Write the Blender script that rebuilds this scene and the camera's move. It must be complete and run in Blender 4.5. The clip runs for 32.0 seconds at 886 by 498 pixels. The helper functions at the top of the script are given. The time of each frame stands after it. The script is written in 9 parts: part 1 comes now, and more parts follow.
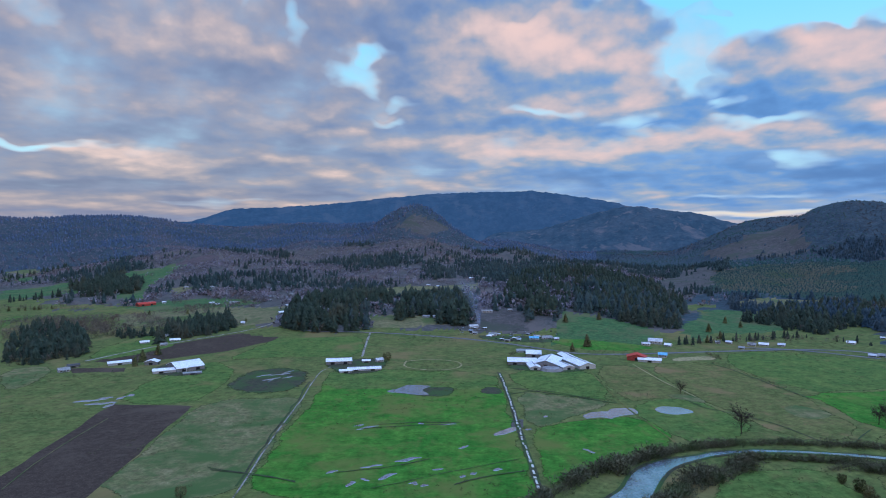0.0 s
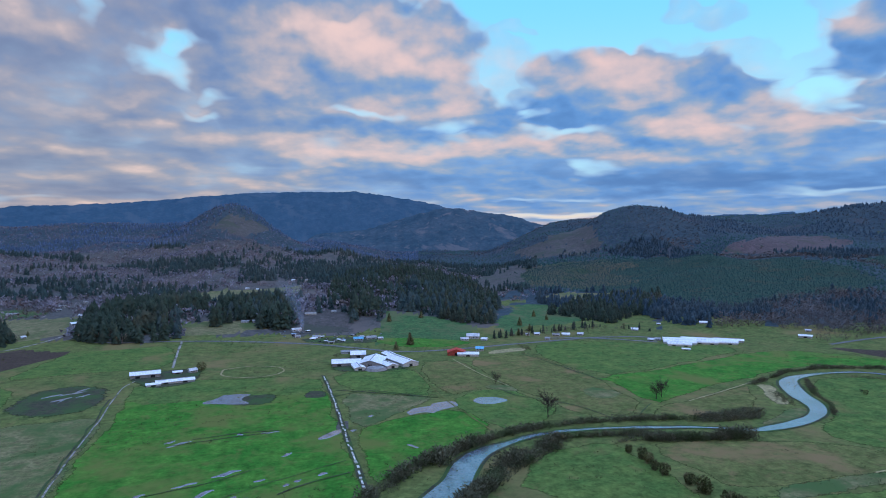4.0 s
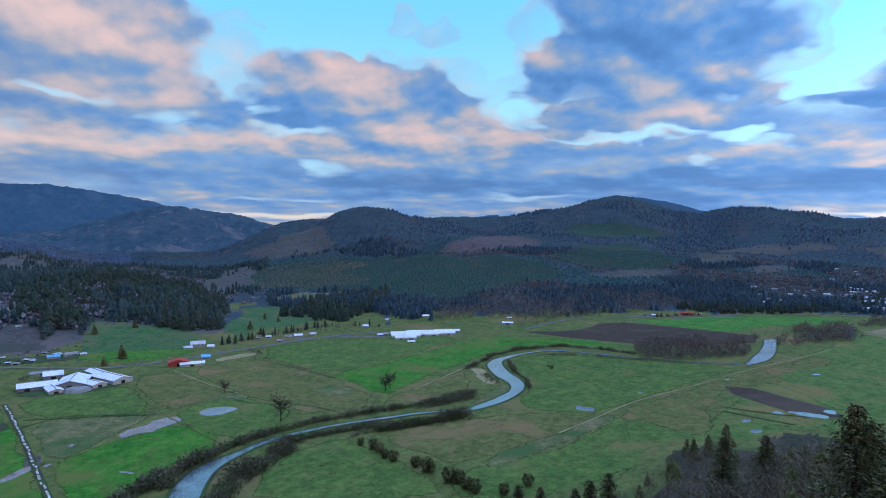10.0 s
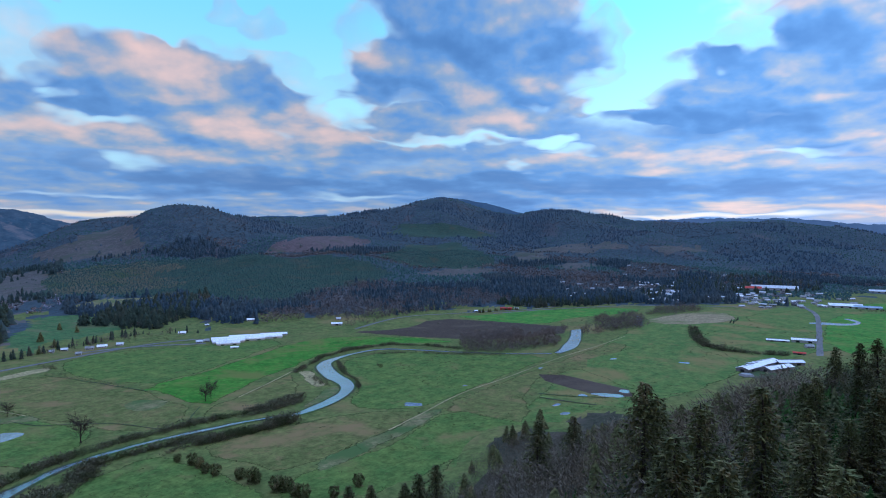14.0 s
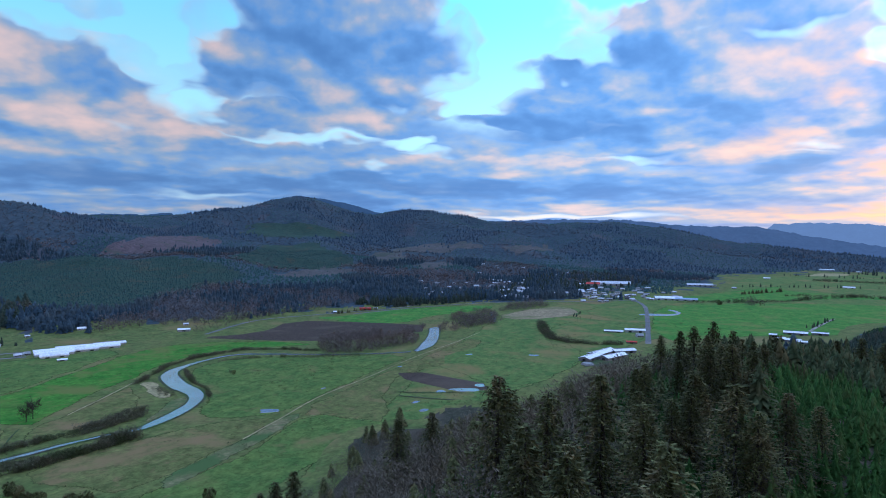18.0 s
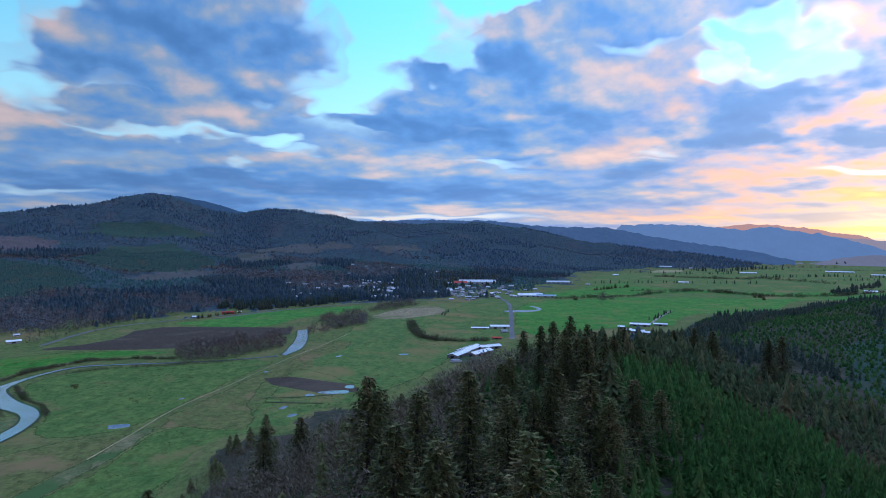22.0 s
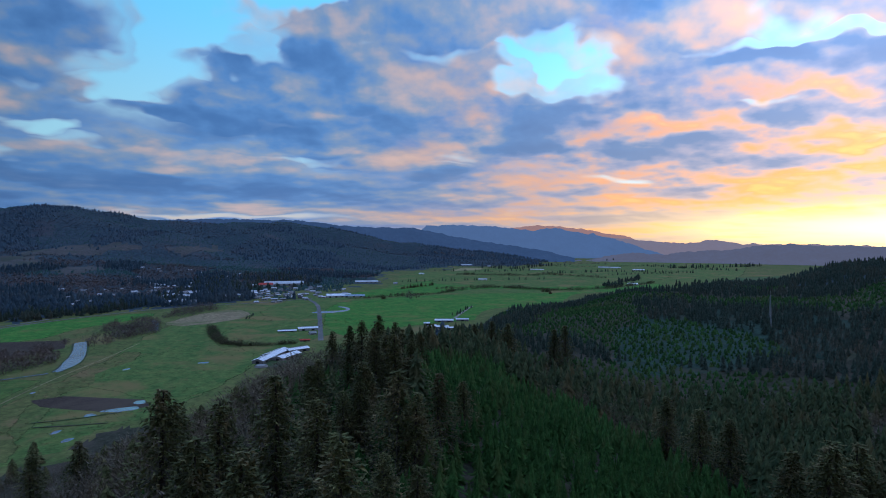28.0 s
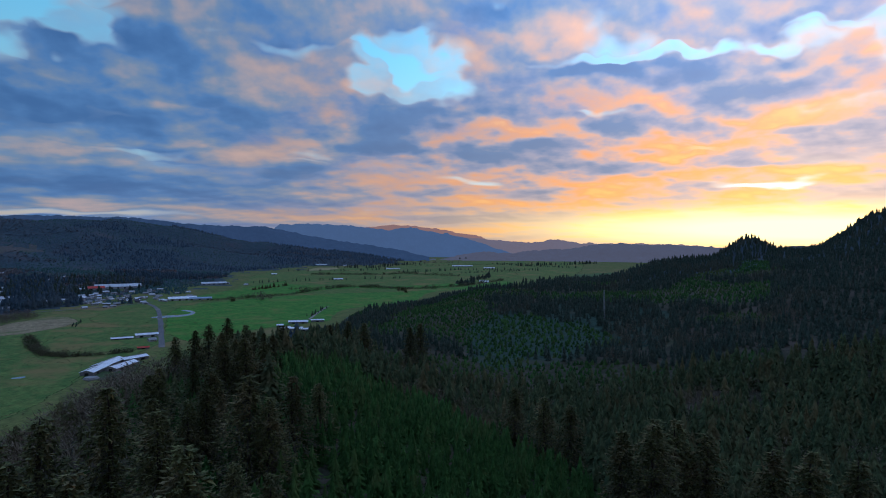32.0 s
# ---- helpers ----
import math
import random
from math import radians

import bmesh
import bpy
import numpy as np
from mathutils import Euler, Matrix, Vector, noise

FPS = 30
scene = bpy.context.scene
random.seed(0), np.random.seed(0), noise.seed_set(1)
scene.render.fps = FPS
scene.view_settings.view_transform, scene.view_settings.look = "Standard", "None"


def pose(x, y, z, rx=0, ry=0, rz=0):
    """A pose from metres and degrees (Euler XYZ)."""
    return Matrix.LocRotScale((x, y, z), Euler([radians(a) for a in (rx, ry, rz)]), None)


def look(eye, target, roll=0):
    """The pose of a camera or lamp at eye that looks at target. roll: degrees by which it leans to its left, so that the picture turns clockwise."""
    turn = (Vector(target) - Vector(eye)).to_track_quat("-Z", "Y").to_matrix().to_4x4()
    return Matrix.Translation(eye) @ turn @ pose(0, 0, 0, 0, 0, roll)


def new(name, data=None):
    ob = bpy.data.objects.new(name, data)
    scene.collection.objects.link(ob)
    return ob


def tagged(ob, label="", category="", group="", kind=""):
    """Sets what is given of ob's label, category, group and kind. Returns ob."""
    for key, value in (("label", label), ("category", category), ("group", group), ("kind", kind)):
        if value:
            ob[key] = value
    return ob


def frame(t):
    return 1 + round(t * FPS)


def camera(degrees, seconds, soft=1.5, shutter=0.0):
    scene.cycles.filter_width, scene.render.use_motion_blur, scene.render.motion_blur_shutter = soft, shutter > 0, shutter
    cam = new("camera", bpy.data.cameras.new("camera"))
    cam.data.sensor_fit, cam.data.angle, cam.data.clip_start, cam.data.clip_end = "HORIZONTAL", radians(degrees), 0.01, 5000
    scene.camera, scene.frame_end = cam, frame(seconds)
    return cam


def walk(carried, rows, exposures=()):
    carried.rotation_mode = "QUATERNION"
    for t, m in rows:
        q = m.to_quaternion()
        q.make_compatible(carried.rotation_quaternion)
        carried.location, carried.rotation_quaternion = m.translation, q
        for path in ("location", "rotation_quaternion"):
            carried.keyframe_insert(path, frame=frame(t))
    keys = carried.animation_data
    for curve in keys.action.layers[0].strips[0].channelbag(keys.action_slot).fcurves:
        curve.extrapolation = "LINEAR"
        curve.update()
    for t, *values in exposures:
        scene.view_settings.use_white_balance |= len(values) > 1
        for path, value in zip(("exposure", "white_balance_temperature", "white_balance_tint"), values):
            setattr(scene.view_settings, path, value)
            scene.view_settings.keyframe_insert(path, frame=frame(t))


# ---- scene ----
cam = camera(71.52, 32.0, 1.0)
EYE = (0.0, 0.0, 150.0)
# seconds, tilt, lean, turn
PATH = [
    (0, 88.63, -0.03, 0.00), (0.5, 88.64, -0.00, -1.91), (1, 88.65, 0.01, -3.95), (1.5, 88.66, 0.03, -6.07),
    (2, 88.67, 0.04, -8.32), (2.5, 88.68, 0.05, -10.30), (3, 88.68, 0.06, -12.19), (3.5, 88.69, 0.06, -14.23),
    (5.5, 88.71, 0.06, -22.34), (6, 88.71, 0.06, -24.27), (6.5, 88.71, 0.06, -26.37), (7, 88.71, 0.05, -28.24),
    (7.5, 88.71, 0.04, -30.66), (8, 88.71, 0.04, -33.03), (8.5, 88.71, 0.03, -35.40), (9, 88.71, 0.02, -37.38),
    (9.5, 88.71, 0.02, -39.04), (10, 88.71, 0.01, -40.90), (10.5, 88.71, -0.00, -42.98), (11, 88.71, -0.01, -45.41),
    (11.5, 88.71, -0.02, -47.16), (12, 88.71, -0.03, -48.78), (12.5, 88.71, -0.03, -50.79), (13, 88.71, -0.04, -52.86),
    (13.5, 88.71, -0.05, -54.93), (14, 88.71, -0.05, -56.72), (14.5, 88.71, -0.06, -58.18), (16.5, 88.72, -0.08, -64.76),
    (17, 88.72, -0.08, -66.71), (17.5, 88.72, -0.08, -68.34), (18, 88.72, -0.08, -69.80), (18.5, 88.73, -0.09, -71.31),
    (19, 88.73, -0.09, -73.21), (19.5, 88.73, -0.09, -74.57), (20, 88.74, -0.09, -75.95), (20.5, 88.74, -0.09, -77.52),
    (21, 88.74, -0.09, -78.98), (21.5, 88.75, -0.09, -80.41), (22, 88.75, -0.09, -81.89), (22.5, 88.75, -0.09, -83.33),
    (23, 88.76, -0.09, -84.76), (23.5, 88.76, -0.09, -86.25), (24, 88.76, -0.09, -87.64), (24.5, 88.77, -0.09, -89.06),
    (25, 88.77, -0.09, -90.36), (25.5, 88.77, -0.09, -91.89), (27.5, 88.78, -0.11, -98.00), (28, 88.79, -0.12, -99.59),
    (28.5, 88.79, -0.13, -101.38), (29, 88.79, -0.14, -103.25), (29.5, 88.79, -0.16, -104.86), (30, 88.78, -0.18, -106.10),
    (30.5, 88.78, -0.20, -107.18), (31, 88.78, -0.22, -108.84), (31.5, 88.77, -0.25, -110.96), (32, 88.77, -0.28, -112.94),
]
walk(cam, [(t, pose(*EYE, a, b, c)) for t, a, b, c in PATH],
     [(0, 0.0, 6050, 10), (6, -0.02, 6030, 10), (11, -0.05, 5920, 10), (14, 0.0, 5920, 10), (19, -0.03, 5900, 10), (22, -0.2, 5850, 10), (25, -0.46, 5800, 10), (28, -0.78, 5780, 10), (32, -1.14, 5850, 10)])

# ---- sky, sun ----
SUN_AZ, SUN_EL = 147.0, 4.0


class Graph:
    """Short hand for building node trees."""

    def __init__(self, tree):
        self.tree = tree

    def node(self, kind):
        return self.tree.nodes.new(kind)

    def plug(self, socket, value):
        if isinstance(value, bpy.types.NodeSocket):
            self.tree.links.new(value, socket)
        elif value is not None:
            socket.default_value = value

    def math(self, op, a, b=None, c=None, clamp=False):
        n = self.node("ShaderNodeMath")
        n.operation, n.use_clamp = op, clamp
        for s, v in zip(n.inputs, (a, b, c)):
            self.plug(s, v)
        return n.outputs[0]

    def add(self, a, b):
        return self.math("ADD", a, b)

    def sub(self, a, b):
        return self.math("SUBTRACT", a, b)

    def mul(self, a, b):
        return self.math("MULTIPLY", a, b)

    def step(self, x, lo, hi):
        n = self.node("ShaderNodeMapRange")
        n.interpolation_type = "SMOOTHSTEP"
        for s, v in zip(n.inputs, (x, lo, hi, 0.0, 1.0)):
            self.plug(s, v)
        return n.outputs[0]

    def noise(self, vec, scale, detail=4.0, rough=0.55, warp=0.0):
        n = self.node("ShaderNodeTexNoise")
        self.plug(n.inputs["Vector"], vec)
        n.inputs["Scale"].default_value, n.inputs["Detail"].default_value = scale, detail
        n.inputs["Roughness"].default_value, n.inputs["Distortion"].default_value = rough, warp
        return n.outputs["Fac"]

    def mix(self, fac, a, b, blend="MIX"):
        n = self.node("ShaderNodeMix")
        n.data_type, n.blend_type = "RGBA", blend
        self.plug(n.inputs[0], fac)
        for s, v in ((n.inputs[6], a), (n.inputs[7], b)):
            self.plug(s, (*v, 1.0) if isinstance(v, tuple) and len(v) == 3 else v)
        return n.outputs[2]

    def vec(self, x, y, z):
        n = self.node("ShaderNodeCombineXYZ")
        for s, v in zip(n.inputs, (x, y, z)):
            self.plug(s, v)
        return n.outputs[0]


# cloud masses, gaps, lit and shaded parts: bearing, elevation, half-width, half-height (degrees), weight
CLOUDS = {
    "east": ((3.4, 16.2, 7.2, 4.53, 1), (11.1, 15.3, 9.5, 4.5, 1), (17, 14, 5.2, 3.51, 1), (8.1, 18.9, 4.1, 1.6, 1),),
    "southeast": ((18.7, 13.5, 3.1, 2.91, 1), (32.2, 12.9, 8.3, 3.7, 1), (39.4, 12.2, 6.5, 2.93, 1), (36.4, 10.6, 6.1, 1.75, 1), (39.9, 18.3, 3.5, 1.01, 0.8), (37.9, 18.9, 2.5, 0.82, 0.8), (22.3, 18.1, 1.8, 0.56, 0.7), (24.6, 18.1, 1.3, 0.42, 0.6),),
    "south": ((55.3, 18, 6.2, 3.04, 1), (58.9, 16.3, 9.7, 4.51, 1), (55.8, 10.2, 5.7, 1.01, 1), (40.8, 12.4, 4.5, 2.19, 1), (41.3, 17.4, 1.5, 0.65, 0.7), (49.5, 16.6, 2.1, 1.43, 0.6), (48.5, 13.1, 2.6, 1.23, 0.7),),
    "southwest": ((68.8, 15.6, 3.6, 2.88, 1), (63.7, 16.4, 6.1, 3.77, 1), (77.7, 19.6, 3.6, 0.92, 0.6), (80.8, 12.6, 4.6, 2.21, 1), (77.7, 11.4, 4.2, 1.25, 1), (76.7, 14.6, 1.6, 0.49, 0.5),),
    "west_edge": ((86, 15.6, 4.9, 2.4, 1), (91.2, 15.2, 6.8, 3.63, 1), (98, 12.9, 7.2, 3.19, 1), (89.1, 19, 7.3, 1.11, 0.8), (96.4, 18.7, 5.7, 2.08, 1), (94.9, 9.7, 7.3, 2.53, 1), (93.8, 17.6, 3.6, 1.65, 1),),
    "west_1": ((101.3, 12.7, 5.1, 2.46, 1), (103.9, 13.2, 2.6, 1.72, 1), (100.3, 9.6, 4.6, 2.51, 1), (103.9, 11.7, 2.6, 2.99, 1), (104.5, 18.9, 9.8, 2.31, 1), (114.9, 17, 5.2, 1.89, 1), (120, 18.7, 7, 2.05, 1), (136.1, 18.1, 9.1, 1.25, 1), (114.9, 11.9, 5.7, 1.74, 1), (109.7, 10.5, 5.7, 2.02, 1), (107.6, 9, 4.2, 1.53, 1), (122.5, 13.4, 4.4, 1.68, 1), (131.9, 13.6, 7.1, 2.26, 1), (140.1, 12.9, 5.7, 2.11, 1),),
    "west_2": ((129.7, 10.3, 5.9, 1.32, 1), (135.8, 9.4, 2.9, 1, 1), (141.3, 8.5, 2.2, 0.69, 1), (119, 7.8, 7.1, 1.11, 1), (125.5, 6.9, 5.8, 1.09, 1), (135.8, 6.2, 3.7, 0.65, 1), (142, 15.3, 3.3, 0.81, 0.6),),
}
GAPS = {
    "east_1": ((-13.5, 17.9, 0.9, 0.91, 0.4), (-7.6, 14.7, 1.5, 1.93, 0.8), (-6.5, 16.2, 1.4, 0.95, 0.8), (-3.9, 11.8, 1.7, 0.45, 0.6), (9.1, 11.3, 3.8, 0.54, 1), (17.3, 9.6, 2.4, 0.97, 1), (-35.3, 7.1, 2.4, 0.34, 0.7), (-31.3, 7.3, 2.7, 0.25, 0.4), (-20.3, 2.7, 3.7, 0.25, 0.5), (14.2, 3.1, 3, 0.25, 0.5), (2.9, 4.2, 3.1, 0.26, 0.4), (12.1, 19.4, 3, 0.63, 0.5), (-15.5, 19.8, 1.9, 0.71, 0.4), (17.1, 11.4, 1.9, 0.38, 0.4),),
    "east_2": ((-4.9, 10.3, 1.6, 0.3, 0.3), (-2.8, 19.5, 1.3, 2.75, 0.25), (-34.1, 17.2, 2.1, 0.78, 0.3),),
    "southeast": ((20.8, 15.5, 2.1, 2.87, 1), (22.8, 14.6, 1.9, 2.91, 1), (34.3, 18.4, 13.2, 2.09, 1), (28, 18, 6.2, 2.11, 1), (23.3, 10.9, 1.3, 0.6, 0.7), (28, 9.3, 3.7, 0.51, 1), (29.9, 6.2, 1.6, 0.72, 0.45), (26.5, 1.7, 6.3, 0.31, 0.9), (24.9, 3.2, 4.7, 0.26, 0.5), (38.4, 3.3, 4.1, 0.26, 0.4), (36.8, 17.1, 9.1, 1.17, 1), (39.4, 15.8, 5, 0.85, 0.7), (20.8, 20.4, 4.1, 1.8, 0.9), (31.7, 19.8, 6.2, 1.37, 1),),
    "south": ((45.4, 17.9, 3.8, 4.19, 1), (45.9, 14.1, 2.3, 1.94, 1), (46.9, 10.9, 2.8, 1.4, 1), (50.6, 9.9, 2.1, 0.46, 0.6), (56.8, 8.9, 6.2, 0.46, 1), (42.3, 9, 2, 0.5, 0.7), (48.5, 3.5, 5.2, 0.26, 0.5), (45.9, 19.5, 5.6, 1.37, 1), (53.7, 14.9, 1.6, 0.39, 0.4), (43.3, 15.4, 3, 1.67, 1),),
    "southwest": ((73.5, 17.5, 3.4, 3.3, 1), (75.6, 14.2, 3.7, 2.05, 1), (70.9, 12.9, 3.1, 1.19, 1), (77.2, 18, 4.7, 2.11, 1), (66.5, 8.6, 1.8, 0.61, 1), (63.1, 6.2, 1.7, 0.31, 0.6), (81.3, 16.7, 3.1, 1.65, 0.8), (74, 20.3, 6.2, 1.36, 1), (68.3, 18.7, 2.1, 1.16, 0.4), (72, 12, 3.1, 0.45, 0.6), (68.8, 7.6, 2.1, 0.31, 0.4), (78.2, 1.7, 7.8, 0.25, 0.4),),
    "west_edge": ((82.9, 17.9, 3.1, 1.63, 1), (82.9, 15.6, 2.1, 1.05, 0.8), (89.1, 20.5, 5.2, 0.55, 0.4), (92.8, 17.3, 1.3, 0.38, 0.5), (91.2, 6.8, 6.8, 0.26, 0.5), (82.8, 1.7, 10.2, 0.25, 0.5), (99.5, 16.2, 3.1, 0.66, 0.7), (85.4, 9.7, 2.6, 0.25, 0.3),),
    "west_1": ((109.7, 14, 4.7, 2.2, 1), (107.1, 16.4, 3.1, 1.53, 1), (112.8, 13.7, 3.6, 1.47, 1), (128.2, 16.7, 3.3, 1.89, 1), (131.9, 15.3, 3.5, 0.71, 1), (135.3, 15.5, 2.9, 0.6, 1), (143.4, 15.5, 2.8, 0.79, 0.9), (100.8, 7.6, 2.1, 0.81, 1), (106.5, 13.7, 2.1, 0.79, 0.8), (127.8, 11.1, 2.3, 0.38, 0.8), (115.9, 5.1, 3.1, 0.31, 0.5), (137.9, 4.4, 2, 0.27, 0.6), (140.6, 4.4, 1.9, 0.31, 0.6), (143.2, 4.6, 1.4, 0.3, 0.6),),
    "west_2": ((124.4, 15.1, 4.4, 0.56, 0.7), (113.3, 15.9, 3.1, 0.96, 0.6), (100.3, 6.6, 2.6, 0.26, 0.5), (110.2, 17.6, 2.1, 1.18, 0.6), (139.7, 15.6, 2.3, 0.62, 0.6),),
}
PINKS = {
    "east_1": ((4.5, 16.5, 5.7, 2.38, 0.8), (11.1, 17.6, 5.5, 1.85, 0.8), (9.1, 19.1, 2.5, 0.68, 0.6), (14.1, 14.1, 6.4, 2.37, 0.7), (1.9, 18.4, 3.1, 1.03, 0.6), (-23.8, 15.2, 4.4, 1.77, 0.45), (-31.9, 16.6, 3.8, 1.62, 0.3), (-28.9, 7, 3.2, 0.5, 0.9), (-24.8, 6.2, 3, 0.85, 1), (-31.3, 7.1, 2.3, 0.35, 0.7), (-33.5, 10.6, 3.3, 1.26, 0.3), (-20.7, 12.1, 4.1, 1.16, 0.3), (9.7, 7.7, 7.1, 1.11, 0.9), (2.4, 7.7, 4.2, 0.77, 0.5),),
    "east_2": ((-9.6, 8.5, 3.1, 0.71, 0.5), (-4.4, 5.2, 2.1, 0.62, 0.5), (-12.1, 5.4, 4, 0.51, 0.4), (-7, 10.8, 4.6, 0.75, 0.4), (-19.3, 17, 3.7, 1.79, 0.2), (-0.2, 13.1, 2.6, 0.99, 0.4), (-26.1, 4.9, 5.1, 0.42, 0.3), (-18.4, 7.6, 2.8, 0.44, 0.3),),
    "southeast": ((19.2, 14.5, 2.5, 1.44, 0.4), (32.2, 13.6, 3.6, 2.69, 0.55), (35.8, 11.6, 3.1, 1.98, 0.5), (39.4, 10, 4, 0.6, 0.5), (25.4, 8.7, 2.4, 0.82, 0.9), (38.9, 8.5, 3.5, 0.75, 0.9), (30.1, 7.6, 2.6, 0.51, 0.5), (21.8, 13.1, 1.5, 1.23, 0.3), (18.7, 7.8, 3.1, 0.71, 0.5), (38.4, 18.4, 2, 0.55, 0.5), (22.3, 18.1, 1.5, 0.47, 0.6), (31.7, 15.2, 3.1, 0.77, 0.4), (19.7, 6, 3.1, 0.41, 0.3), (34.3, 6.1, 4.1, 0.51, 0.3),),
    "south": ((61.5, 14, 3.6, 2.18, 0.45), (45.9, 8.3, 3.1, 0.61, 0.6), (55.8, 6.9, 3.1, 0.62, 0.4), (43.3, 6.8, 4.1, 0.81, 0.4), (51.6, 8.3, 2.6, 0.41, 0.4), (41.3, 9.2, 2.5, 0.5, 0.4), (48.5, 6.1, 4.2, 0.41, 0.3), (58.9, 6.1, 3.1, 0.51, 0.3), (42.3, 4.7, 3, 0.41, 0.2),),
    "southwest": ((63.1, 10.4, 3, 0.6, 0.5), (75.1, 6.1, 2.6, 0.72, 0.6), (79.8, 5.3, 3.1, 0.62, 0.6), (77.2, 6.6, 6.2, 0.41, 0.4), (81.9, 6.6, 4.1, 0.36, 0.4), (65.7, 5, 3.1, 0.41, 0.3), (78.2, 19.6, 2.6, 0.69, 0.4), (69.9, 7.1, 3.1, 0.36, 0.3), (79.3, 2.4, 6.2, 0.31, 0.5),),
    "west_edge": ((99.5, 14.1, 3.1, 1.93, 0.15), (87, 10.9, 4.7, 0.6, 0.5), (98, 8, 3.1, 1.02, 0.7), (93.8, 6.6, 5.7, 0.41, 0.5), (88.1, 7.7, 3.1, 0.41, 0.4), (96.4, 18, 3.1, 1.4, 0.2), (86, 2.2, 6.2, 0.42, 0.4), (92.2, 17.8, 4.2, 0.75, 0.35), (82.8, 5.8, 4.1, 0.51, 0.4), (89.1, 5.1, 3.1, 0.42, 0.3), (96.4, 11.4, 3.1, 1.49, 0.25), (89.1, 19, 4.7, 0.74, 0.3),),
    "west_1": ((134.5, 8.3, 8.5, 1.84, 0.5), (140.2, 9.9, 4.6, 1.3, 0.5), (134.1, 12.1, 3, 0.81, 0.5), (126.9, 12.4, 3.8, 0.85, 0.5), (116.4, 9.4, 6.2, 0.6, 0.5), (120.5, 9.7, 4, 0.7, 0.5), (114.9, 4.3, 8.8, 1.3, 0.45), (134.2, 3.7, 10.7, 1.89, 0.5), (120, 17.7, 5.5, 1.29, 0.6), (104.5, 17.6, 3.1, 1.18, 0.4), (124, 16.7, 3.4, 0.92, 0.5), (143.1, 14.1, 2.1, 0.61, 0.6), (101.3, 14.6, 3.1, 1.45, 0.2), (103.9, 10.7, 1.6, 2.26, 0.4),),
    "west_2": ((105.5, 13, 1.6, 0.79, 0.8), (113.3, 16.1, 3.1, 0.76, 0.5), (100.3, 18.3, 3.6, 0.92, 0.2), (131.1, 7.4, 5.4, 0.48, 0.4), (112.8, 8.5, 3.1, 0.41, 0.3), (108.6, 19.5, 6.2, 0.74, 0.2), (129.6, 19.2, 2.7, 0.86, 0.3), (138.2, 14.4, 1.6, 0.51, 0.3),),
}
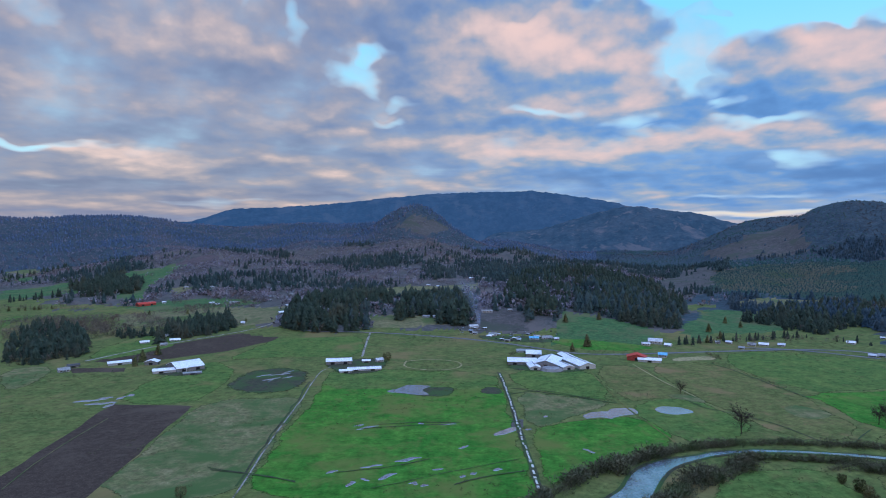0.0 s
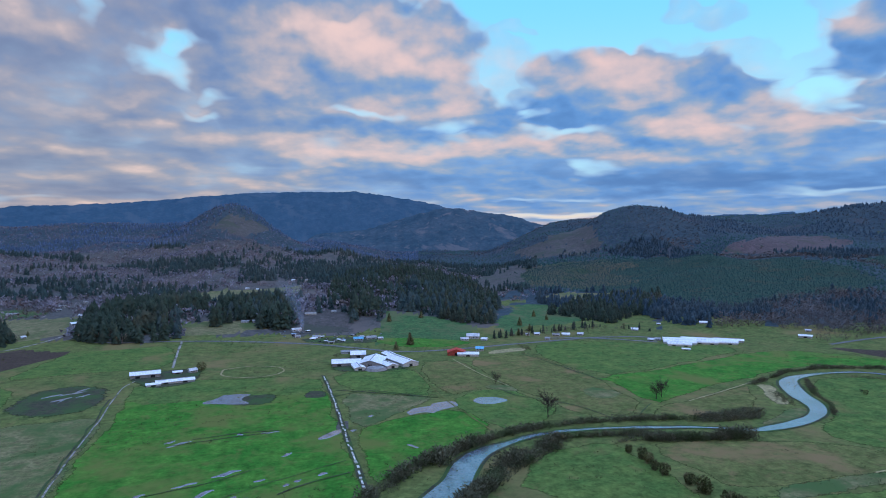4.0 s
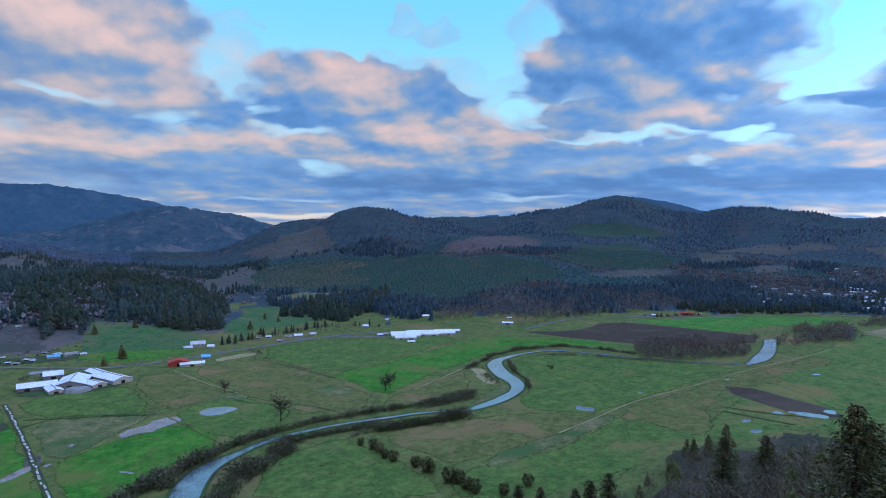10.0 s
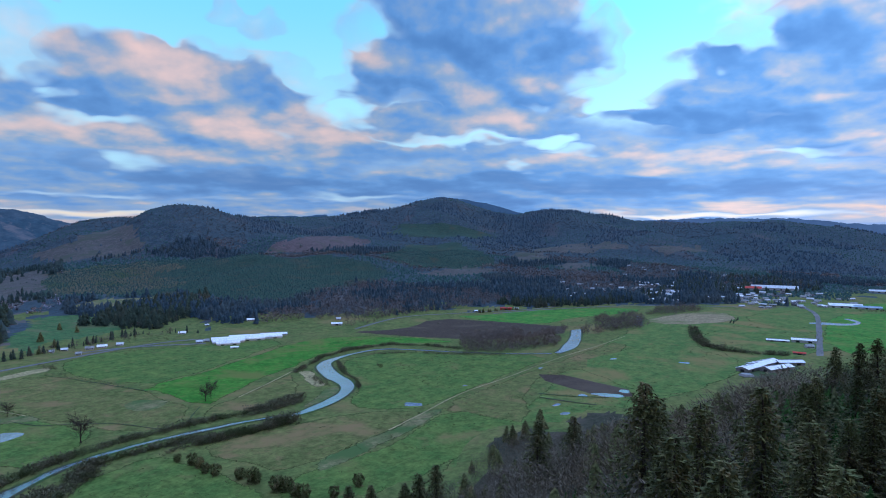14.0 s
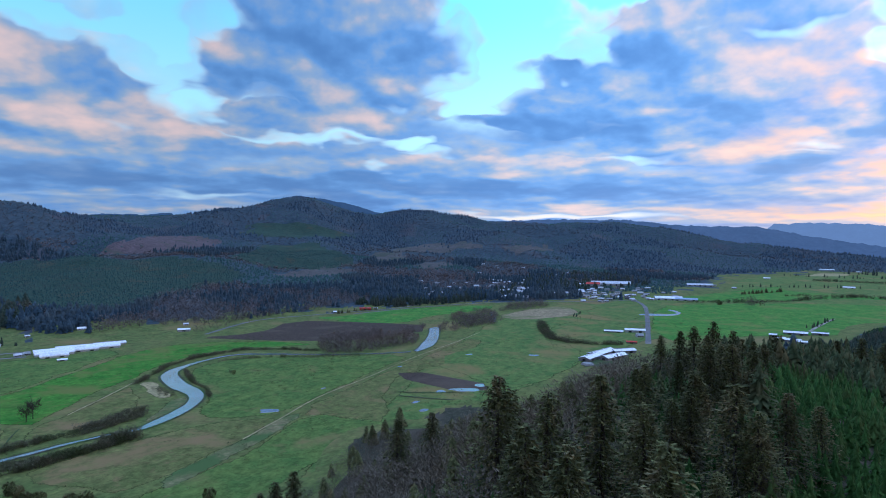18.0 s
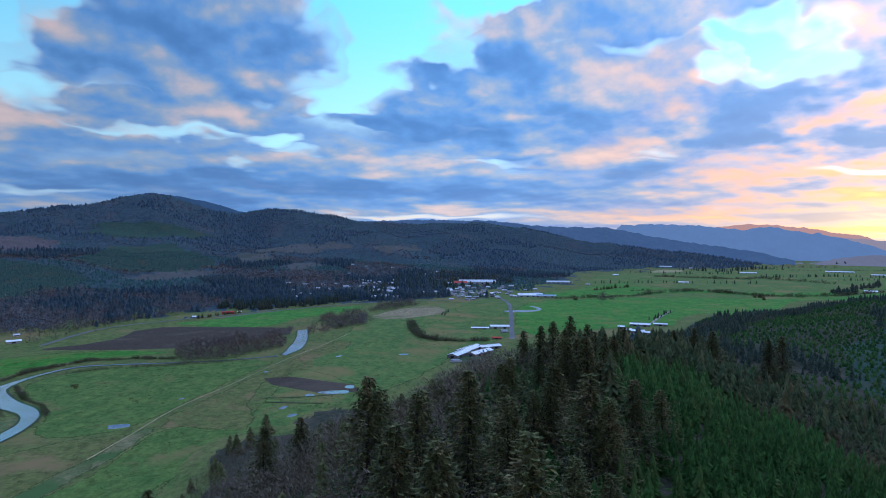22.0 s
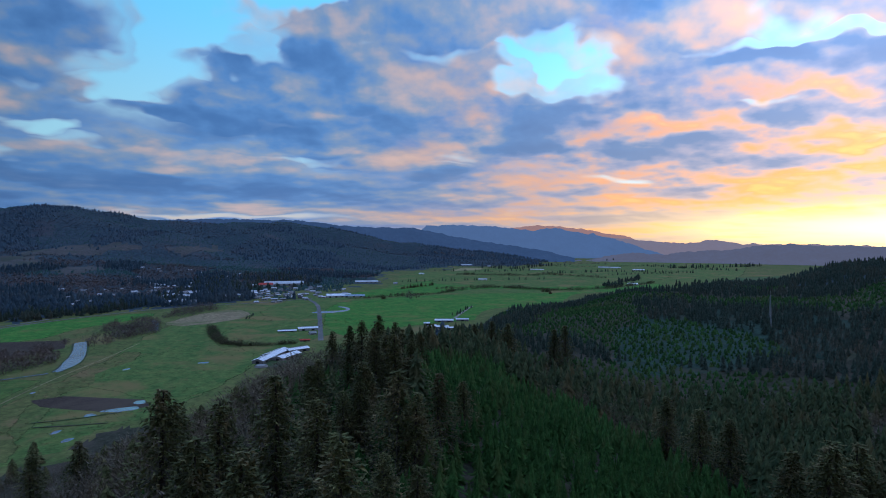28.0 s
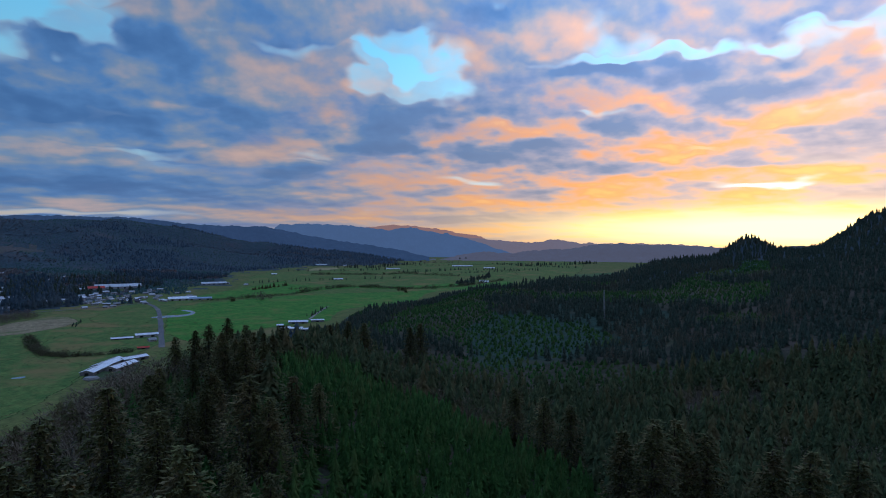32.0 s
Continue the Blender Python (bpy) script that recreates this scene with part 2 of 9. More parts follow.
SLATES = {
    "east_1": ((-18.4, 13.6, 6.1, 1.3, 0.4), (-3.3, 14.5, 2.9, 2.43, 0.4), (-23.9, 8.3, 9.6, 0.84, 0.5), (-1.8, 9.8, 6.3, 0.76, 0.4), (-12.1, 7.1, 5, 0.5, 0.4), (13.7, 8.9, 3.5, 0.59, 0.4), (-32, 8.8, 6, 0.78, 0.45), (6.1, 5.5, 8.2, 0.62, 0.45), (-23.9, 3.8, 13.9, 0.57, 0.4), (-11.6, 11.9, 3, 1.22, 0.3), (-34.3, 4.1, 4.3, 0.43, 0.3), (-34.9, 12.4, 2.1, 1.22, 0.2), (14.2, 4.8, 4.4, 0.61, 0.4), (-7.5, 9.8, 4.1, 0.45, 0.3),),
    "east_2": ((5, 9.8, 3.1, 0.61, 0.3), (-17.5, 6, 1.9, 0.4, 0.3),),
    "southeast": ((29.1, 4.5, 13.4, 1.25, 0.4), (27.5, 12.4, 3.1, 1.99, 0.5), (30.1, 10.3, 4.7, 0.61, 0.6), (26.5, 5.5, 11.4, 0.93, 0.5), (36.9, 13, 2, 0.98, 0.2), (20.7, 10.4, 3.1, 0.6, 0.4), (34.3, 4.8, 7.7, 0.62, 0.4), (39.9, 17.7, 2, 0.65, 0.4), (21.3, 11.9, 2.1, 0.74, 0.4), (36.9, 4.5, 5.1, 0.52, 0.3), (23.3, 6.8, 2.1, 0.41, 0.3),),
    "south": ((51.1, 4.3, 15.4, 1.77, 0.6), (56.3, 17, 7.3, 2.37, 0.6), (53.7, 12.9, 3.7, 1.73, 0.5), (41.3, 12.7, 3, 1.46, 0.6), (48.5, 5, 10.3, 0.78, 0.4), (52.7, 10.1, 4.2, 0.71, 0.5), (61.5, 17.8, 4.1, 1.86, 0.3), (41.3, 17.2, 1.5, 0.56, 0.4), (51.6, 7.4, 3.1, 0.41, 0.4), (58.9, 7.8, 4.7, 0.46, 0.4), (44.3, 4.5, 6.1, 0.52, 0.3),),
    "southwest": ((71.4, 4.3, 14.4, 1.77, 0.6), (63.7, 17.3, 6.6, 2.1, 0.5), (68.8, 15.1, 3.1, 2.41, 0.5), (79.3, 10.1, 8.7, 1.26, 0.6), (68.8, 9.8, 4.7, 0.91, 0.5), (80.8, 13.6, 3.1, 1.95, 0.6), (73, 8.2, 4.7, 0.72, 0.5), (68.8, 4.5, 8.3, 0.52, 0.4), (79.3, 4, 6.2, 0.42, 0.4), (65.7, 9.1, 4.1, 0.5, 0.3), (63.6, 7.3, 3.6, 0.51, 0.4), (75.6, 11.2, 4.2, 1, 0.5),),
    "west_edge": ((87, 4.1, 11.4, 1.35, 0.4), (94.3, 15.6, 4.2, 1.92, 0.25), (98, 11.7, 3.1, 1.49, 0.2), (85.5, 14.7, 4.1, 2.18, 0.5), (88.6, 15.7, 2.6, 1.93, 0.3), (93.8, 9.5, 7.3, 1.12, 0.4), (82.9, 8.6, 5.7, 0.81, 0.6), (93.8, 4.3, 6.8, 0.57, 0.5), (89.1, 13, 3.1, 1.48, 0.3), (86, 6.1, 3.1, 0.36, 0.3), (95.4, 10.5, 3.1, 0.6, 0.3), (98, 5.1, 3.1, 0.46, 0.4), (82.9, 10.9, 2.6, 1, 0.3), (84.9, 3.5, 6.2, 0.31, 0.3),),
    "west_1": ((114.9, 12.2, 4.7, 1.29, 0.8), (108.6, 10.2, 4.2, 1.92, 0.7), (122.5, 10.7, 3.5, 0.98, 0.6), (131.9, 14, 5.7, 1.26, 0.7), (139.4, 12.3, 3.9, 0.86, 0.6), (129.7, 10.2, 4.1, 0.85, 0.8), (136.2, 9.3, 2.5, 0.72, 0.8), (120, 7.8, 5, 0.76, 0.8), (113.3, 7.6, 3.1, 0.72, 0.6), (125.9, 6.6, 3.8, 0.69, 0.7), (141.3, 8.6, 1.9, 0.43, 0.8), (136.2, 6.2, 3.3, 0.37, 0.8), (122.1, 4.1, 4, 0.41, 0.5), (111.3, 4.1, 4.2, 0.36, 0.5),),
    "west_2": ((101.3, 5.6, 3.1, 0.51, 0.4), (126.8, 14, 2.8, 0.56, 0.4), (143.5, 11, 1.8, 0.5, 0.4), (143.2, 6.2, 1.8, 0.34, 0.5), (107.6, 8.7, 2.6, 1.02, 0.5), (100.3, 17.4, 3.1, 0.93, 0.4), (137.4, 14.3, 2.4, 0.6, 0.5), (114.9, 19.6, 3.1, 0.55, 0.3), (143.4, 16.6, 2.1, 0.59, 0.4), (101.3, 9.7, 2.1, 0.6, 0.4),),
}

world = bpy.data.worlds.new("dusk_sky")
scene.world = world
world.use_nodes = True
world.node_tree.nodes.clear()
g = Graph(world.node_tree)
coord = g.node("ShaderNodeTexCoord").outputs["Generated"]
sep = g.node("ShaderNodeSeparateXYZ")
g.plug(sep.inputs[0], coord)
dx, dy, dz = sep.outputs
az = g.mul(g.math("ARCTAN2", dx, dy), 57.29578)
el = g.mul(g.math("ARCSINE", dz), 57.29578)
# the deck flattens into bands towards the horizon
el_up = g.math("MAXIMUM", g.add(el, 3.2), 0.4)
band_v = g.mul(g.math("LOGARITHM", el_up, 2.718), 16.0)
wide = g.mul(az, 0.60)


def deck(du, dv, z, scale, detail, rough, warp=0.0):
    return g.noise(g.vec(g.add(wide, du), g.add(band_v, dv), z), scale, detail, rough, warp)


# cloud outlines are drawn out into lumps and wisps
w1, w2 = deck(0.0, 0.0, 11.0, 0.36, 2.5, 0.42), deck(0.0, 0.0, 27.0, 0.36, 2.5, 0.42)
waz = g.add(az, g.mul(g.sub(w1, 0.5), 7.0))
wel = g.add(el, g.mul(g.mul(g.sub(w2, 0.5), 0.30), el_up))
spot = g.vec(waz, wel, 0.0)


def vector_math(op, a, b, c=None):
    n = g.node("ShaderNodeVectorMath")
    n.operation = op
    for s, v in zip(n.inputs, (a, b, c)):
        g.plug(s, v)
    return n.outputs["Value" if op == "DOT_PRODUCT" else "Vector"]


def blobs(start, table, sign=1.0, firm=False, fade=0.42):
    """Adds soft (or firm-edged) ellipses to a field."""
    for rows in table.values():
        for a0, e0, wa, we, wt in rows:
            p = vector_math("MULTIPLY_ADD", spot, (1 / wa, 1 / we, 0.0), (-a0 / wa, -e0 / we, 0.0))
            q = vector_math("DOT_PRODUCT", p, p)
            k = g.math("MAXIMUM", g.math("MULTIPLY_ADD", q, *((-0.40, 1.12) if firm else (-fade, 1.0))), 0.0)
            k = g.math("MINIMUM", k, 1.0) if firm else k
            start = g.math("MULTIPLY_ADD", k, wt * sign, start)
    return start


puff = deck(0.0, 0.0, 0.0, 0.24, 4.0, 0.42)
puff_lit = deck(0.5, 1.5, 0.0, 0.24, 4.0, 0.42)
fleece = deck(0.0, 0.0, 60.0, 0.75, 3.0, 0.45)
fleece_lit = deck(0.2, 0.6, 60.0, 0.75, 3.0, 0.45)
streak = g.noise(g.vec(g.mul(az, 0.05), g.mul(el, 0.62), 5.0), 1.0, 7.0, 0.55, 0.3)
near_horizon = g.step(el, 9.0, 2.5)
# a closed deck low down and in the east; open sky between single clouds higher up
closed = g.math("MAXIMUM", g.step(el, 12.5, 9.0), g.math("MAXIMUM", g.step(az, 13.0, 3.0), g.mul(g.step(az, 104.0, 116.0), 0.8)))
mass = g.math("MINIMUM", blobs(g.math("MULTIPLY_ADD", closed, 0.62, 0.06), CLOUDS, 0.85, True), 1.0)
hole = g.math("MINIMUM", blobs(0.0, GAPS, fade=0.50), 1.0)
density = g.math("MULTIPLY_ADD", hole, -0.70, mass)
density = g.math("MULTIPLY_ADD", g.sub(puff, 0.5), 0.80, density)
density = g.math("MULTIPLY_ADD", g.sub(fleece, 0.5), 0.26, density)
density = g.add(density, g.mul(near_horizon, g.math("MULTIPLY_ADD", g.sub(streak, 0.5), 0.75, 0.14)))
cover = g.step(density, -0.02, 0.66)
relief = g.add(g.mul(g.sub(puff, puff_lit), 2.1), g.mul(g.sub(fleece, fleece_lit), 0.75))
relief = g.add(relief, g.mul(near_horizon, g.mul(g.sub(streak, 0.5), 0.5)))
pink = blobs(g.add(relief, 0.32), PINKS, 0.46)
pink = g.step(blobs(pink, SLATES, -0.58), -0.66, 1.48)

# closeness to the sunset
warm = g.step(g.sub(az, g.mul(el, 0.9)), 70.0, 138.0)
fire = g.mul(g.step(az, 84.0, 128.0), g.step(el, 22.0, 5.0))
low = g.step(el, 4.2, 0.8)

clear = g.mix(g.step(el, 6.0, 22.0), (0.50, 0.88, 1.0), g.mix(g.step(az, 40.0, 75.0), (0.23, 0.70, 1.0), (0.23, 0.78, 1.18)))
clear = g.mix(g.mul(low, g.step(az, 80.0, 120.0)), clear, (0.95, 0.55, 0.13))
clear = g.mix(g.mul(low, g.sub(1.0, warm)), clear, (1.0, 0.73, 0.50))


def ramp(fac, *stops):
    n = g.node("ShaderNodeValToRGB")
    g.plug(n.inputs[0], fac)
    el_ = n.color_ramp.elements
    while len(el_) < len(stops):
        el_.new(0.5)
    for e, (at, col) in zip(el_, stops):
        e.position, e.color = at, (*col, 1.0)
    return n.outputs[0]


cool = ramp(pink, (0.0, (0.075, 0.20, 0.47)), (0.22, (0.12, 0.285, 0.60)), (0.46, (0.25, 0.36, 0.54)), (0.70, (0.52, 0.46, 0.50)), (1.0, (0.84, 0.58, 0.53)))
grey = ramp(pink, (0.0, (0.13, 0.17, 0.31)), (0.25, (0.19, 0.23, 0.37)), (0.50, (0.29, 0.29, 0.38)), (0.75, (0.48, 0.40, 0.42)), (1.0, (0.84, 0.60, 0.53)))
billow = g.add(g.math("MULTIPLY_ADD", pink, 1.5, -0.22), g.mul(g.sub(puff, 0.5), -1.9))
hot = ramp(g.sub(billow, 0.03), (0.0, (0.15, 0.19, 0.29)), (0.3, (0.34, 0.29, 0.34)), (0.55, (0.70, 0.34, 0.20)), (0.8, (0.84, 0.30, 0.07)), (1.0, (0.92, 0.40, 0.09)))
cloud = g.mix(g.step(az, 22.0, -18.0), cool, grey)
cloud = g.mix(g.mul(warm, 0.62), cloud, ramp(billow, (0.0, (0.13, 0.22, 0.42)), (0.5, (0.42, 0.40, 0.47)), (1.0, (0.92, 0.45, 0.24))))
cloud = g.mix(g.mul(fire, 0.88), cloud, hot)
# thin edges let the sky through
cloud = g.mix(g.mul(g.step(density, 0.80, 0.30), 0.40), cloud, g.mix(fire, (0.62, 0.78, 0.95), (0.92, 0.50, 0.22)))
sky = g.mix(cover, clear, cloud)
# afterglow above the hills in the west
ga, ge = g.mul(g.sub(az, SUN_AZ - 12), 1 / 28.0), g.mul(g.sub(el, 0.5), 1 / 2.6)
glow = g.math("POWER", 2.718, g.mul(g.add(g.mul(ga, ga), g.mul(ge, ge)), -1.0))
sky = g.mix(g.mul(glow, 0.55), sky, (1.0, 0.55, 0.12))
ga, ge = g.mul(g.sub(az, SUN_AZ - 3), 1 / 17.0), g.mul(g.sub(el, 0.7), 1 / 1.25)
glow = g.math("POWER", 2.718, g.mul(g.add(g.mul(ga, ga), g.mul(ge, ge)), -1.0))
sky = g.mix(g.math("MINIMUM", g.mul(glow, 1.3), 1.0), sky, (1.45, 1.15, 0.50))
# the sky brightens round to the west
gain = g.math("POWER", 2.0, g.add(g.mul(g.step(az, 46.0, 88.0), 0.50), g.mul(g.step(az, 86.0, 140.0), 1.15)))
# the unseen sky overhead is set brighter and bluer, to light the ground
high = g.step(el, 24.0, 55.0)
sky = g.mix(high, g.mix(1.0, sky, g.vec(gain, gain, gain), "MULTIPLY"), (0.88, 1.21, 2.15))
bg = g.node("ShaderNodeBackground")
g.plug(bg.inputs[0], sky)
bg.inputs[1].default_value = 1.0
air = g.node("ShaderNodeTexSky")
air.sky_type, air.sun_disc = "NISHITA", False
air.sun_elevation, air.sun_rotation = radians(SUN_EL), radians(SUN_AZ)
bg2 = g.node("ShaderNodeBackground")
g.plug(bg2.inputs[0], air.outputs[0])
bg2.inputs[1].default_value = 0.02
both = g.node("ShaderNodeAddShader")
g.plug(both.inputs[0], bg.outputs[0])
g.plug(both.inputs[1], bg2.outputs[0])
g.plug(g.node("ShaderNodeOutputWorld").inputs[0], both.outputs[0])

sun = new("sun", bpy.data.lights.new("sun", "SUN"))
sun.data.energy, sun.data.angle, sun.data.color = 0.25, radians(12), (1.0, 0.62, 0.34)
sun.matrix_world = look((600 * math.sin(radians(SUN_AZ)), 600 * math.cos(radians(SUN_AZ)), 600 * math.tan(radians(SUN_EL + 3))), (0, 0, 0))
# ---- terrain: heights above the valley floor, by bearing (degrees clockwise from the first view) and distance ----
COLS = {
    -60: ((0, 85), (60, 60), (130, 30), (240, 0), (900, 0), (1800, 10), (2600, 70), (3600, 230), (4900, 160)),
    -36: ((0, 85), (60, 60), (130, 30), (220, 4), (280, 0), (1700, 0), (1900, 8), (2400, 14), (3000, 82), (3600, 222), (4900, 160)),
    -27: ((0, 85), (60, 60), (130, 30), (220, 4), (280, 0), (1250, 0), (1500, 6), (1800, 20), (2400, 60), (3000, 122), (3600, 218), (4900, 160)),
    -20: ((0, 85), (60, 60), (130, 30), (220, 4), (280, 0), (1100, 0), (1400, 12), (1800, 38), (2400, 70), (3000, 122), (3600, 205), (4900, 140)),
    -10: ((0, 85), (60, 60), (130, 30), (220, 4), (280, 0), (930, 0), (1000, 6), (1150, 20), (1400, 10), (1800, 26), (2400, 88), (3000, 140), (3600, 190), (4900, 120)),
    -3: ((0, 85), (60, 60), (130, 30), (220, 4), (280, 0), (930, 0), (1150, 18), (1400, 16), (1800, 46), (2300, 105), (2900, 200), (3600, 190), (4900, 120)),
    5: ((0, 85), (60, 60), (130, 30), (220, 4), (280, 0), (930, 0), (1150, 18), (1400, 32), (1800, 42), (2400, 80), (3000, 84), (3600, 100), (4900, 60)),
    12: ((0, 85), (60, 60), (130, 30), (220, 4), (280, 0), (920, 0), (1150, 24), (1400, 42), (1800, 40), (2400, 36), (3000, 29), (3600, 36), (4900, 30)),
    20: ((0, 85), (60, 62), (130, 34), (220, 5), (280, 0), (900, 0), (1000, 8), (1150, 6), (1400, 4), (1800, 18), (2400, 28), (3000, 43), (3600, 54), (4900, 40)),
    27: ((0, 85), (60, 63), (130, 36), (220, 6), (290, 0), (1150, 0), (1400, 5), (1800, 42), (2300, 66), (2800, 138), (3400, 210), (4900, 120)),
    33: ((0, 85), (60, 64), (130, 38), (220, 8), (300, 0), (1150, 0), (1400, 10), (1800, 62), (2000, 76), (2200, 60), (2350, 70), (2600, 180), (2900, 280), (3600, 200), (4900, 120)),
    40: ((0, 85), (60, 66), (130, 40), (220, 12), (310, 0), (960, 0), (1120, 8), (1500, 28), (1800, 78), (1980, 82), (2250, 58), (2600, 160), (3000, 222), (3600, 250), (4900, 140)),
    48: ((0, 85), (60, 70), (130, 48), (220, 20), (330, 0), (960, 0), (1100, 7), (1500, 26), (1800, 66), (2000, 84), (2280, 64), (2600, 126), (3000, 190), (3600, 290), (4900, 150)),
    57: ((0, 85), (60, 75), (130, 57), (220, 32), (320, 7), (380, 0), (1130, 0), (1300, 6), (1500, 14), (1800, 28), (2100, 50), (2600, 102), (3000, 172), (3600, 372), (4900, 200)),
    66: ((0, 85), (60, 84), (130, 76), (220, 58), (320, 28), (450, 3), (500, 0), (1280, 0), (1500, 12), (1800, 24), (2100, 36), (2600, 70), (3000, 125), (3600, 320), (4900, 180)),
    75: ((0, 85), (60, 85), (130, 88), (220, 76), (320, 46), (450, 6), (560, 0), (1330, 0), (1500, 8), (1800, 16), (2200, 26), (2600, 50), (3000, 106), (3600, 240), (4900, 120)),
    88: ((0, 85), (60, 88), (130, 95), (220, 94), (320, 80), (450, 30), (560, 2), (640, 0), (1600, 0), (1900, 6), (2200, 14), (2600, 28), (3000, 68), (3600, 200), (4900, 120)),
    96: ((0, 85), (60, 88), (130, 95), (220, 96), (320, 83), (450, 56), (600, 18), (760, 0), (2600, 0), (3000, 14), (3600, 130), (4900, 90)),
    102: ((0, 85), (60, 88), (130, 94), (220, 92), (320, 78), (450, 58), (600, 48), (800, 14), (1000, 0), (3000, 0), (3600, 76), (4900, 60)),
    110: ((0, 85), (60, 85), (130, 88), (220, 80), (320, 58), (450, 40), (600, 40), (800, 48), (1050, 26), (1300, 0), (4900, 0)),
    118: ((0, 85), (60, 82), (130, 82), (220, 68), (320, 45), (450, 32), (600, 38), (800, 52), (1050, 58), (1400, 20), (1700, 0), (4900, 0)),
    126: ((0, 85), (60, 80), (130, 76), (220, 63), (320, 42), (450, 32), (600, 42), (800, 58), (1050, 72), (1400, 50), (1900, 0), (4900, 0)),
    134: ((0, 85), (60, 80), (130, 74), (220, 60), (320, 42), (450, 34), (600, 46), (800, 63), (1050, 84), (1400, 104), (1900, 30), (2600, 0), (4900, 0)),
    143.5: ((0, 85), (60, 78), (130, 70), (220, 56), (320, 42), (450, 36), (600, 54), (800, 76), (1050, 104), (1400, 126), (1900, 100), (3600, 80), (4900, 40)),
    148.5: ((0, 85), (60, 78), (130, 70), (220, 56), (320, 42), (450, 38), (600, 60), (800, 88), (1050, 128), (1400, 196), (1900, 160), (3600, 120), (4900, 60)),
    165: ((0, 85), (60, 80), (130, 76), (220, 70), (320, 66), (450, 70), (600, 90), (800, 120), (1050, 170), (1400, 250), (1900, 260), (3600, 160), (4900, 80)),
    220: ((0, 85), (60, 86), (130, 90), (220, 96), (320, 104), (600, 120), (1050, 150), (1900, 190), (3600, 160), (4900, 80)),
    265: ((0, 85), (60, 80), (130, 74), (220, 66), (320, 60), (600, 70), (1050, 110), (1900, 170), (3600, 200), (4900, 120)),
}


def value_noise(x, y, seed=0):
    """Smooth noise from -1 to 1 over a plane, for arrays."""
    x, y = np.asarray(x, float), np.asarray(y, float)
    ix, iy = np.floor(x).astype(np.int64), np.floor(y).astype(np.int64)
    fx, fy = x - ix, y - iy
    fx, fy = fx * fx * (3 - 2 * fx), fy * fy * (3 - 2 * fy)

    def rnd(a, b):
        h = (a * 374761393 + b * 668265263 + seed * 974711) & 0x7FFFFFFF
        h = ((h ^ (h >> 13)) * 1274126177) & 0x7FFFFFFF
        return ((h ^ (h >> 16)) & 0xFFFF) / 32767.5 - 1
    a, b, c, d = rnd(ix, iy), rnd(ix + 1, iy), rnd(ix, iy + 1), rnd(ix + 1, iy + 1)
    return (a + (b - a) * fx) * (1 - fy) + (c + (d - c) * fx) * fy


def fbm(x, y, octaves=4, seed=0):
    total, amp = 0, 1
    for k in range(octaves):
        total = total + amp * value_noise(x * 2 ** k + 17.3 * k, y * 2 ** k - 9.1 * k, seed + k)
        amp *= 0.5
    return total


AZ_STEP = 0.5
AZS = np.arange(-60, 300, AZ_STEP)
RINGS = np.unique(np.concatenate([np.linspace(0, 60, 5), np.geomspace(60, 4900, 215)]))


def make_heights():
    keys = sorted(COLS)
    prof = np.array([np.interp(RINGS, [p[0] for p in COLS[k]], [p[1] for p in COLS[k]]) for k in keys])
    keys, prof = np.array(keys + [keys[0] + 360]), np.vstack([prof, prof[:1]])
    i = np.clip(np.searchsorted(keys, AZS, side="right") - 1, 0, len(keys) - 2)
    f = (AZS - keys[i]) / (keys[i + 1] - keys[i])
    f = f * f * (3 - 2 * f)
    z = prof[i] * (1 - f[:, None]) + prof[i + 1] * f[:, None]
    a, r = np.meshgrid(AZS, RINGS, indexing="ij")
    x, y = r * np.sin(np.radians(a)), r * np.cos(np.radians(a))
    for az, rr, dz, wa, wr in HUMPS:
        z += dz * np.exp(-((a - az) / wa) ** 2 - ((r - rr) / wr) ** 2)
    for _ in range(3):
        z = (np.roll(z, 1, 0) + 2 * z + np.roll(z, -1, 0)) / 4
        z[:, 1:-1] = (z[:, :-2] + 2 * z[:, 1:-1] + z[:, 2:]) / 4
    hill = np.clip((z - 4) / 60, 0, 1)
    far = np.clip(r / 2500, 0.15, 1)
    z += hill * far * (26 * fbm(x / 420, y / 420, 4, 5) + 5 * fbm(x / 70, y / 70, 2, 9))
    # the crest of the southern hills follows its skyline
    for i in np.nonzero((AZS > SKYLINE[0][0]) & (AZS < SKYLINE[-1][0]))[0]:
        back = RINGS > 2300
        crest = np.argmax(np.where(back, (z[i] + 6 - 150) / np.maximum(RINGS, 1), -9))
        want = 150 + RINGS[crest] * math.tan(math.radians(np.interp(AZS[i], [p[0] for p in SKYLINE], [p[1] for p in SKYLINE]))) - 6
        fade = min(1.0, (AZS[i] - SKYLINE[0][0]) / 1.5, (SKYLINE[-1][0] - AZS[i]) / 3.0)
        near = np.clip((RINGS - 1900) / max(RINGS[crest] - 1900, 1), 0, 1)
        z[i] *= 1 + fade * (want / z[i, crest] - 1) * near * near * (3 - 2 * near)
    z = np.where(z < 0.6, 0.0, z - 0.6)
    return np.maximum(z, 0)


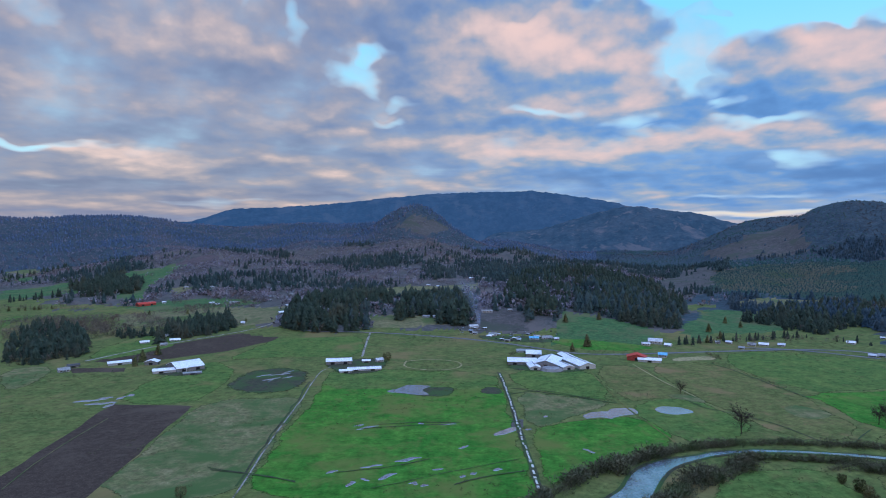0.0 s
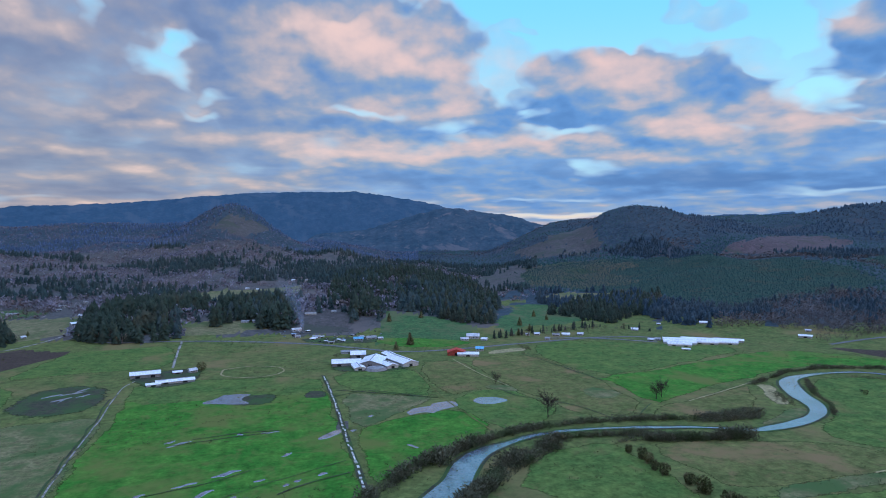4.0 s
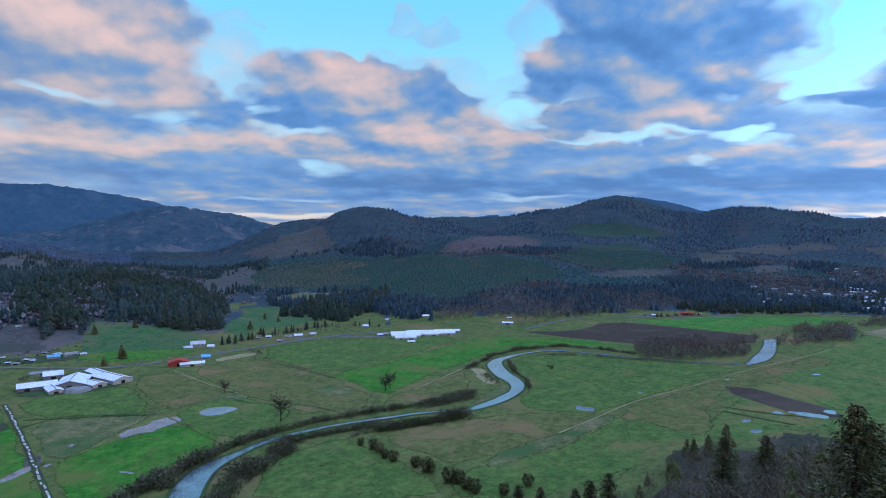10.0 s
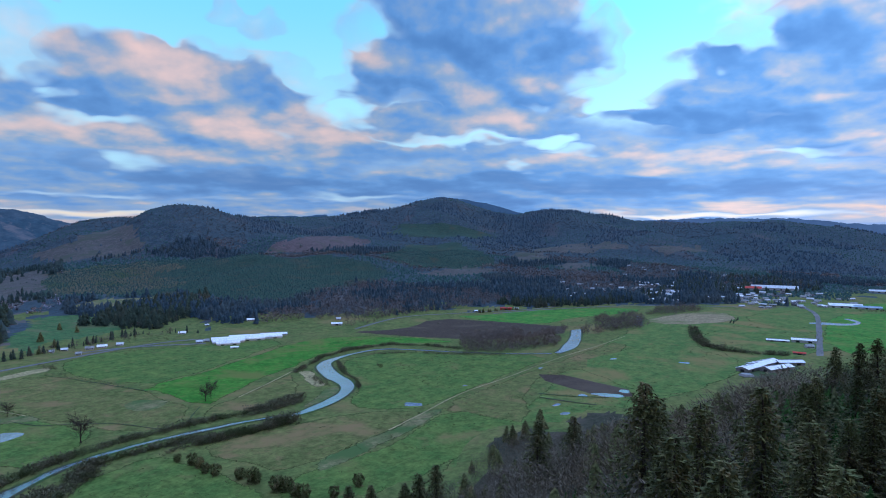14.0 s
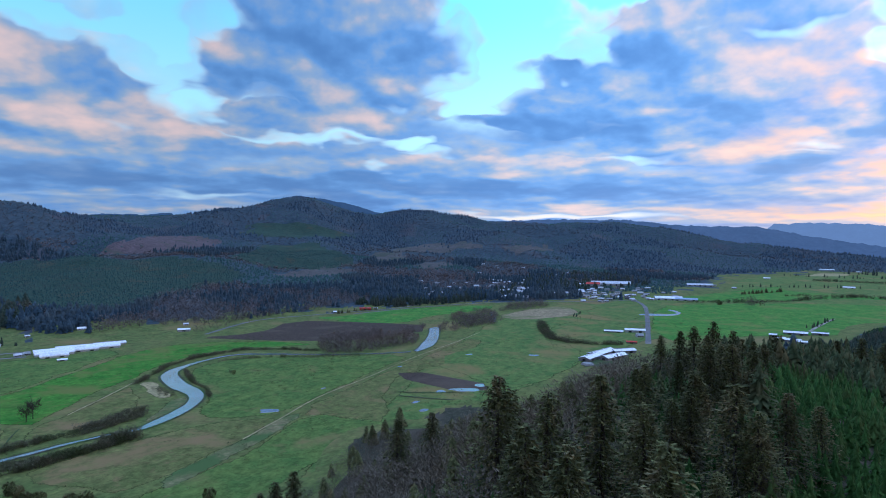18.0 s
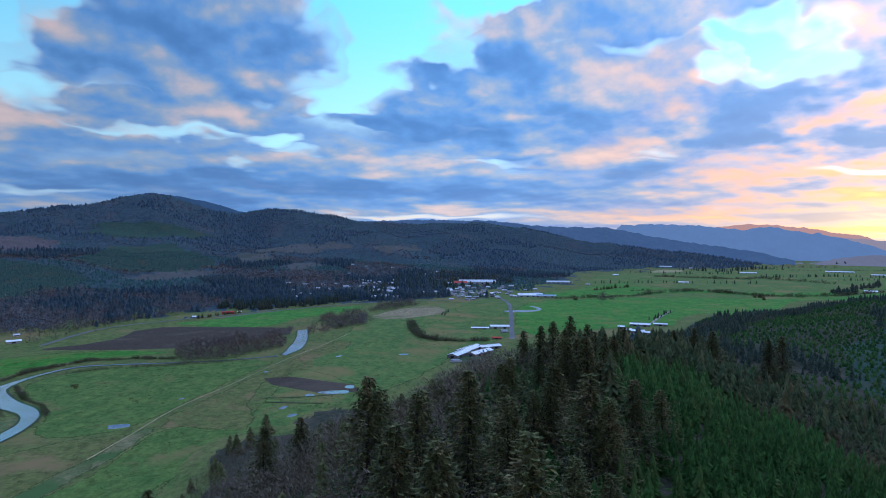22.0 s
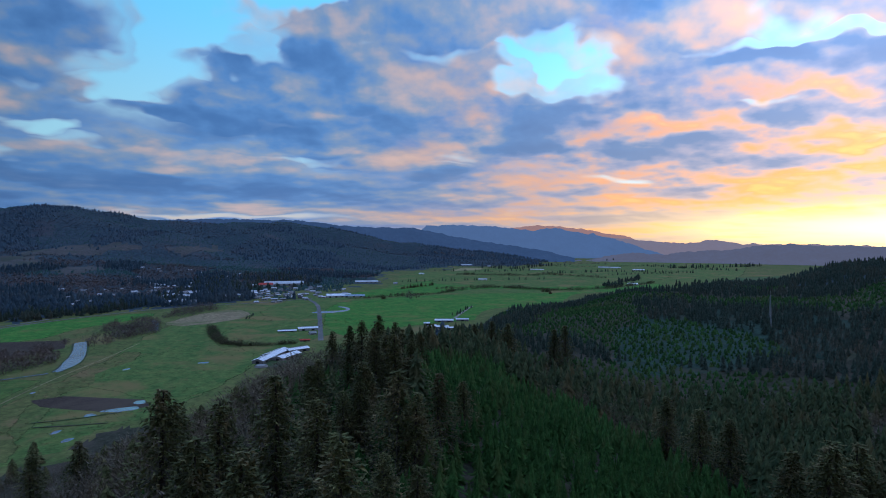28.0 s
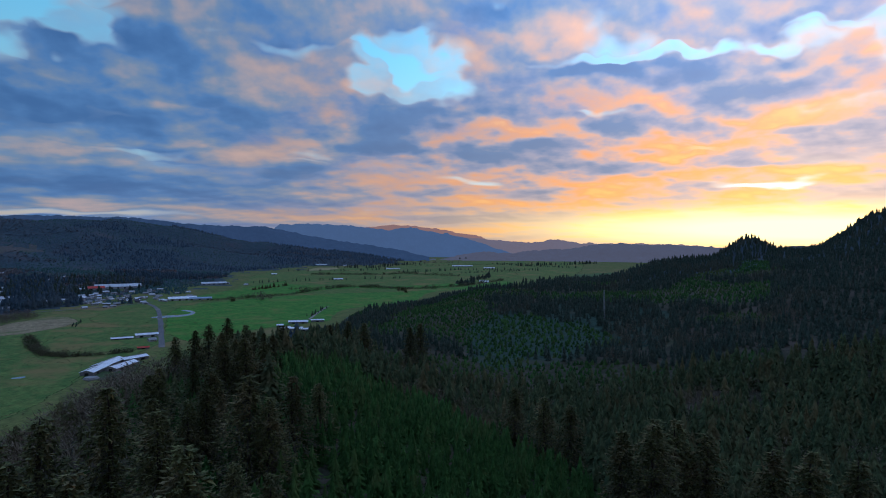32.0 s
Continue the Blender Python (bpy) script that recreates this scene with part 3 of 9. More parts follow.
# skyline of the southern hills: bearing, elevation
SKYLINE = ((29.8, 1.76), (30.9, 2.17), (32.5, 2.63), (33.5, 2.75), (34.9, 2.67), (36.3, 2.39), (37.8, 1.9), (39.2, 1.61), (41.2, 1.72), (43.3, 1.68), (45.3, 1.74), (47.9, 1.96), (49.5, 2.28), (51.6, 2.49), (53.2, 2.86), (54.8, 3.33), (56.3, 3.53), (57.9, 3.42), (59.5, 2.89), (61.5, 2.26), (63.6, 1.96), (64.7, 2.28), (66.7, 2.45), (68.8, 2.35), (70.4, 1.99), (71.9, 1.94), (74.1, 1.36), (76.7, 1.3), (79.3, 1.35))
# bearing, distance, height, half-widths: single knolls
HUMPS = ((-2.6, 2900, 95, 3.0, 330), (139.2, 1420, 44, 1.5, 130), (34.0, 2880, 34, 3.6, 300), (67.5, 3560, 26, 2.6, 260), (63.0, 3500, 20, 2.0, 260),
         (-9, 1090, 12, 5, 90), (6, 1080, 8, 6, 90))
HEIGHTS = make_heights()


def ground_z(x, y):
    """Height of the ground at x, y (arrays or numbers)."""
    x, y = np.asarray(x, float), np.asarray(y, float)
    a = (np.degrees(np.arctan2(x, y)) + 60) % 360 / AZ_STEP
    r = np.hypot(x, y)
    i = np.floor(a).astype(int)
    fa = a - i
    j = np.clip(np.searchsorted(RINGS, r, side="right") - 1, 0, len(RINGS) - 2)
    fr = np.clip((r - RINGS[j]) / (RINGS[j + 1] - RINGS[j]), 0, 1)
    n = len(AZS)
    h = HEIGHTS
    return ((h[i % n, j] * (1 - fr) + h[i % n, j + 1] * fr) * (1 - fa) + (h[(i + 1) % n, j] * (1 - fr) + h[(i + 1) % n, j + 1] * fr) * fa)


def polar(az, r):
    return r * math.sin(radians(az)), r * math.cos(radians(az))

# ---- materials ----
def surface(name, dark, light, scale=0.5, patch=None, patch_scale=0.02, patch_at=(0.5, 0.62), rough=0.9, bump=0.0, island=0.0, spec=0.06, metal=0.0, stretch=(1, 1, 1), rand=0.0):
    """A procedural surface: grain between two colours, wider patches of a third, variation from piece to piece."""
    m = bpy.data.materials.new(name)
    m.use_nodes = True
    gg = Graph(m.node_tree)
    bsdf = m.node_tree.nodes["Principled BSDF"]
    geo = gg.node("ShaderNodeNewGeometry")
    mp = gg.node("ShaderNodeMapping")
    gg.plug(mp.inputs[0], geo.outputs["Position"])
    mp.inputs["Scale"].default_value = stretch
    fac = gg.noise(mp.outputs[0], scale, 5.0, 0.6)
    col = gg.mix(gg.step(fac, 0.32, 0.68), dark, light)
    # tufts and wear at two smaller scales
    mid = gg.noise(mp.outputs[0], scale * 3.3, 4.0, 0.65)
    col = gg.mix(1.0, col, gg.vec(*[gg.math("MULTIPLY_ADD", mid, 1.7, 0.15)] * 3), "MULTIPLY")
    # fine mottling at a tenth of the grain's size
    fine = gg.noise(mp.outputs[0], scale * 9.0, 3.0, 0.7)
    col = gg.mix(1.0, col, gg.vec(*[gg.math("MULTIPLY_ADD", fine, 1.3, 0.35)] * 3), "MULTIPLY")
    if patch:
        p = gg.noise(mp.outputs[0], patch_scale, 5.0, 0.6, 0.4)
        col = gg.mix(gg.step(p, *patch_at), col, patch)
        # the same again in smaller spots
        p = gg.noise(mp.outputs[0], patch_scale * 4.7, 5.0, 0.65, 0.6)
        col = gg.mix(gg.mul(gg.step(p, patch_at[0] + 0.03, patch_at[1] + 0.05), 0.75), col, patch)
    if island:
        col = gg.mix(1.0, col, gg.vec(*[gg.math("MULTIPLY_ADD", geo.outputs["Random Per Island"], island, 1 - island / 2)] * 3), "MULTIPLY")
    if rand:
        info = gg.node("ShaderNodeObjectInfo")
        col = gg.mix(1.0, col, gg.vec(*[gg.math("MULTIPLY_ADD", info.outputs["Random"], rand, 1 - rand / 2)] * 3), "MULTIPLY")
    gg.plug(bsdf.inputs["Base Color"], col)
    bsdf.inputs["Roughness"].default_value, bsdf.inputs["Metallic"].default_value = rough, metal
    bsdf.inputs["Specular IOR Level"].default_value = spec
    if bump:
        b = gg.node("ShaderNodeBump")
        b.inputs["Strength"].default_value, b.inputs["Distance"].default_value = 0.6, bump
        gg.plug(b.inputs["Height"], fac)
        gg.plug(bsdf.inputs["Normal"], b.outputs[0])
    return m


M = {}
M["pasture"] = surface("pasture", (0.077, 0.106, 0.030), (0.119, 0.132, 0.040), 0.035, (0.177, 0.134, 0.057), 0.009, (0.51, 0.71))
M["bright_grass"] = surface("bright_grass", (0.032, 0.131, 0.016), (0.066, 0.171, 0.024), 0.04, (0.120, 0.139, 0.035), 0.013, (0.47, 0.66))
M["mid_grass"] = surface("mid_grass", (0.062, 0.113, 0.027), (0.101, 0.144, 0.035), 0.04, (0.170, 0.134, 0.053), 0.012, (0.54, 0.73))
M["lush"] = surface("lush", (0.038, 0.142, 0.022), (0.080, 0.187, 0.032), 0.04, (0.146, 0.152, 0.044), 0.011, (0.52, 0.70))
M["lush_olive"] = surface("lush_olive", (0.063, 0.119, 0.030), (0.110, 0.151, 0.040), 0.04, (0.179, 0.142, 0.053), 0.011, (0.50, 0.68))
M["dull_grass"] = surface("dull_grass", (0.087, 0.104, 0.030), (0.128, 0.128, 0.042), 0.04, (0.196, 0.134, 0.061), 0.016, (0.50, 0.68))
M["fallow"] = surface("fallow", (0.118, 0.118, 0.048), (0.172, 0.150, 0.072), 0.05, (0.066, 0.108, 0.034), 0.018, (0.44, 0.6))
M["straw"] = surface("straw", (0.226, 0.195, 0.098), (0.305, 0.250, 0.128), 0.05, (0.152, 0.156, 0.063), 0.018, (0.60, 0.74))
M["stubble"] = surface("stubble", (0.195, 0.150, 0.085), (0.262, 0.205, 0.118), 0.05, (0.120, 0.128, 0.050), 0.014, (0.52, 0.70))
M["soil"] = surface("soil", (0.046, 0.033, 0.025), (0.070, 0.050, 0.037), 0.25, (0.084, 0.062, 0.046), 0.012, (0.5, 0.66), bump=0.2)
M["mud"] = surface("mud", (0.038, 0.040, 0.026), (0.062, 0.056, 0.038), 0.10, (0.045, 0.080, 0.026), 0.03, (0.44, 0.6), rough=0.75)
M["gravel"] = surface("gravel", (0.20, 0.185, 0.16), (0.34, 0.315, 0.28), 0.5, (0.085, 0.085, 0.055), 0.10, (0.52, 0.60))
M["asphalt"] = surface("asphalt", (0.10, 0.10, 0.105), (0.15, 0.15, 0.15), 0.4, (0.18, 0.17, 0.16), 0.03)
M["water"] = surface("water", (0.085, 0.102, 0.120), (0.115, 0.132, 0.148), 0.05, (0.070, 0.078, 0.080), 0.02, rough=0.18, spec=0.6, bump=0.012)
M["water"].node_tree.nodes["Principled BSDF"].inputs["IOR"].default_value = 2.1
M["near_floor"] = surface("near_floor", (0.027, 0.030, 0.018), (0.054, 0.051, 0.033), 0.2, (0.075, 0.060, 0.045), 0.02, (0.50, 0.66))
M["forest_floor"] = surface("forest_floor", (0.034, 0.038, 0.028), (0.058, 0.056, 0.044), 0.08, (0.085, 0.070, 0.056), 0.006, (0.52, 0.66))
M["conifer"] = surface("conifer", (0.022, 0.036, 0.026), (0.042, 0.058, 0.040), 0.35, (0.050, 0.054, 0.036), 0.015, (0.5, 0.66), rough=0.9, island=0.35)
# these two hold the blue haze of distance in their base colour
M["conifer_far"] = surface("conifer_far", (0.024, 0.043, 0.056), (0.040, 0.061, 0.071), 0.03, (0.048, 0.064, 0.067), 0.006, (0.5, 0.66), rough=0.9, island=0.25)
M["regrowth"] = surface("regrowth", (0.024, 0.057, 0.053), (0.040, 0.080, 0.069), 0.05, (0.064, 0.068, 0.060), 0.008, (0.52, 0.68), rough=0.9, island=0.25)
M["bare_mid"] = surface("bare_mid", (0.100, 0.092, 0.090), (0.145, 0.130, 0.120), 0.03, (0.140, 0.112, 0.100), 0.005, (0.5, 0.66), island=0.35)
# upper-slope copies, paler and bluer: air haze mixed into the base colour
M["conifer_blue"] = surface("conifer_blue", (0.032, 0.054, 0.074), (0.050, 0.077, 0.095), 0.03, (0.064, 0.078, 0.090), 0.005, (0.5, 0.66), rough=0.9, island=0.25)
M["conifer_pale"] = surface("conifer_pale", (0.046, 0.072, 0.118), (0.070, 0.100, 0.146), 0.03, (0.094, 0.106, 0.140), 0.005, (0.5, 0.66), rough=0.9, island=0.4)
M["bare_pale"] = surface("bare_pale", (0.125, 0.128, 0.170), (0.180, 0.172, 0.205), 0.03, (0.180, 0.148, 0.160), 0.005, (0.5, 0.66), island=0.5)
M["fir_far"] = surface("fir_far", (0.024, 0.041, 0.041), (0.040, 0.060, 0.055), 0.03, (0.050, 0.060, 0.050), 0.006, (0.5, 0.66), rough=0.9, island=0.35)
M["young"] = surface("young", (0.016, 0.045, 0.012), (0.034, 0.074, 0.018), 0.05, (0.050, 0.066, 0.022), 0.012, (0.5, 0.66), rough=0.9, island=0.8)
M["slope_floor"] = surface("slope_floor", (0.060, 0.062, 0.058), (0.095, 0.090, 0.084), 0.05, (0.115, 0.098, 0.088), 0.006, (0.48, 0.64))
# leafless trees and ground far off, haze painted into their colour too
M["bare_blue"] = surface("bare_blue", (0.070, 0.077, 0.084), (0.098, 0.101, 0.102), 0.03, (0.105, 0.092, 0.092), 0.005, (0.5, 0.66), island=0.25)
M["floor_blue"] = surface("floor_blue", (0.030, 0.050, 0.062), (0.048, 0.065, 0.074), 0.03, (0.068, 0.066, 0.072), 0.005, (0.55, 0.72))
M["spruce"] = surface("spruce", (0.028, 0.045, 0.020), (0.062, 0.078, 0.032), 0.35, (0.083, 0.071, 0.030), 0.03, (0.5, 0.66), rough=0.9, island=0.45)
M["sapling"] = surface("sapling", (0.020, 0.052, 0.012), (0.038, 0.090, 0.021), 0.25, (0.054, 0.078, 0.022), 0.03, (0.5, 0.66), rough=0.9, island=0.45)
M["conifer_near"] = surface("conifer_near", (0.053, 0.060, 0.024), (0.114, 0.119, 0.045), 0.8, (0.156, 0.128, 0.062), 0.16, (0.50, 0.66), rough=0.9, island=0.7, rand=0.5)
M["plantation"] = surface("plantation", (0.018, 0.046, 0.042), (0.034, 0.069, 0.057), 0.1, (0.046, 0.060, 0.051), 0.02, (0.5, 0.66), rough=0.85, island=0.5)
M["bare_wood"] = surface("bare_wood", (0.090, 0.076, 0.064), (0.145, 0.120, 0.100), 0.15, (0.140, 0.100, 0.076), 0.008, (0.5, 0.66), island=0.6)
M["alder"] = surface("alder", (0.100, 0.085, 0.061), (0.163, 0.138, 0.099), 0.15, (0.130, 0.101, 0.063), 0.01, (0.5, 0.66), island=0.6)
# lilac haze of the far slopes is painted into this wood colour
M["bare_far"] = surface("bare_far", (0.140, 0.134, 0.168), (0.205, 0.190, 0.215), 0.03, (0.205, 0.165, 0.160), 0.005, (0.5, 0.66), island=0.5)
M["bough"] = surface("bough", (0.053, 0.048, 0.036), (0.093, 0.084, 0.065), 2.0, (0.037, 0.038, 0.022), 0.3, (0.5, 0.62))
M["bark"] = surface("bark", (0.035, 0.026, 0.020), (0.065, 0.050, 0.038), 2.0, stretch=(1, 1, 0.2))


def mesh_of(name, verts, faces, mat, parent=None, label=""):
    me = bpy.data.meshes.new(name)
    me.from_pydata([tuple(v) for v in verts], [], [tuple(f) for f in faces])
    me.materials.append(mat)
    ob = new(name, me)
    if parent:
        ob.parent = parent
    return tagged(ob, label)


def big_mesh(name, verts, tris, mat, smooth=False):
    """A mesh from arrays of vertices (n, 3) and triangles (m, 3)."""
    me = bpy.data.meshes.new(name)
    verts, tris = np.asarray(verts, np.float32), np.asarray(tris, np.int32)
    me.vertices.add(len(verts))
    me.vertices.foreach_set("co", verts.ravel())
    me.loops.add(tris.size)
    me.loops.foreach_set("vertex_index", tris.ravel())
    me.polygons.add(len(tris))
    me.polygons.foreach_set("loop_start", np.arange(0, tris.size, 3, dtype=np.int32))
    me.update(calc_edges=True)
    if smooth:
        me.polygons.foreach_set("use_smooth", np.ones(len(tris), bool))
    me.materials.append(mat)
    return me

M["plantation_floor"] = surface("plantation_floor", (0.024, 0.048, 0.034), (0.036, 0.061, 0.043), 0.06, (0.055, 0.056, 0.036), 0.012, (0.54, 0.68))
M["brown_floor"] = surface("brown_floor", (0.060, 0.056, 0.036), (0.090, 0.076, 0.050), 0.05, (0.040, 0.060, 0.028), 0.010, (0.48, 0.62))
M["clearcut"] = surface("clearcut", (0.064, 0.059, 0.056), (0.092, 0.082, 0.075), 0.05, (0.060, 0.066, 0.050), 0.012, (0.50, 0.64))
M["red_clearcut"] = surface("red_clearcut", (0.076, 0.058, 0.060), (0.104, 0.078, 0.078), 0.05, (0.070, 0.066, 0.052), 0.010, (0.54, 0.66))
M["slope_grass"] = surface("slope_grass", (0.042, 0.098, 0.036), (0.066, 0.122, 0.044), 0.05, (0.10, 0.115, 0.052), 0.012, (0.50, 0.64))
M["dry_grass"] = surface("dry_grass", (0.12, 0.115, 0.055), (0.17, 0.15, 0.075), 0.05, (0.07, 0.105, 0.035), 0.012, (0.50, 0.64))

# covers of the slopes: material, outline
COVERS = [
    ("plantation_floor", ((605, 1678), (845, 1923), (1101, 1919), (1311, 1797), (1199, 1412), (1360, 1359), (1377, 1171), (1374, 1060), (1218, 1000), (1014, 994), (848, 927), (793, 1007), (805, 1241), (726, 1379), (644, 1465))),
    ("plantation_floor", ((1532, 1269), (2104, 1553), (2253, 1443), (2146, 1233), (1876, 984), (1720, 1062), (1514, 1117))),
    ("clearcut", ((1055, 2547), (1159, 2402), (1518, 2759), (1331, 2295), (1250, 2068), (1111, 2108), (1030, 2136))),
    ("clearcut", ((561, 1619), (807, 2072), (956, 2173), (691, 1572), (602, 1547))),
    ("red_clearcut", ((1505, 1741), (1698, 1792), (2028, 1921), (2061, 1722), (1898, 1614), (1656, 1625), (1525, 1669))),
    ("clearcut", ((2435, 1181), (2746, 1065), (2708, 828), (2641, 781), (2455, 952), (2330, 1053))),
    ("plantation_floor", ((2266, 1861), (2519, 1702), (2667, 1479), (2507, 1415), (2214, 1635))),
    ("clearcut", ((2179, 1119), (2308, 1023), (2137, 903), (1987, 965))),
    ("clearcut", ((1982, 837), (2265, 823), (2131, 715), (1935, 740))),
    ("clearcut", ((1444, 1060), (1784, 1074), (1775, 942), (1532, 961))),
    ("plantation_floor", ((2386, 1891), (2592, 1626), (2694, 1430), (2352, 1536))),
    ("clearcut", ((2682, 712), (3001, 556), (2900, 515), (2616, 629))),
    ("slope_grass", ((173, 982), (194, 1045), (245, 1040), (295, 980), (316, 898), (264, 827), (157, 826))),
    ("slope_grass", ((344, 897), (507, 1207), (564, 1186), (579, 1036), (512, 932), (437, 918), (349, 849))),
    ("dry_grass", ((582, 1250), (702, 1323), (796, 1260), (717, 1186))),
    ("slope_grass", ((-1012, 1402), (-1113, 1542), (-1050, 1598), (-999, 1686), (-921, 1776), (-878, 1973), (-780, 1955), (-766, 1720), (-724, 1506), (-670, 1394), (-668, 1334), (-719, 1348), (-793, 1475), (-913, 1451))),
    ("slope_grass", ((-1288, 1786), (-1406, 1949), (-1215, 1825), (-1155, 1710))),
    ("red_clearcut", ((-880, 1979), (-821, 2035), (-754, 2071), (-716, 1952), (-740, 1854))),
    ("dry_grass", ((-490, 1159), (-402, 1201), (-308, 1177), (-276, 1048), (-370, 1046), (-418, 1022))),
    ("slope_grass", ((-627, 1229), (-583, 1309), (-423, 1337), (-366, 1268), (-425, 1202), (-520, 1166))),
    ("dry_grass", ((-1446, 2005), (-1395, 2096), (-1179, 1902), (-1276, 1917))),
    ("dry_grass", ((-653, 1467), (-596, 1475), (-565, 1414), (-611, 1400))),
    ("dry_grass", ((-126, 1021), (-23, 1057), (6, 983), (-74, 956), (-118, 958))),
    ("dry_grass", ((-140, 1463), (-91, 1542), (-6, 1520), (93, 1533), (96, 1379), (-17, 1340), (-104, 1340))),
    ("clearcut", ((-208, 2545), (-122, 2704), (28, 2748), (-54, 2466))),
    ("clearcut", ((53, 1030), (116, 1085), (137, 1017), (131, 940), (65, 926))),
    ("dry_grass", ((-602, 1120), (-505, 1208), (-342, 1184), (-273, 1007), (-349, 985), (-528, 1016))),
    ("brown_floor", ((877, 1996), (1101, 1919), (1046, 1550), (944, 1562), (914, 1316), (804, 1373), (744, 1353), (662, 1505))),
    ("brown_floor", ((533, -404), (501, -509), (427, -434), (446, -364))),
    ("plantation_floor", ((623, -288), (695, -373), (683, -478), (579, -526), (540, -548), (439, -410), (462, -324), (472, -229))),
    ("slope_grass", ((1752, -996), (2029, -1420), (2058, -1674), (1778, -1406), (1543, -910))),
]


def inside(poly, x, y):
    """Which of the points lie in the outline."""
    x, y = np.asarray(x, float), np.asarray(y, float)
    hit = np.zeros(x.shape, bool)
    for (x0, y0), (x1, y1) in zip(poly, poly[1:] + poly[:1]):
        if y0 != y1:
            hit ^= ((y0 > y) != (y1 > y)) & (x < (x1 - x0) * (y - y0) / (y1 - y0) + x0)
    return hit


def warp(x, y):
    """Shifts points a little, so that covers end in uneven lines."""
    return (x + 8 * value_noise(x / 40, y / 40, 3) + 17 * value_noise(x / 130, y / 130, 13),
            y + 8 * value_noise(x / 40, y / 40, 4) + 17 * value_noise(x / 130, y / 130, 14))


# ---- ground: one sheet to the horizon ----
def ground_sheet():
    n, k = len(AZS), len(RINGS)
    a, r = np.meshgrid(np.radians(AZS), RINGS, indexing="ij")
    verts = np.stack([r * np.sin(a), r * np.cos(a), HEIGHTS], -1).reshape(-1, 3)
    i, j = np.meshgrid(np.arange(n), np.arange(k - 1), indexing="ij")
    p, q = i * k + j, ((i + 1) % n) * k + j
    tris = np.concatenate([np.stack([p, p + 1, q + 1], -1).reshape(-1, 3), np.stack([p, q + 1, q], -1).reshape(-1, 3)])
    me = big_mesh("ground", verts, tris, M["pasture"], True)
    kinds = ["pasture", "forest_floor", "floor_blue", "near_floor", "slope_floor"] + sorted({c[0] for c in COVERS})
    for kind in kinds[1:]:
        me.materials.append(M[kind])
    mid = verts[tris].mean(1)
    x, y = warp(mid[:, 0], mid[:, 1])
    rough = fbm(mid[:, 0] / 60, mid[:, 1] / 60, 3, 8)
    index = (mid[:, 2] > 3.0 + 2.5 * rough).astype(np.int32)
    far, bearing = np.hypot(mid[:, 0], mid[:, 1]), np.degrees(np.arctan2(mid[:, 0], mid[:, 1]))
    wooded = index == 1
    # far and southern woods stand on the floor with blue haze painted in
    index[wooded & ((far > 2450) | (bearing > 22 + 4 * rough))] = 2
    index[wooded & (far < 2450) & (bearing < 22 + 4 * rough)] = 4
    index[wooded & (far < 1100) & (bearing > 50)] = 3
    index[wooded & (bearing > 36) & (bearing < 61) & (far < 1200) & (mid[:, 2] < 9 + 3 * rough)] = 0
    for kind, poly in COVERS:
        index[inside(poly, x, y)] = kinds.index(kind)
    me.polygons.foreach_set("material_index", index)
    me.update()
    return tagged(new("ground", me), "green valley pasture running up into wooded hills", "ground", kind="structure")


ground = ground_sheet()

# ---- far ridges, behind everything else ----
# air haze over the ridges is imitated by letting them emit colour
def haze_glow_material(name, low, high, glow, patch=None):
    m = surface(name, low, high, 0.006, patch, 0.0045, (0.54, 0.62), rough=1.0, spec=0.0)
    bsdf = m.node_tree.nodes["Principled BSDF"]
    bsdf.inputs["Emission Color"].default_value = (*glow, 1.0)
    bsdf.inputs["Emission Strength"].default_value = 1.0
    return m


def far_ridge(name, label, dist, line, mat, rough=6.0, seed=1, depth=260):
    """A ridge at that distance whose skyline runs through (bearing, elevation) points; it slopes towards the valley."""
    a = np.arange(line[0][0], line[-1][0], 0.08)
    e = np.interp(a, [p[0] for p in line], [p[1] for p in line])
    top = 150 + dist * np.tan(np.radians(e)) + rough * fbm(a * 2.2, a * 0 + seed, 5, seed)
    top = top * np.clip(np.minimum(a - a[0], a[-1] - a) / 3.0 + 0.15, 0, 1) ** 0.7
    rows = []
    for s, f in [(k / 12, 1 - (k / 12) ** 1.35) for k in range(13)]:
        d = dist - depth * s
        z = top * f + (0 if f in (0.0, 1.0) else 1) * rough * 2.0 * fbm(a * 0.9, a * 0 + s * 7, 4, seed + 3)
        rows.append(np.stack([d * np.sin(np.radians(a)), d * np.cos(np.radians(a)), z], -1))
    n = len(a)
    verts = np.concatenate(rows)
    i, j = np.meshgrid(np.arange(12), np.arange(n - 1), indexing="ij")
    p = (i * n + j).reshape(-1)
    tris = np.concatenate([np.stack([p, p + n, p + n + 1], -1), np.stack([p, p + n + 1, p + 1], -1)])
    return tagged(new(name, big_mesh(name, verts, tris, mat, True)), label, "mountain", kind="structure")


# third colour of each: haze and dusk light, emitted by the ridge itself
NEAR_HAZE = haze_glow_material("near_blue", (0.014, 0.028, 0.038), (0.036, 0.046, 0.054), (0.016, 0.038, 0.082), (0.092, 0.080, 0.078))
BLUE_HAZE = haze_glow_material("far_blue", (0.012, 0.024, 0.034), (0.02, 0.034, 0.046), (0.020, 0.054, 0.132), (0.034, 0.044, 0.052))
BLUER_HAZE = haze_glow_material("far_bluer", (0.012, 0.022, 0.030), (0.02, 0.03, 0.04), (0.028, 0.064, 0.145))
WEST_HAZE = haze_glow_material("west_blue", (0.012, 0.022, 0.030), (0.02, 0.03, 0.04), (0.053, 0.096, 0.206))
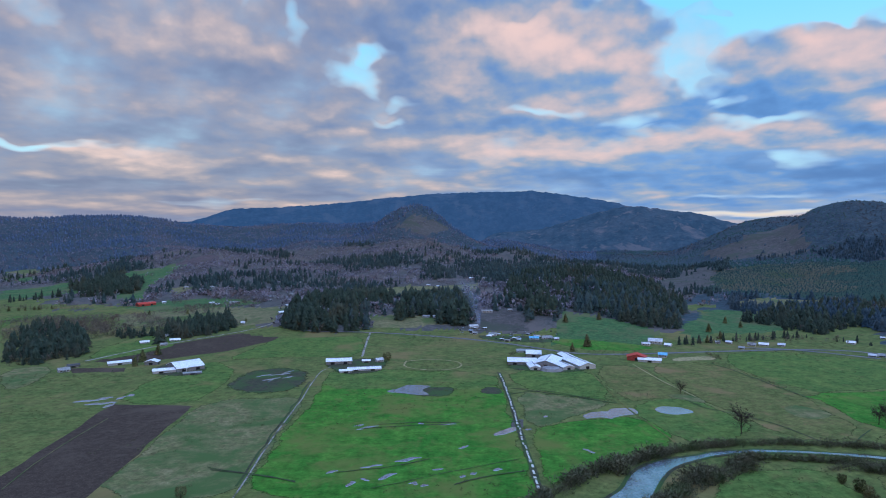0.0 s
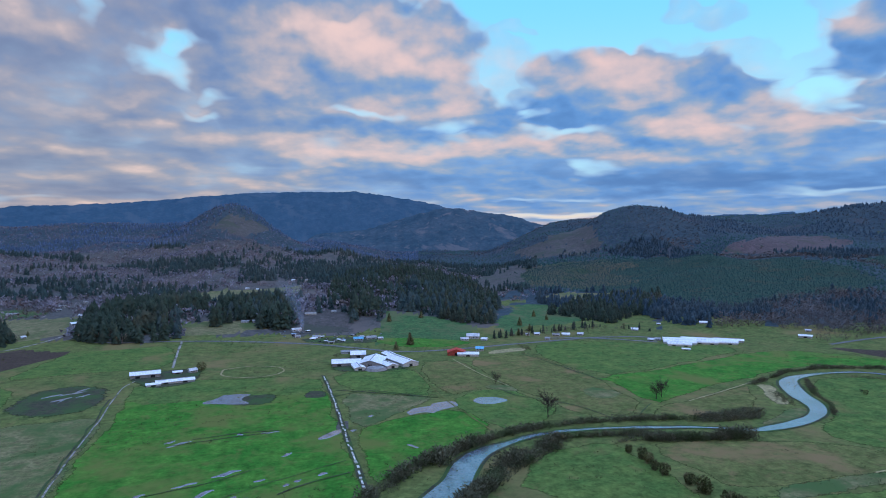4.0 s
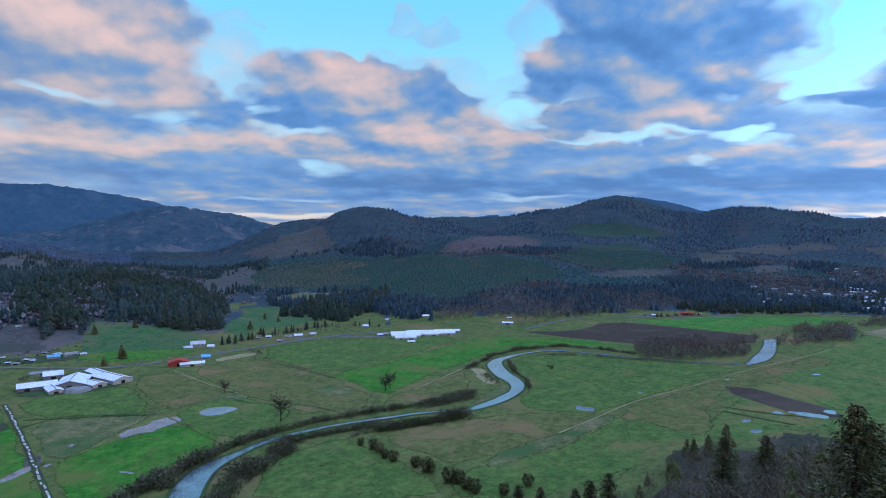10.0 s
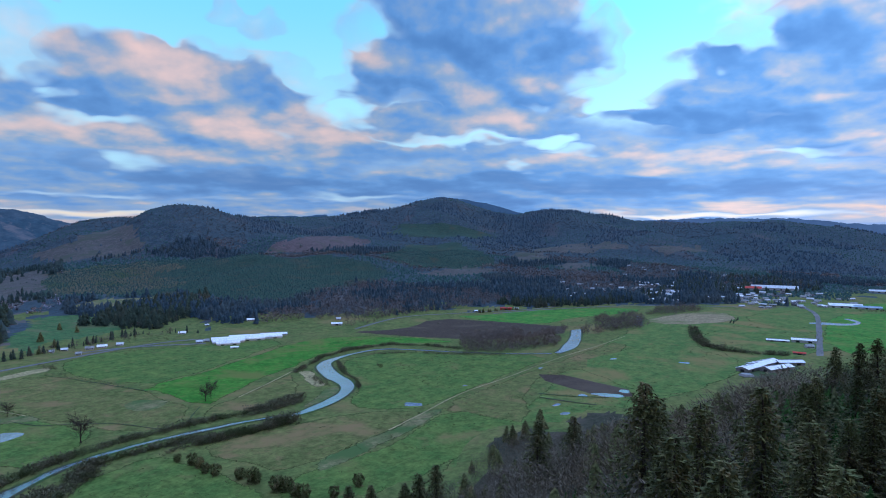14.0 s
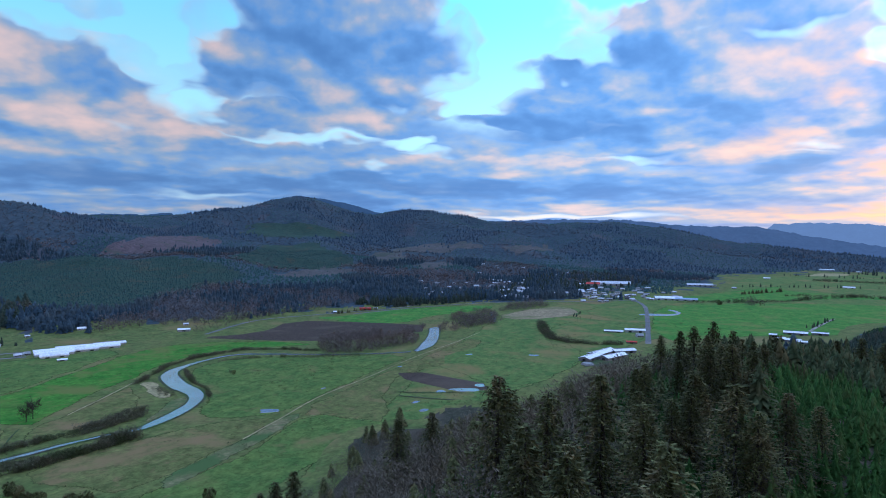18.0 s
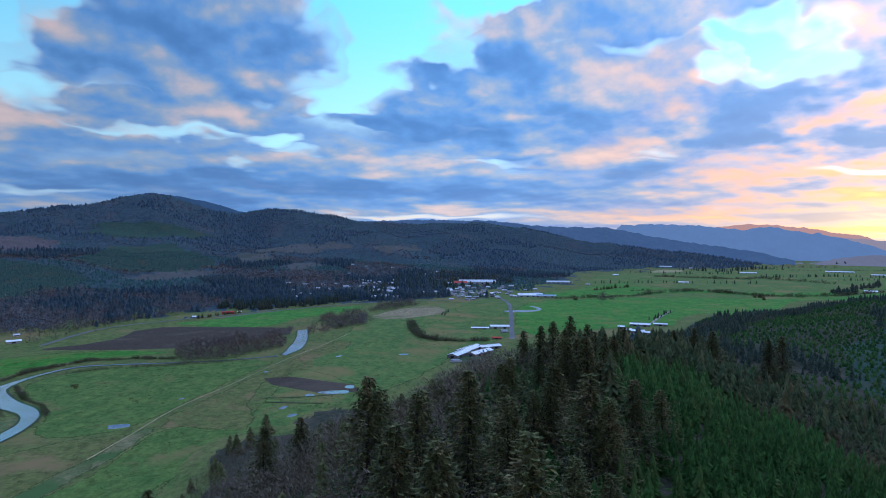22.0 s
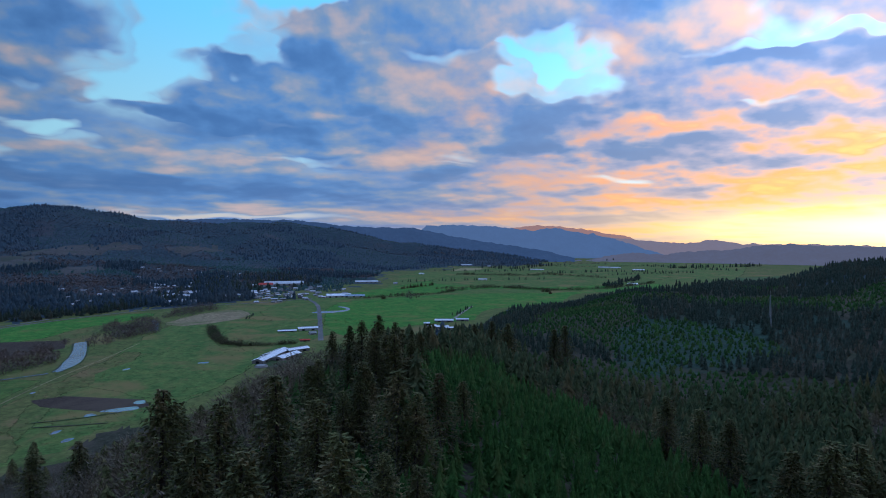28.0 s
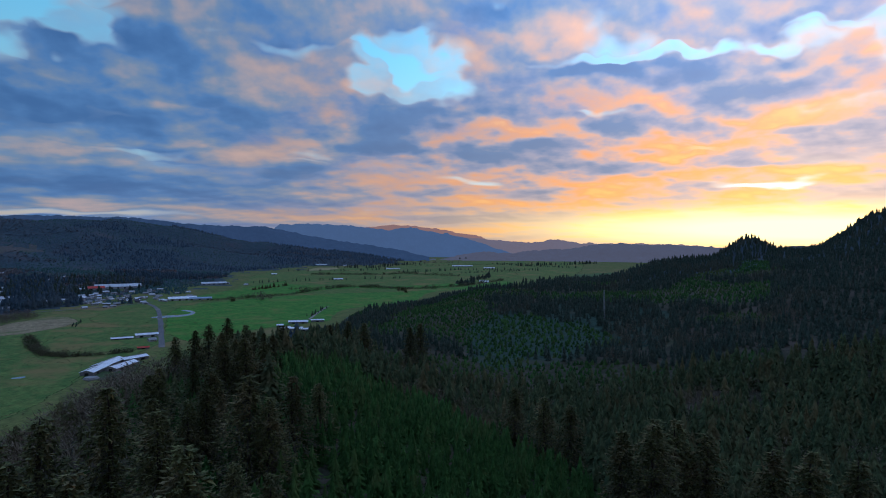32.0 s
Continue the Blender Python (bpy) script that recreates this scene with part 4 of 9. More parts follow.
DUSK = haze_glow_material("far_dusk", (0.010, 0.018, 0.026), (0.016, 0.026, 0.036), (0.128, 0.216, 0.419))
HAZE = haze_glow_material("far_haze", (0.012, 0.022, 0.030), (0.02, 0.03, 0.04), (0.320, 0.272, 0.336))
LOW_HAZE = haze_glow_material("low_hills", (0.012, 0.022, 0.030), (0.02, 0.03, 0.04), (0.162, 0.167, 0.237))
# sunset light on this ridge is put in as emission
ROSE = haze_glow_material("far_rose", (0.012, 0.022, 0.030), (0.02, 0.03, 0.04), (0.544, 0.304, 0.272))
far_ridge("mountain_far", "long dark blue forested mountain", 4850, ((-40.0, 1.20), (-35.7, 0.71), (-33.6, 1.08), (-31.0, 1.20), (-28.2, 1.05), (-22.2, 1.11), (-18.9, 2.22), (-14.6, 2.43), (-9.6, 2.84), (-4.4, 3.45), (-1.3, 3.72), (2.4, 3.88), (8.1, 4.00), (11.2, 3.61), (13.7, 3.22), (16.2, 2.68), (19.5, 1.74), (25.4, 0.72), (31.1, -0.21)), BLUE_HAZE, 4, 3, 700)
far_ridge("mountain_near", "dark blue hills with clearings", 4250, ((1.9, -0.79), (5.0, 0.16), (9.2, 0.52), (11.7, 1.29), (14.2, 2.04), (16.6, 2.57), (19.0, 2.29), (22.7, 1.80), (24.5, 1.21), (26.6, 0.72), (29.5, -0.44)), NEAR_HAZE, 4, 5, 600)
far_ridge("mountain_gap", "pale blue distant hills", 4880, ((23.6, 0.49), (26.2, 1.14), (28.3, 1.26), (30.3, 1.24), (33.3, 1.20), (40.9, 1.70), (43.5, 1.70), (48.6, 1.98)), BLUER_HAZE, 4, 8, 200)
far_ridge("mountain_peak", "blue distant peak behind the hill", 4500, ((52.9, 2.77), (54.7, 3.30), (56.7, 3.54), (60.6, 3.00), (63.6, 2.15), (67.8, 0.87)), BLUER_HAZE, 4, 11, 300)
far_ridge("mountain_west", "dark blue forested ridge", 4150, ((63.6, 0.86), (74.0, 1.31), (79.3, 1.47), (86.4, 1.40), (90.3, 0.92), (94.1, 0.76), (96.8, 0.75), (101.3, -0.18), (105.4, -0.79), (111.7, -1.71)), WEST_HAZE, 4, 13, 500)
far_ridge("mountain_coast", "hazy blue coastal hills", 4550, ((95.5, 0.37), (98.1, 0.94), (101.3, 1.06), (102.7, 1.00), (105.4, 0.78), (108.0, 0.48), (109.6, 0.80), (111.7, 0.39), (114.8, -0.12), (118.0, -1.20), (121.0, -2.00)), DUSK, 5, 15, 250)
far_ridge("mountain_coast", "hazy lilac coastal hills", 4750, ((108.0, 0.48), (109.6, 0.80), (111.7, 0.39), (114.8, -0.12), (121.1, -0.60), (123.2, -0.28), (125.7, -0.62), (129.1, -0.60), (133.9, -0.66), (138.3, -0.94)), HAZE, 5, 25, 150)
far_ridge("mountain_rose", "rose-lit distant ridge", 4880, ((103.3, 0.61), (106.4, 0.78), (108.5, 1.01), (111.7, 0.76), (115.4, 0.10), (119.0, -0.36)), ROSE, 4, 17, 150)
far_ridge("hill_low", "low wooded blue-grey hills", 4000, ((111.7, -2.34), (113.8, -1.96), (116.4, -1.47), (119.0, -1.61), (121.6, -1.33), (124.2, -1.15), (127.2, -0.66), (129.1, -0.65), (134.3, -0.70), (138.3, -0.94), (142.5, -1.12)), LOW_HAZE, 5, 19, 250)


# ---- fields, water, roads ----
def ragged(pts, step=14.0, amp=1.6, seed=0, closed=True, wave=19.0):
    """The outline in short steps, slightly uneven."""
    out = []
    ends = list(zip(pts, pts[1:] + pts[:1])) if closed else list(zip(pts, pts[1:]))
    for (x0, y0), (x1, y1) in ends:
        k = max(1, int(math.hypot(x1 - x0, y1 - y0) / step))
        for s in range(k):
            x, y = x0 + (x1 - x0) * s / k, y0 + (y1 - y0) * s / k
            out.append((x + amp * float(value_noise(x / wave, y / wave, seed)), y + amp * float(value_noise(x / wave, y / wave, seed + 7))))
    if not closed:
        out.append(pts[-1])
    return out


def smooth_line(pts, rounds=2, closed=True):
    """Corners cut, so that a line of a few points runs in curves."""
    for _ in range(rounds):
        out = [] if closed else [pts[0]]
        for (x0, y0), (x1, y1) in (zip(pts, pts[1:] + pts[:1]) if closed else zip(pts, pts[1:])):
            out += [(0.75 * x0 + 0.25 * x1, 0.75 * y0 + 0.25 * y1), (0.25 * x0 + 0.75 * x1, 0.25 * y0 + 0.75 * y1)]
        pts = tuple(out if closed else out + [pts[-1]])
    return pts


LAID = [0]


def rims(line, reach):
    """The outline moved inwards by reach (outwards where negative)."""
    n = len(line)
    area = sum(a[0] * b[1] - a[1] * b[0] for a, b in zip(line, line[1:] + line[:1])) / 2
    q = reach if area > 0 else -reach
    out = []
    for i, (x, y) in enumerate(line):
        (x0, y0), (x1, y1) = line[i - 3], line[(i + 3) % n]
        d = math.hypot(x1 - x0, y1 - y0) or 1.0
        out.append((x - (y1 - y0) / d * q, y + (x1 - x0) / d * q))
    return out


def sheet(name, outline, lift, mat):
    """A flat sheet whose rim runs down into the ground."""
    LAID[0] += 1
    lift = 0.2 * lift + 0.0015 * LAID[0]
    n = len(outline)
    verts = [(x, y, lift) for x, y in outline] + [(x, y, -0.01) for x, y in rims(outline, -0.6)]
    return mesh_of(name, verts, [tuple(range(n))] + [(i, n + i, n + (i + 1) % n, (i + 1) % n) for i in range(n)], mat)


FRINGED = {}


def fringed(kind):
    """The field's surface, thinning out over its last metres into what grows beside it."""
    if kind not in FRINGED:
        m = M[kind].copy()
        m.name = kind + "_fringed"
        gg = Graph(m.node_tree)
        at = gg.node("ShaderNodeAttribute")
        at.attribute_name = "depth"
        geo = gg.node("ShaderNodeNewGeometry")
        blend = gg.add(at.outputs["Fac"], gg.mul(gg.sub(gg.noise(geo.outputs["Position"], 0.22, 5.0, 0.65), 0.5), 1.5))
        mixed, clear_ = gg.node("ShaderNodeMixShader"), gg.node("ShaderNodeBsdfTransparent")
        gg.plug(mixed.inputs[0], gg.step(blend, 0.30, 0.72))
        gg.plug(mixed.inputs[1], clear_.outputs[0])
        gg.plug(mixed.inputs[2], m.node_tree.nodes["Principled BSDF"].outputs[0])
        gg.plug(m.node_tree.nodes["Material Output"].inputs[0], mixed.outputs[0])
        FRINGED[kind] = m
    return FRINGED[kind]


def field(name, label, mat, pts, lift):
    if mat == "soil":
        ob = sheet(name, ragged(pts, 7, 1.6, len(label)), lift, M[mat])
    else:
        line = ragged(smooth_line(pts, 1), 7, 3.4, len(label))
        LAID[0] += 1
        lift = 0.2 * lift + 0.0015 * LAID[0]
        n = len(line)
        area = abs(sum(a[0] * b[1] - a[1] * b[0] for a, b in zip(line, line[1:] + line[:1])) / 2)
        edge = sum(math.hypot(a[0] - b[0], a[1] - b[1]) for a, b in zip(line, line[1:] + line[:1]))
        reach = min((16.0 if mat == "mud" else 7.0) * max(1.0, math.hypot(*line[0]) / 900), 0.8 * area / edge)
        verts = [(x, y, lift) for x, y in rims(line, reach)] + [(x, y, lift * 0.4) for x, y in rims(line, -0.5 * reach)]
        ob = mesh_of(name, verts, [tuple(range(n))] + [(i, n + i, n + (i + 1) % n, (i + 1) % n) for i in range(n)], fringed(mat))
        ob.data.attributes.new("depth", "FLOAT", "POINT").data.foreach_set("value", [1.5] * n + [-0.3] * n)
    tagged(ob, label, "field", kind="structure")


def pond(name, label, pts, lift):
    LAID[0] += 1
    line = ragged(smooth_line(pts), 1.5, 0.9, 3, True, 5.0)
    tagged(sheet(name, line, lift, M["water"]), label, "water", kind="structure")


def river(name, label, left, right, lift):
    lift = 0.32
    a, b = smooth_line(left, 2, False), smooth_line(right, 2, False)
    # narrower between the overgrown banks, open in the bend
    pairs = []
    for p, q in zip(a, b):
        k = 0.5 * float(np.interp(math.hypot(*p), (330, 450, 540, 640, 730, 790, 850), (0.92, 0.70, 0.62, 0.90, 0.75, 0.42, 0.9)))
        m = ((p[0] + q[0]) / 2, (p[1] + q[1]) / 2)
        pairs.append(((m[0] + (p[0] - q[0]) * k, m[1] + (p[1] - q[1]) * k), (m[0] - (p[0] - q[0]) * k, m[1] - (p[1] - q[1]) * k)))
    a, b = [p for p, _ in pairs], [q for _, q in pairs]
    wob = [1.2 * float(value_noise(x / 8, y / 8, 4)) for x, y in a]
    a = [(x + q, y + q) for (x, y), q in zip(a, wob)]
    n = len(a)
    verts = [(x, y, lift) for x, y in a] + [(x, y, lift) for x, y in b]
    tagged(mesh_of(name, verts, [(i, i + 1, n + i + 1, n + i) for i in range(n - 1)], M["water"]), label, "river", kind="structure")
    # muddy banks just outside the water
    wide = []
    for (x0, y0), (x1, y1) in zip(a, b):
        d = max(1.0, math.hypot(x1 - x0, y1 - y0))
        k = 2.6 / d
        wide.append(((x0 - (x1 - x0) * k, y0 - (y1 - y0) * k), (x1 + (x1 - x0) * k, y1 + (y1 - y0) * k)))
    verts = [(*w[0], lift - 0.03) for w in wide] + [(*w[1], lift - 0.03) for w in wide]
    tagged(mesh_of("river_bank", verts, [(i, i + 1, n + i + 1, n + i) for i in range(n - 1)], M["mud"]), "dark muddy river banks", "bank", kind="structure")


def ribbon(name, label, mat, pts, width, lift):
    LAID[0] += 1
    line = ragged(smooth_line(pts, 2, False), *((5, 1.5) if name == "ditch" else (12, 0.5)), 5, False)
    width *= 0.62 if name == "ditch" else 1.0
    verts = []
    for i, (x, y) in enumerate(line):
        x0, y0 = line[max(0, i - 1)]
        x1, y1 = line[min(len(line) - 1, i + 1)]
        d = math.hypot(x1 - x0, y1 - y0) or 1
        w = width / 2 * (1 + 0.22 * float(value_noise(x / 9, y / 9, 2)))
        nx, ny = -(y1 - y0) / d * w, (x1 - x0) / d * w
        z = float(ground_z(x, y)) + 0.3 * lift + 0.0015 * LAID[0]
        verts += [(x + nx, y + ny, z), (x - nx, y - ny, z)]
    return tagged(mesh_of(name, verts, [(2 * i, 2 * i + 1, 2 * i + 3, 2 * i + 2) for i in range(len(line) - 1)], M[mat]), label, name, kind="structure")


# ---- trees ----
RNG = np.random.default_rng(11)


def cone_tiers(tiers, sides, radius, rag, seed, power=0.8):
    """A conifer of unit height: ragged skirts one above another."""
    rng = np.random.default_rng(seed)
    verts, tris = [], []
    for k in range(tiers):
        z0 = 0.06 + 0.80 * k / tiers
        z1 = min(1.0, z0 + 0.94 / tiers * 1.75) if k < tiers - 1 else 1.0
        r = radius * (1 - 0.92 * k / tiers) ** power * rng.uniform(0.85, 1.15)
        base = len(verts)
        verts.append((rng.uniform(-0.01, 0.01), rng.uniform(-0.01, 0.01), z1))
        for s in range(sides):
            a = 2 * math.pi * (s + rng.uniform(-0.25, 0.25)) / sides + k
            q = r * (1.0 if s % 2 else 1 - rag) * rng.uniform(0.8, 1.2)
            verts.append((q * math.cos(a), q * math.sin(a), z0 - (0.05 if s % 2 else -0.02) + rng.uniform(-0.02, 0.02)))
        tris += [(base, base + 1 + s, base + 1 + (s + 1) % sides) for s in range(sides)]
    return np.array(verts), np.array(tris)


def joined(*units):
    """Several units in one."""
    vs, ts, n = [], [], 0
    for v, t in units:
        vs.append(v)
        ts.append(t + n)
        n += len(v)
    return np.concatenate(vs), np.concatenate(ts)


def twig_cloud(count, radius, size, low, seed, trunk=True, slim=0.2):
    """A leafless crown of unit height: many thin twig clusters round a stem."""
    rng = np.random.default_rng(seed)
    verts, tris = [], []
    if trunk:
        verts += [(-0.02, 0, 0), (0.02, 0, 0), (0, 0, 0.75), (0, -0.02, 0), (0, 0.02, 0)]
        tris += [(0, 1, 2), (3, 4, 2)]
    for _ in range(count):
        z = rng.uniform(low, 0.95)
        lim = radius * math.sqrt(max(0.05, 1 - ((z - 0.55) / 0.5) ** 2))
        a, q = rng.uniform(0, 6.283), lim * math.sqrt(rng.uniform(0.05, 1))
        c = np.array([q * math.cos(a), q * math.sin(a), z])
        out = np.array([math.cos(a), math.sin(a), rng.uniform(0.4, 1.8)])
        out = out / np.linalg.norm(out) * size * rng.uniform(0.7, 1.5)
        side = rng.normal(size=3)
        side = side / np.linalg.norm(side) * size * slim
        b = len(verts)
        verts += [tuple(c - side), tuple(c + side), tuple(c + out)]
        tris.append((b, b + 1, b + 2))
    return np.array(verts), np.array(tris)


def merged(units, which, xyz, high, wide, turn):
    """All trees in two arrays: each takes one of the units, its place, height, width and turn."""
    vs, ts, base = [], [], 0
    for k, (uv, ut) in enumerate(units):
        m = which == k
        if not m.any():
            continue
        c, s = np.cos(turn[m])[:, None], np.sin(turn[m])[:, None]
        w, h = wide[m][:, None], high[m][:, None]
        x, y = uv[:, 0][None] * w, uv[:, 1][None] * w
        v = np.stack([x * c - y * s + xyz[m, 0][:, None], x * s + y * c + xyz[m, 1][:, None], uv[:, 2][None] * h + xyz[m, 2][:, None]], -1)
        n = len(v)
        ts.append((ut[None] + (np.arange(n) * len(uv))[:, None, None] + base).reshape(-1, 3))
        vs.append(v.reshape(-1, 3))
        base += n * len(uv)
    return np.concatenate(vs), np.concatenate(ts)


def shaggy(count, radius, size, seed, low=0.06, power=0.7, core=0.62, round_top=0.0):
    """A conifer of unit height: a dark core under many small drooping sprays, uneven in outline."""
    rng = np.random.default_rng(seed)
    cv, ct = cone_tiers(3, 6, radius * core, 0.2, seed, power)
    bulge = rng.uniform(0.75, 1.2, 9)
    verts, tris = [], []
    for _ in range(count):
        f = rng.uniform(0, 1) ** 1.25
        z = low + (0.97 - low) * f
        a = rng.uniform(0, 6.283)
        r = radius * max((1 - f) ** power, round_top * math.sqrt(max(0.0, 1 - f))) * bulge[int(a * 1.4 + f * 5) % 9] * rng.uniform(0.62, 1.0)
        d, side = np.array([math.cos(a), math.sin(a), 0.0]), np.array([-math.sin(a), math.cos(a), 0.0])
        k = size * rng.uniform(0.6, 1.4) * (1.15 - 0.6 * f)
        c = d * r + np.array([0, 0, z])
        tilt = rng.uniform(-0.5, 0.5)
        b = len(verts)
        verts += [tuple(c + side * k * 0.62 + np.array([0, 0, tilt * k])), tuple(c - side * k * 0.62 - np.array([0, 0, tilt * k])), tuple(c + d * k * rng.uniform(0.2, 0.9) - np.array([0, 0, k * rng.uniform(0.5, 1.3)])), tuple(c * np.array([0.4, 0.4, 1]) + np.array([0, 0, k * 0.8]))]
        tris += [(b, b + 1, b + 2), (b, b + 3, b + 1)]
    return joined((cv, ct), (np.array(verts), np.array(tris)))


UNITS = {
    "conifer_far": [cone_tiers(2, 5, 0.36, 0.20, k, 0.6) for k in range(6)],
    "conifer_mid": [cone_tiers(5, 7, 0.25, 0.45, 10 + k, 0.7) for k in range(6)],
    "fir_far": [cone_tiers(4, 6, 0.30, 0.35, 15 + k, 0.55) for k in range(8)],
    "conifer": [joined(cone_tiers(6, 8, 0.26, 0.40, 20 + k, 0.50), shaggy(12, 0.26, 0.07, 25 + k, power=0.5, core=0.3)) for k in range(8)],
    "young": [cone_tiers(2, 7, 0.50, 0.5, 40 + k) for k in range(5)],
    "spruce": [joined(cone_tiers(8, 9, 0.22, 0.45, 60 + k, 0.75), shaggy(14, 0.24, 0.05, 65 + k, power=0.7, core=0.3)) for k in range(7)],
    "sapling": [cone_tiers(7, 8, 0.28, 0.50, 80 + k, 0.85) for k in range(7)],
    "spruce_near": [joined(cone_tiers(14, 11, 0.19, 0.55, 260 + k, 0.8), shaggy(90, 0.24, 0.032, 265 + k, power=0.75, core=0.3)) for k in range(7)],
    "sapling_near": [joined(cone_tiers(9, 9, 0.24, 0.55, 280 + k, 0.85), shaggy(50, 0.28, 0.036, 285 + k, power=0.8, core=0.3)) for k in range(7)],
    "bare_far": [twig_cloud(11, 0.50, 0.34, 0.02, 100 + k, False, 0.5) for k in range(6)],
    "bare": [twig_cloud(44, 0.42, 0.17, 0.15, 120 + k, True, 0.26) for k in range(5)],
    "alder": [twig_cloud(160, 0.38, 0.090, 0.10, 140 + k, True, 0.13) for k in range(4)],
    "shrub": [twig_cloud(64, 0.60, 0.17, 0.0, 160 + k, False, 0.40) for k in range(5)],
}
UNIT_MAT = {"fir_far": "fir_far", "conifer_far": "conifer_far", "conifer_mid": "conifer", "conifer": "conifer", "young": "plantation", "spruce": "spruce", "sapling": "sapling", "spruce_near": "spruce", "sapling_near": "sapling",
            "bare_far": "bare_far", "bare": "bare_wood", "alder": "alder", "shrub": "brush"}
M["brush"] = surface("brush", (0.078, 0.080, 0.046), (0.130, 0.122, 0.076), 0.2, (0.075, 0.095, 0.042), 0.03, (0.5, 0.62), island=0.5)


def wood(name, label, kind, x, y, high, spread=0.25, slim=1.0, sink=0.3, mat=""):
    """One object of many trees."""
    n = len(x)
    if n == 0:
        return None
    h = high * RNG.uniform(1 - spread, 1 + spread, n)
    xyz = np.stack([x, y, ground_z(x, y) - sink], -1)
    v, t = merged(UNITS[kind], RNG.integers(0, len(UNITS[kind]), n), xyz, h, h * slim * RNG.uniform(0.8, 1.2, n), RNG.uniform(0, 6.283, n))
    return tagged(new(name, big_mesh(name, v, t, M[mat or UNIT_MAT[kind]])), label, "trees", kind="stuff")


def scatter(x0, x1, y0, y1, step):
    gx, gy = np.meshgrid(np.arange(x0, x1, step), np.arange(y0, y1, step))
    n = gx.size
    return gx.ravel() + RNG.uniform(-0.55, 0.55, n) * step, gy.ravel() + RNG.uniform(-0.55, 0.55, n) * step


WORDS = {"conifer": ("conifer_grove", "dark green conifer grove"), "bare": ("bare_grove", "brown leafless trees"), "shrub": ("brush", "dark brown leafless brush along a bank")}
SITES = []


def off_sites(x, y):
    ok = np.ones(len(x), bool)
    for sx, sy, sr in SITES:
        ok &= (x - sx) ** 2 + (y - sy) ** 2 > sr * sr
    return ok


def grove(kind, poly, step, high):
    xs, ys = [p[0] for p in poly], [p[1] for p in poly]
    x, y = scatter(min(xs), max(xs), min(ys), max(ys), step)
    keep = inside(poly, x, y) & (fbm(x / 50, y / 50, 2, 31) > -0.6) & off_sites(x, y)
    wood(WORDS[kind][0], WORDS[kind][1], kind, x[keep], y[keep], high * 0.8, 0.6, 1.3)
    if kind == "conifer":
        k2 = keep & (RNG.uniform(size=len(x)) < 0.6)
        wood("bare_grove", "brown leafless trees", "bare", x[k2] + 3, y[k2] + 3, high * 0.42, 0.3)


def tree_row(kind, pts, step, high, width):
    line = np.array(pts, float)
    d = np.r_[0, np.cumsum(np.hypot(*np.diff(line, axis=0).T))]
    s = np.arange(0, d[-1], step)
    s = s + RNG.uniform(-0.4, 0.4, len(s)) * step
    x, y = np.interp(s, d, line[:, 0]) + RNG.normal(size=len(s)) * width * 0.35, np.interp(s, d, line[:, 1]) + RNG.normal(size=len(s)) * width * 0.35
    if kind == "conifer" and len(s) < 16:
        for a, b in zip(x, y):
            single("conifer", float(a), float(b), high * RNG.uniform(0.75, 1.2), 1.7)
    else:
        keep = (fbm(x / 30, y / 30, 2, 6) > (-0.95 if kind == "shrub" else -0.6)) & off_sites(x, y)
        swell = 0.85 + 0.35 * fbm(x / 22, y / 22, 2, 16) if kind == "shrub" else np.ones(len(x))
        wood(WORDS[kind][0] if kind != "shrub" else "brush", WORDS[kind][1], kind, x[keep], y[keep], high * np.clip(swell[keep], 0.35, 1.5), 0.45)


# single trees: a trunk and a crown each
def trunk_mesh(name, high, r0, r1, bend=0.0, sides=8, rings=6):
    verts, faces = [], []
    for k in range(rings + 1):
        f = k / rings
        r = r0 + (r1 - r0) * f + (0.35 * r0 if k == 0 else 0)
        ox, oy = bend * math.sin(f * 2.1), bend * 0.6 * math.sin(f * 3.7)
        verts += [(ox + r * math.cos(6.283 * s / sides), oy + r * math.sin(6.283 * s / sides), high * f) for s in range(sides)]
    for k in range(rings):
        for s in range(sides):
            a, b = k * sides + s, k * sides + (s + 1) % sides
            faces.append((a, b, b + sides, a + sides))
    me = bpy.data.meshes.new(name)
    me.from_pydata(verts, [], faces)
    me.materials.append(M["bark"])
    return me


def limbs(seed, count=9, sub=5, twigs=4):
    """Bare limbs that fork twice, unit height."""
    rng = np.random.default_rng(seed)
    verts, tris = [], []

    def stick(p, q, r):
        b = len(verts)
        d = (q - p) / (np.linalg.norm(q - p) + 1e-9)
        u = np.cross(d, (0.3, 0.9, 0.1))
        u = u / np.linalg.norm(u) * r
        v = np.cross(d, u)
        verts.extend([tuple(p + u), tuple(p - 0.5 * u + 0.87 * v), tuple(p - 0.5 * u - 0.87 * v), tuple(q)])
        tris.extend([(b, b + 1, b + 3), (b + 1, b + 2, b + 3), (b + 2, b, b + 3)])
    for k in range(count):
        z = rng.uniform(0.22, 0.62)
        a = k * 2.4 + rng.uniform(-0.3, 0.3)
        p = np.array([0, 0, z])
        q = p + np.array([math.cos(a), math.sin(a), rng.uniform(0.7, 1.5)]) * rng.uniform(0.2, 0.33)
        stick(p, q, 0.013)
        for _ in range(sub):
            s = p + (q - p) * rng.uniform(0.35, 1.0)
            e = s + (q - p) * rng.uniform(0.2, 0.6) + rng.normal(size=3) * 0.085
            stick(s, e, 0.006)
            for _ in range(twigs):
                s2 = s + (e - s) * rng.uniform(0.3, 1.0)
                stick(s2, s2 + (e - s) * 0.5 + rng.normal(size=3) * 0.05, 0.004)
    return np.array(verts), np.array(tris)


KIT = {}


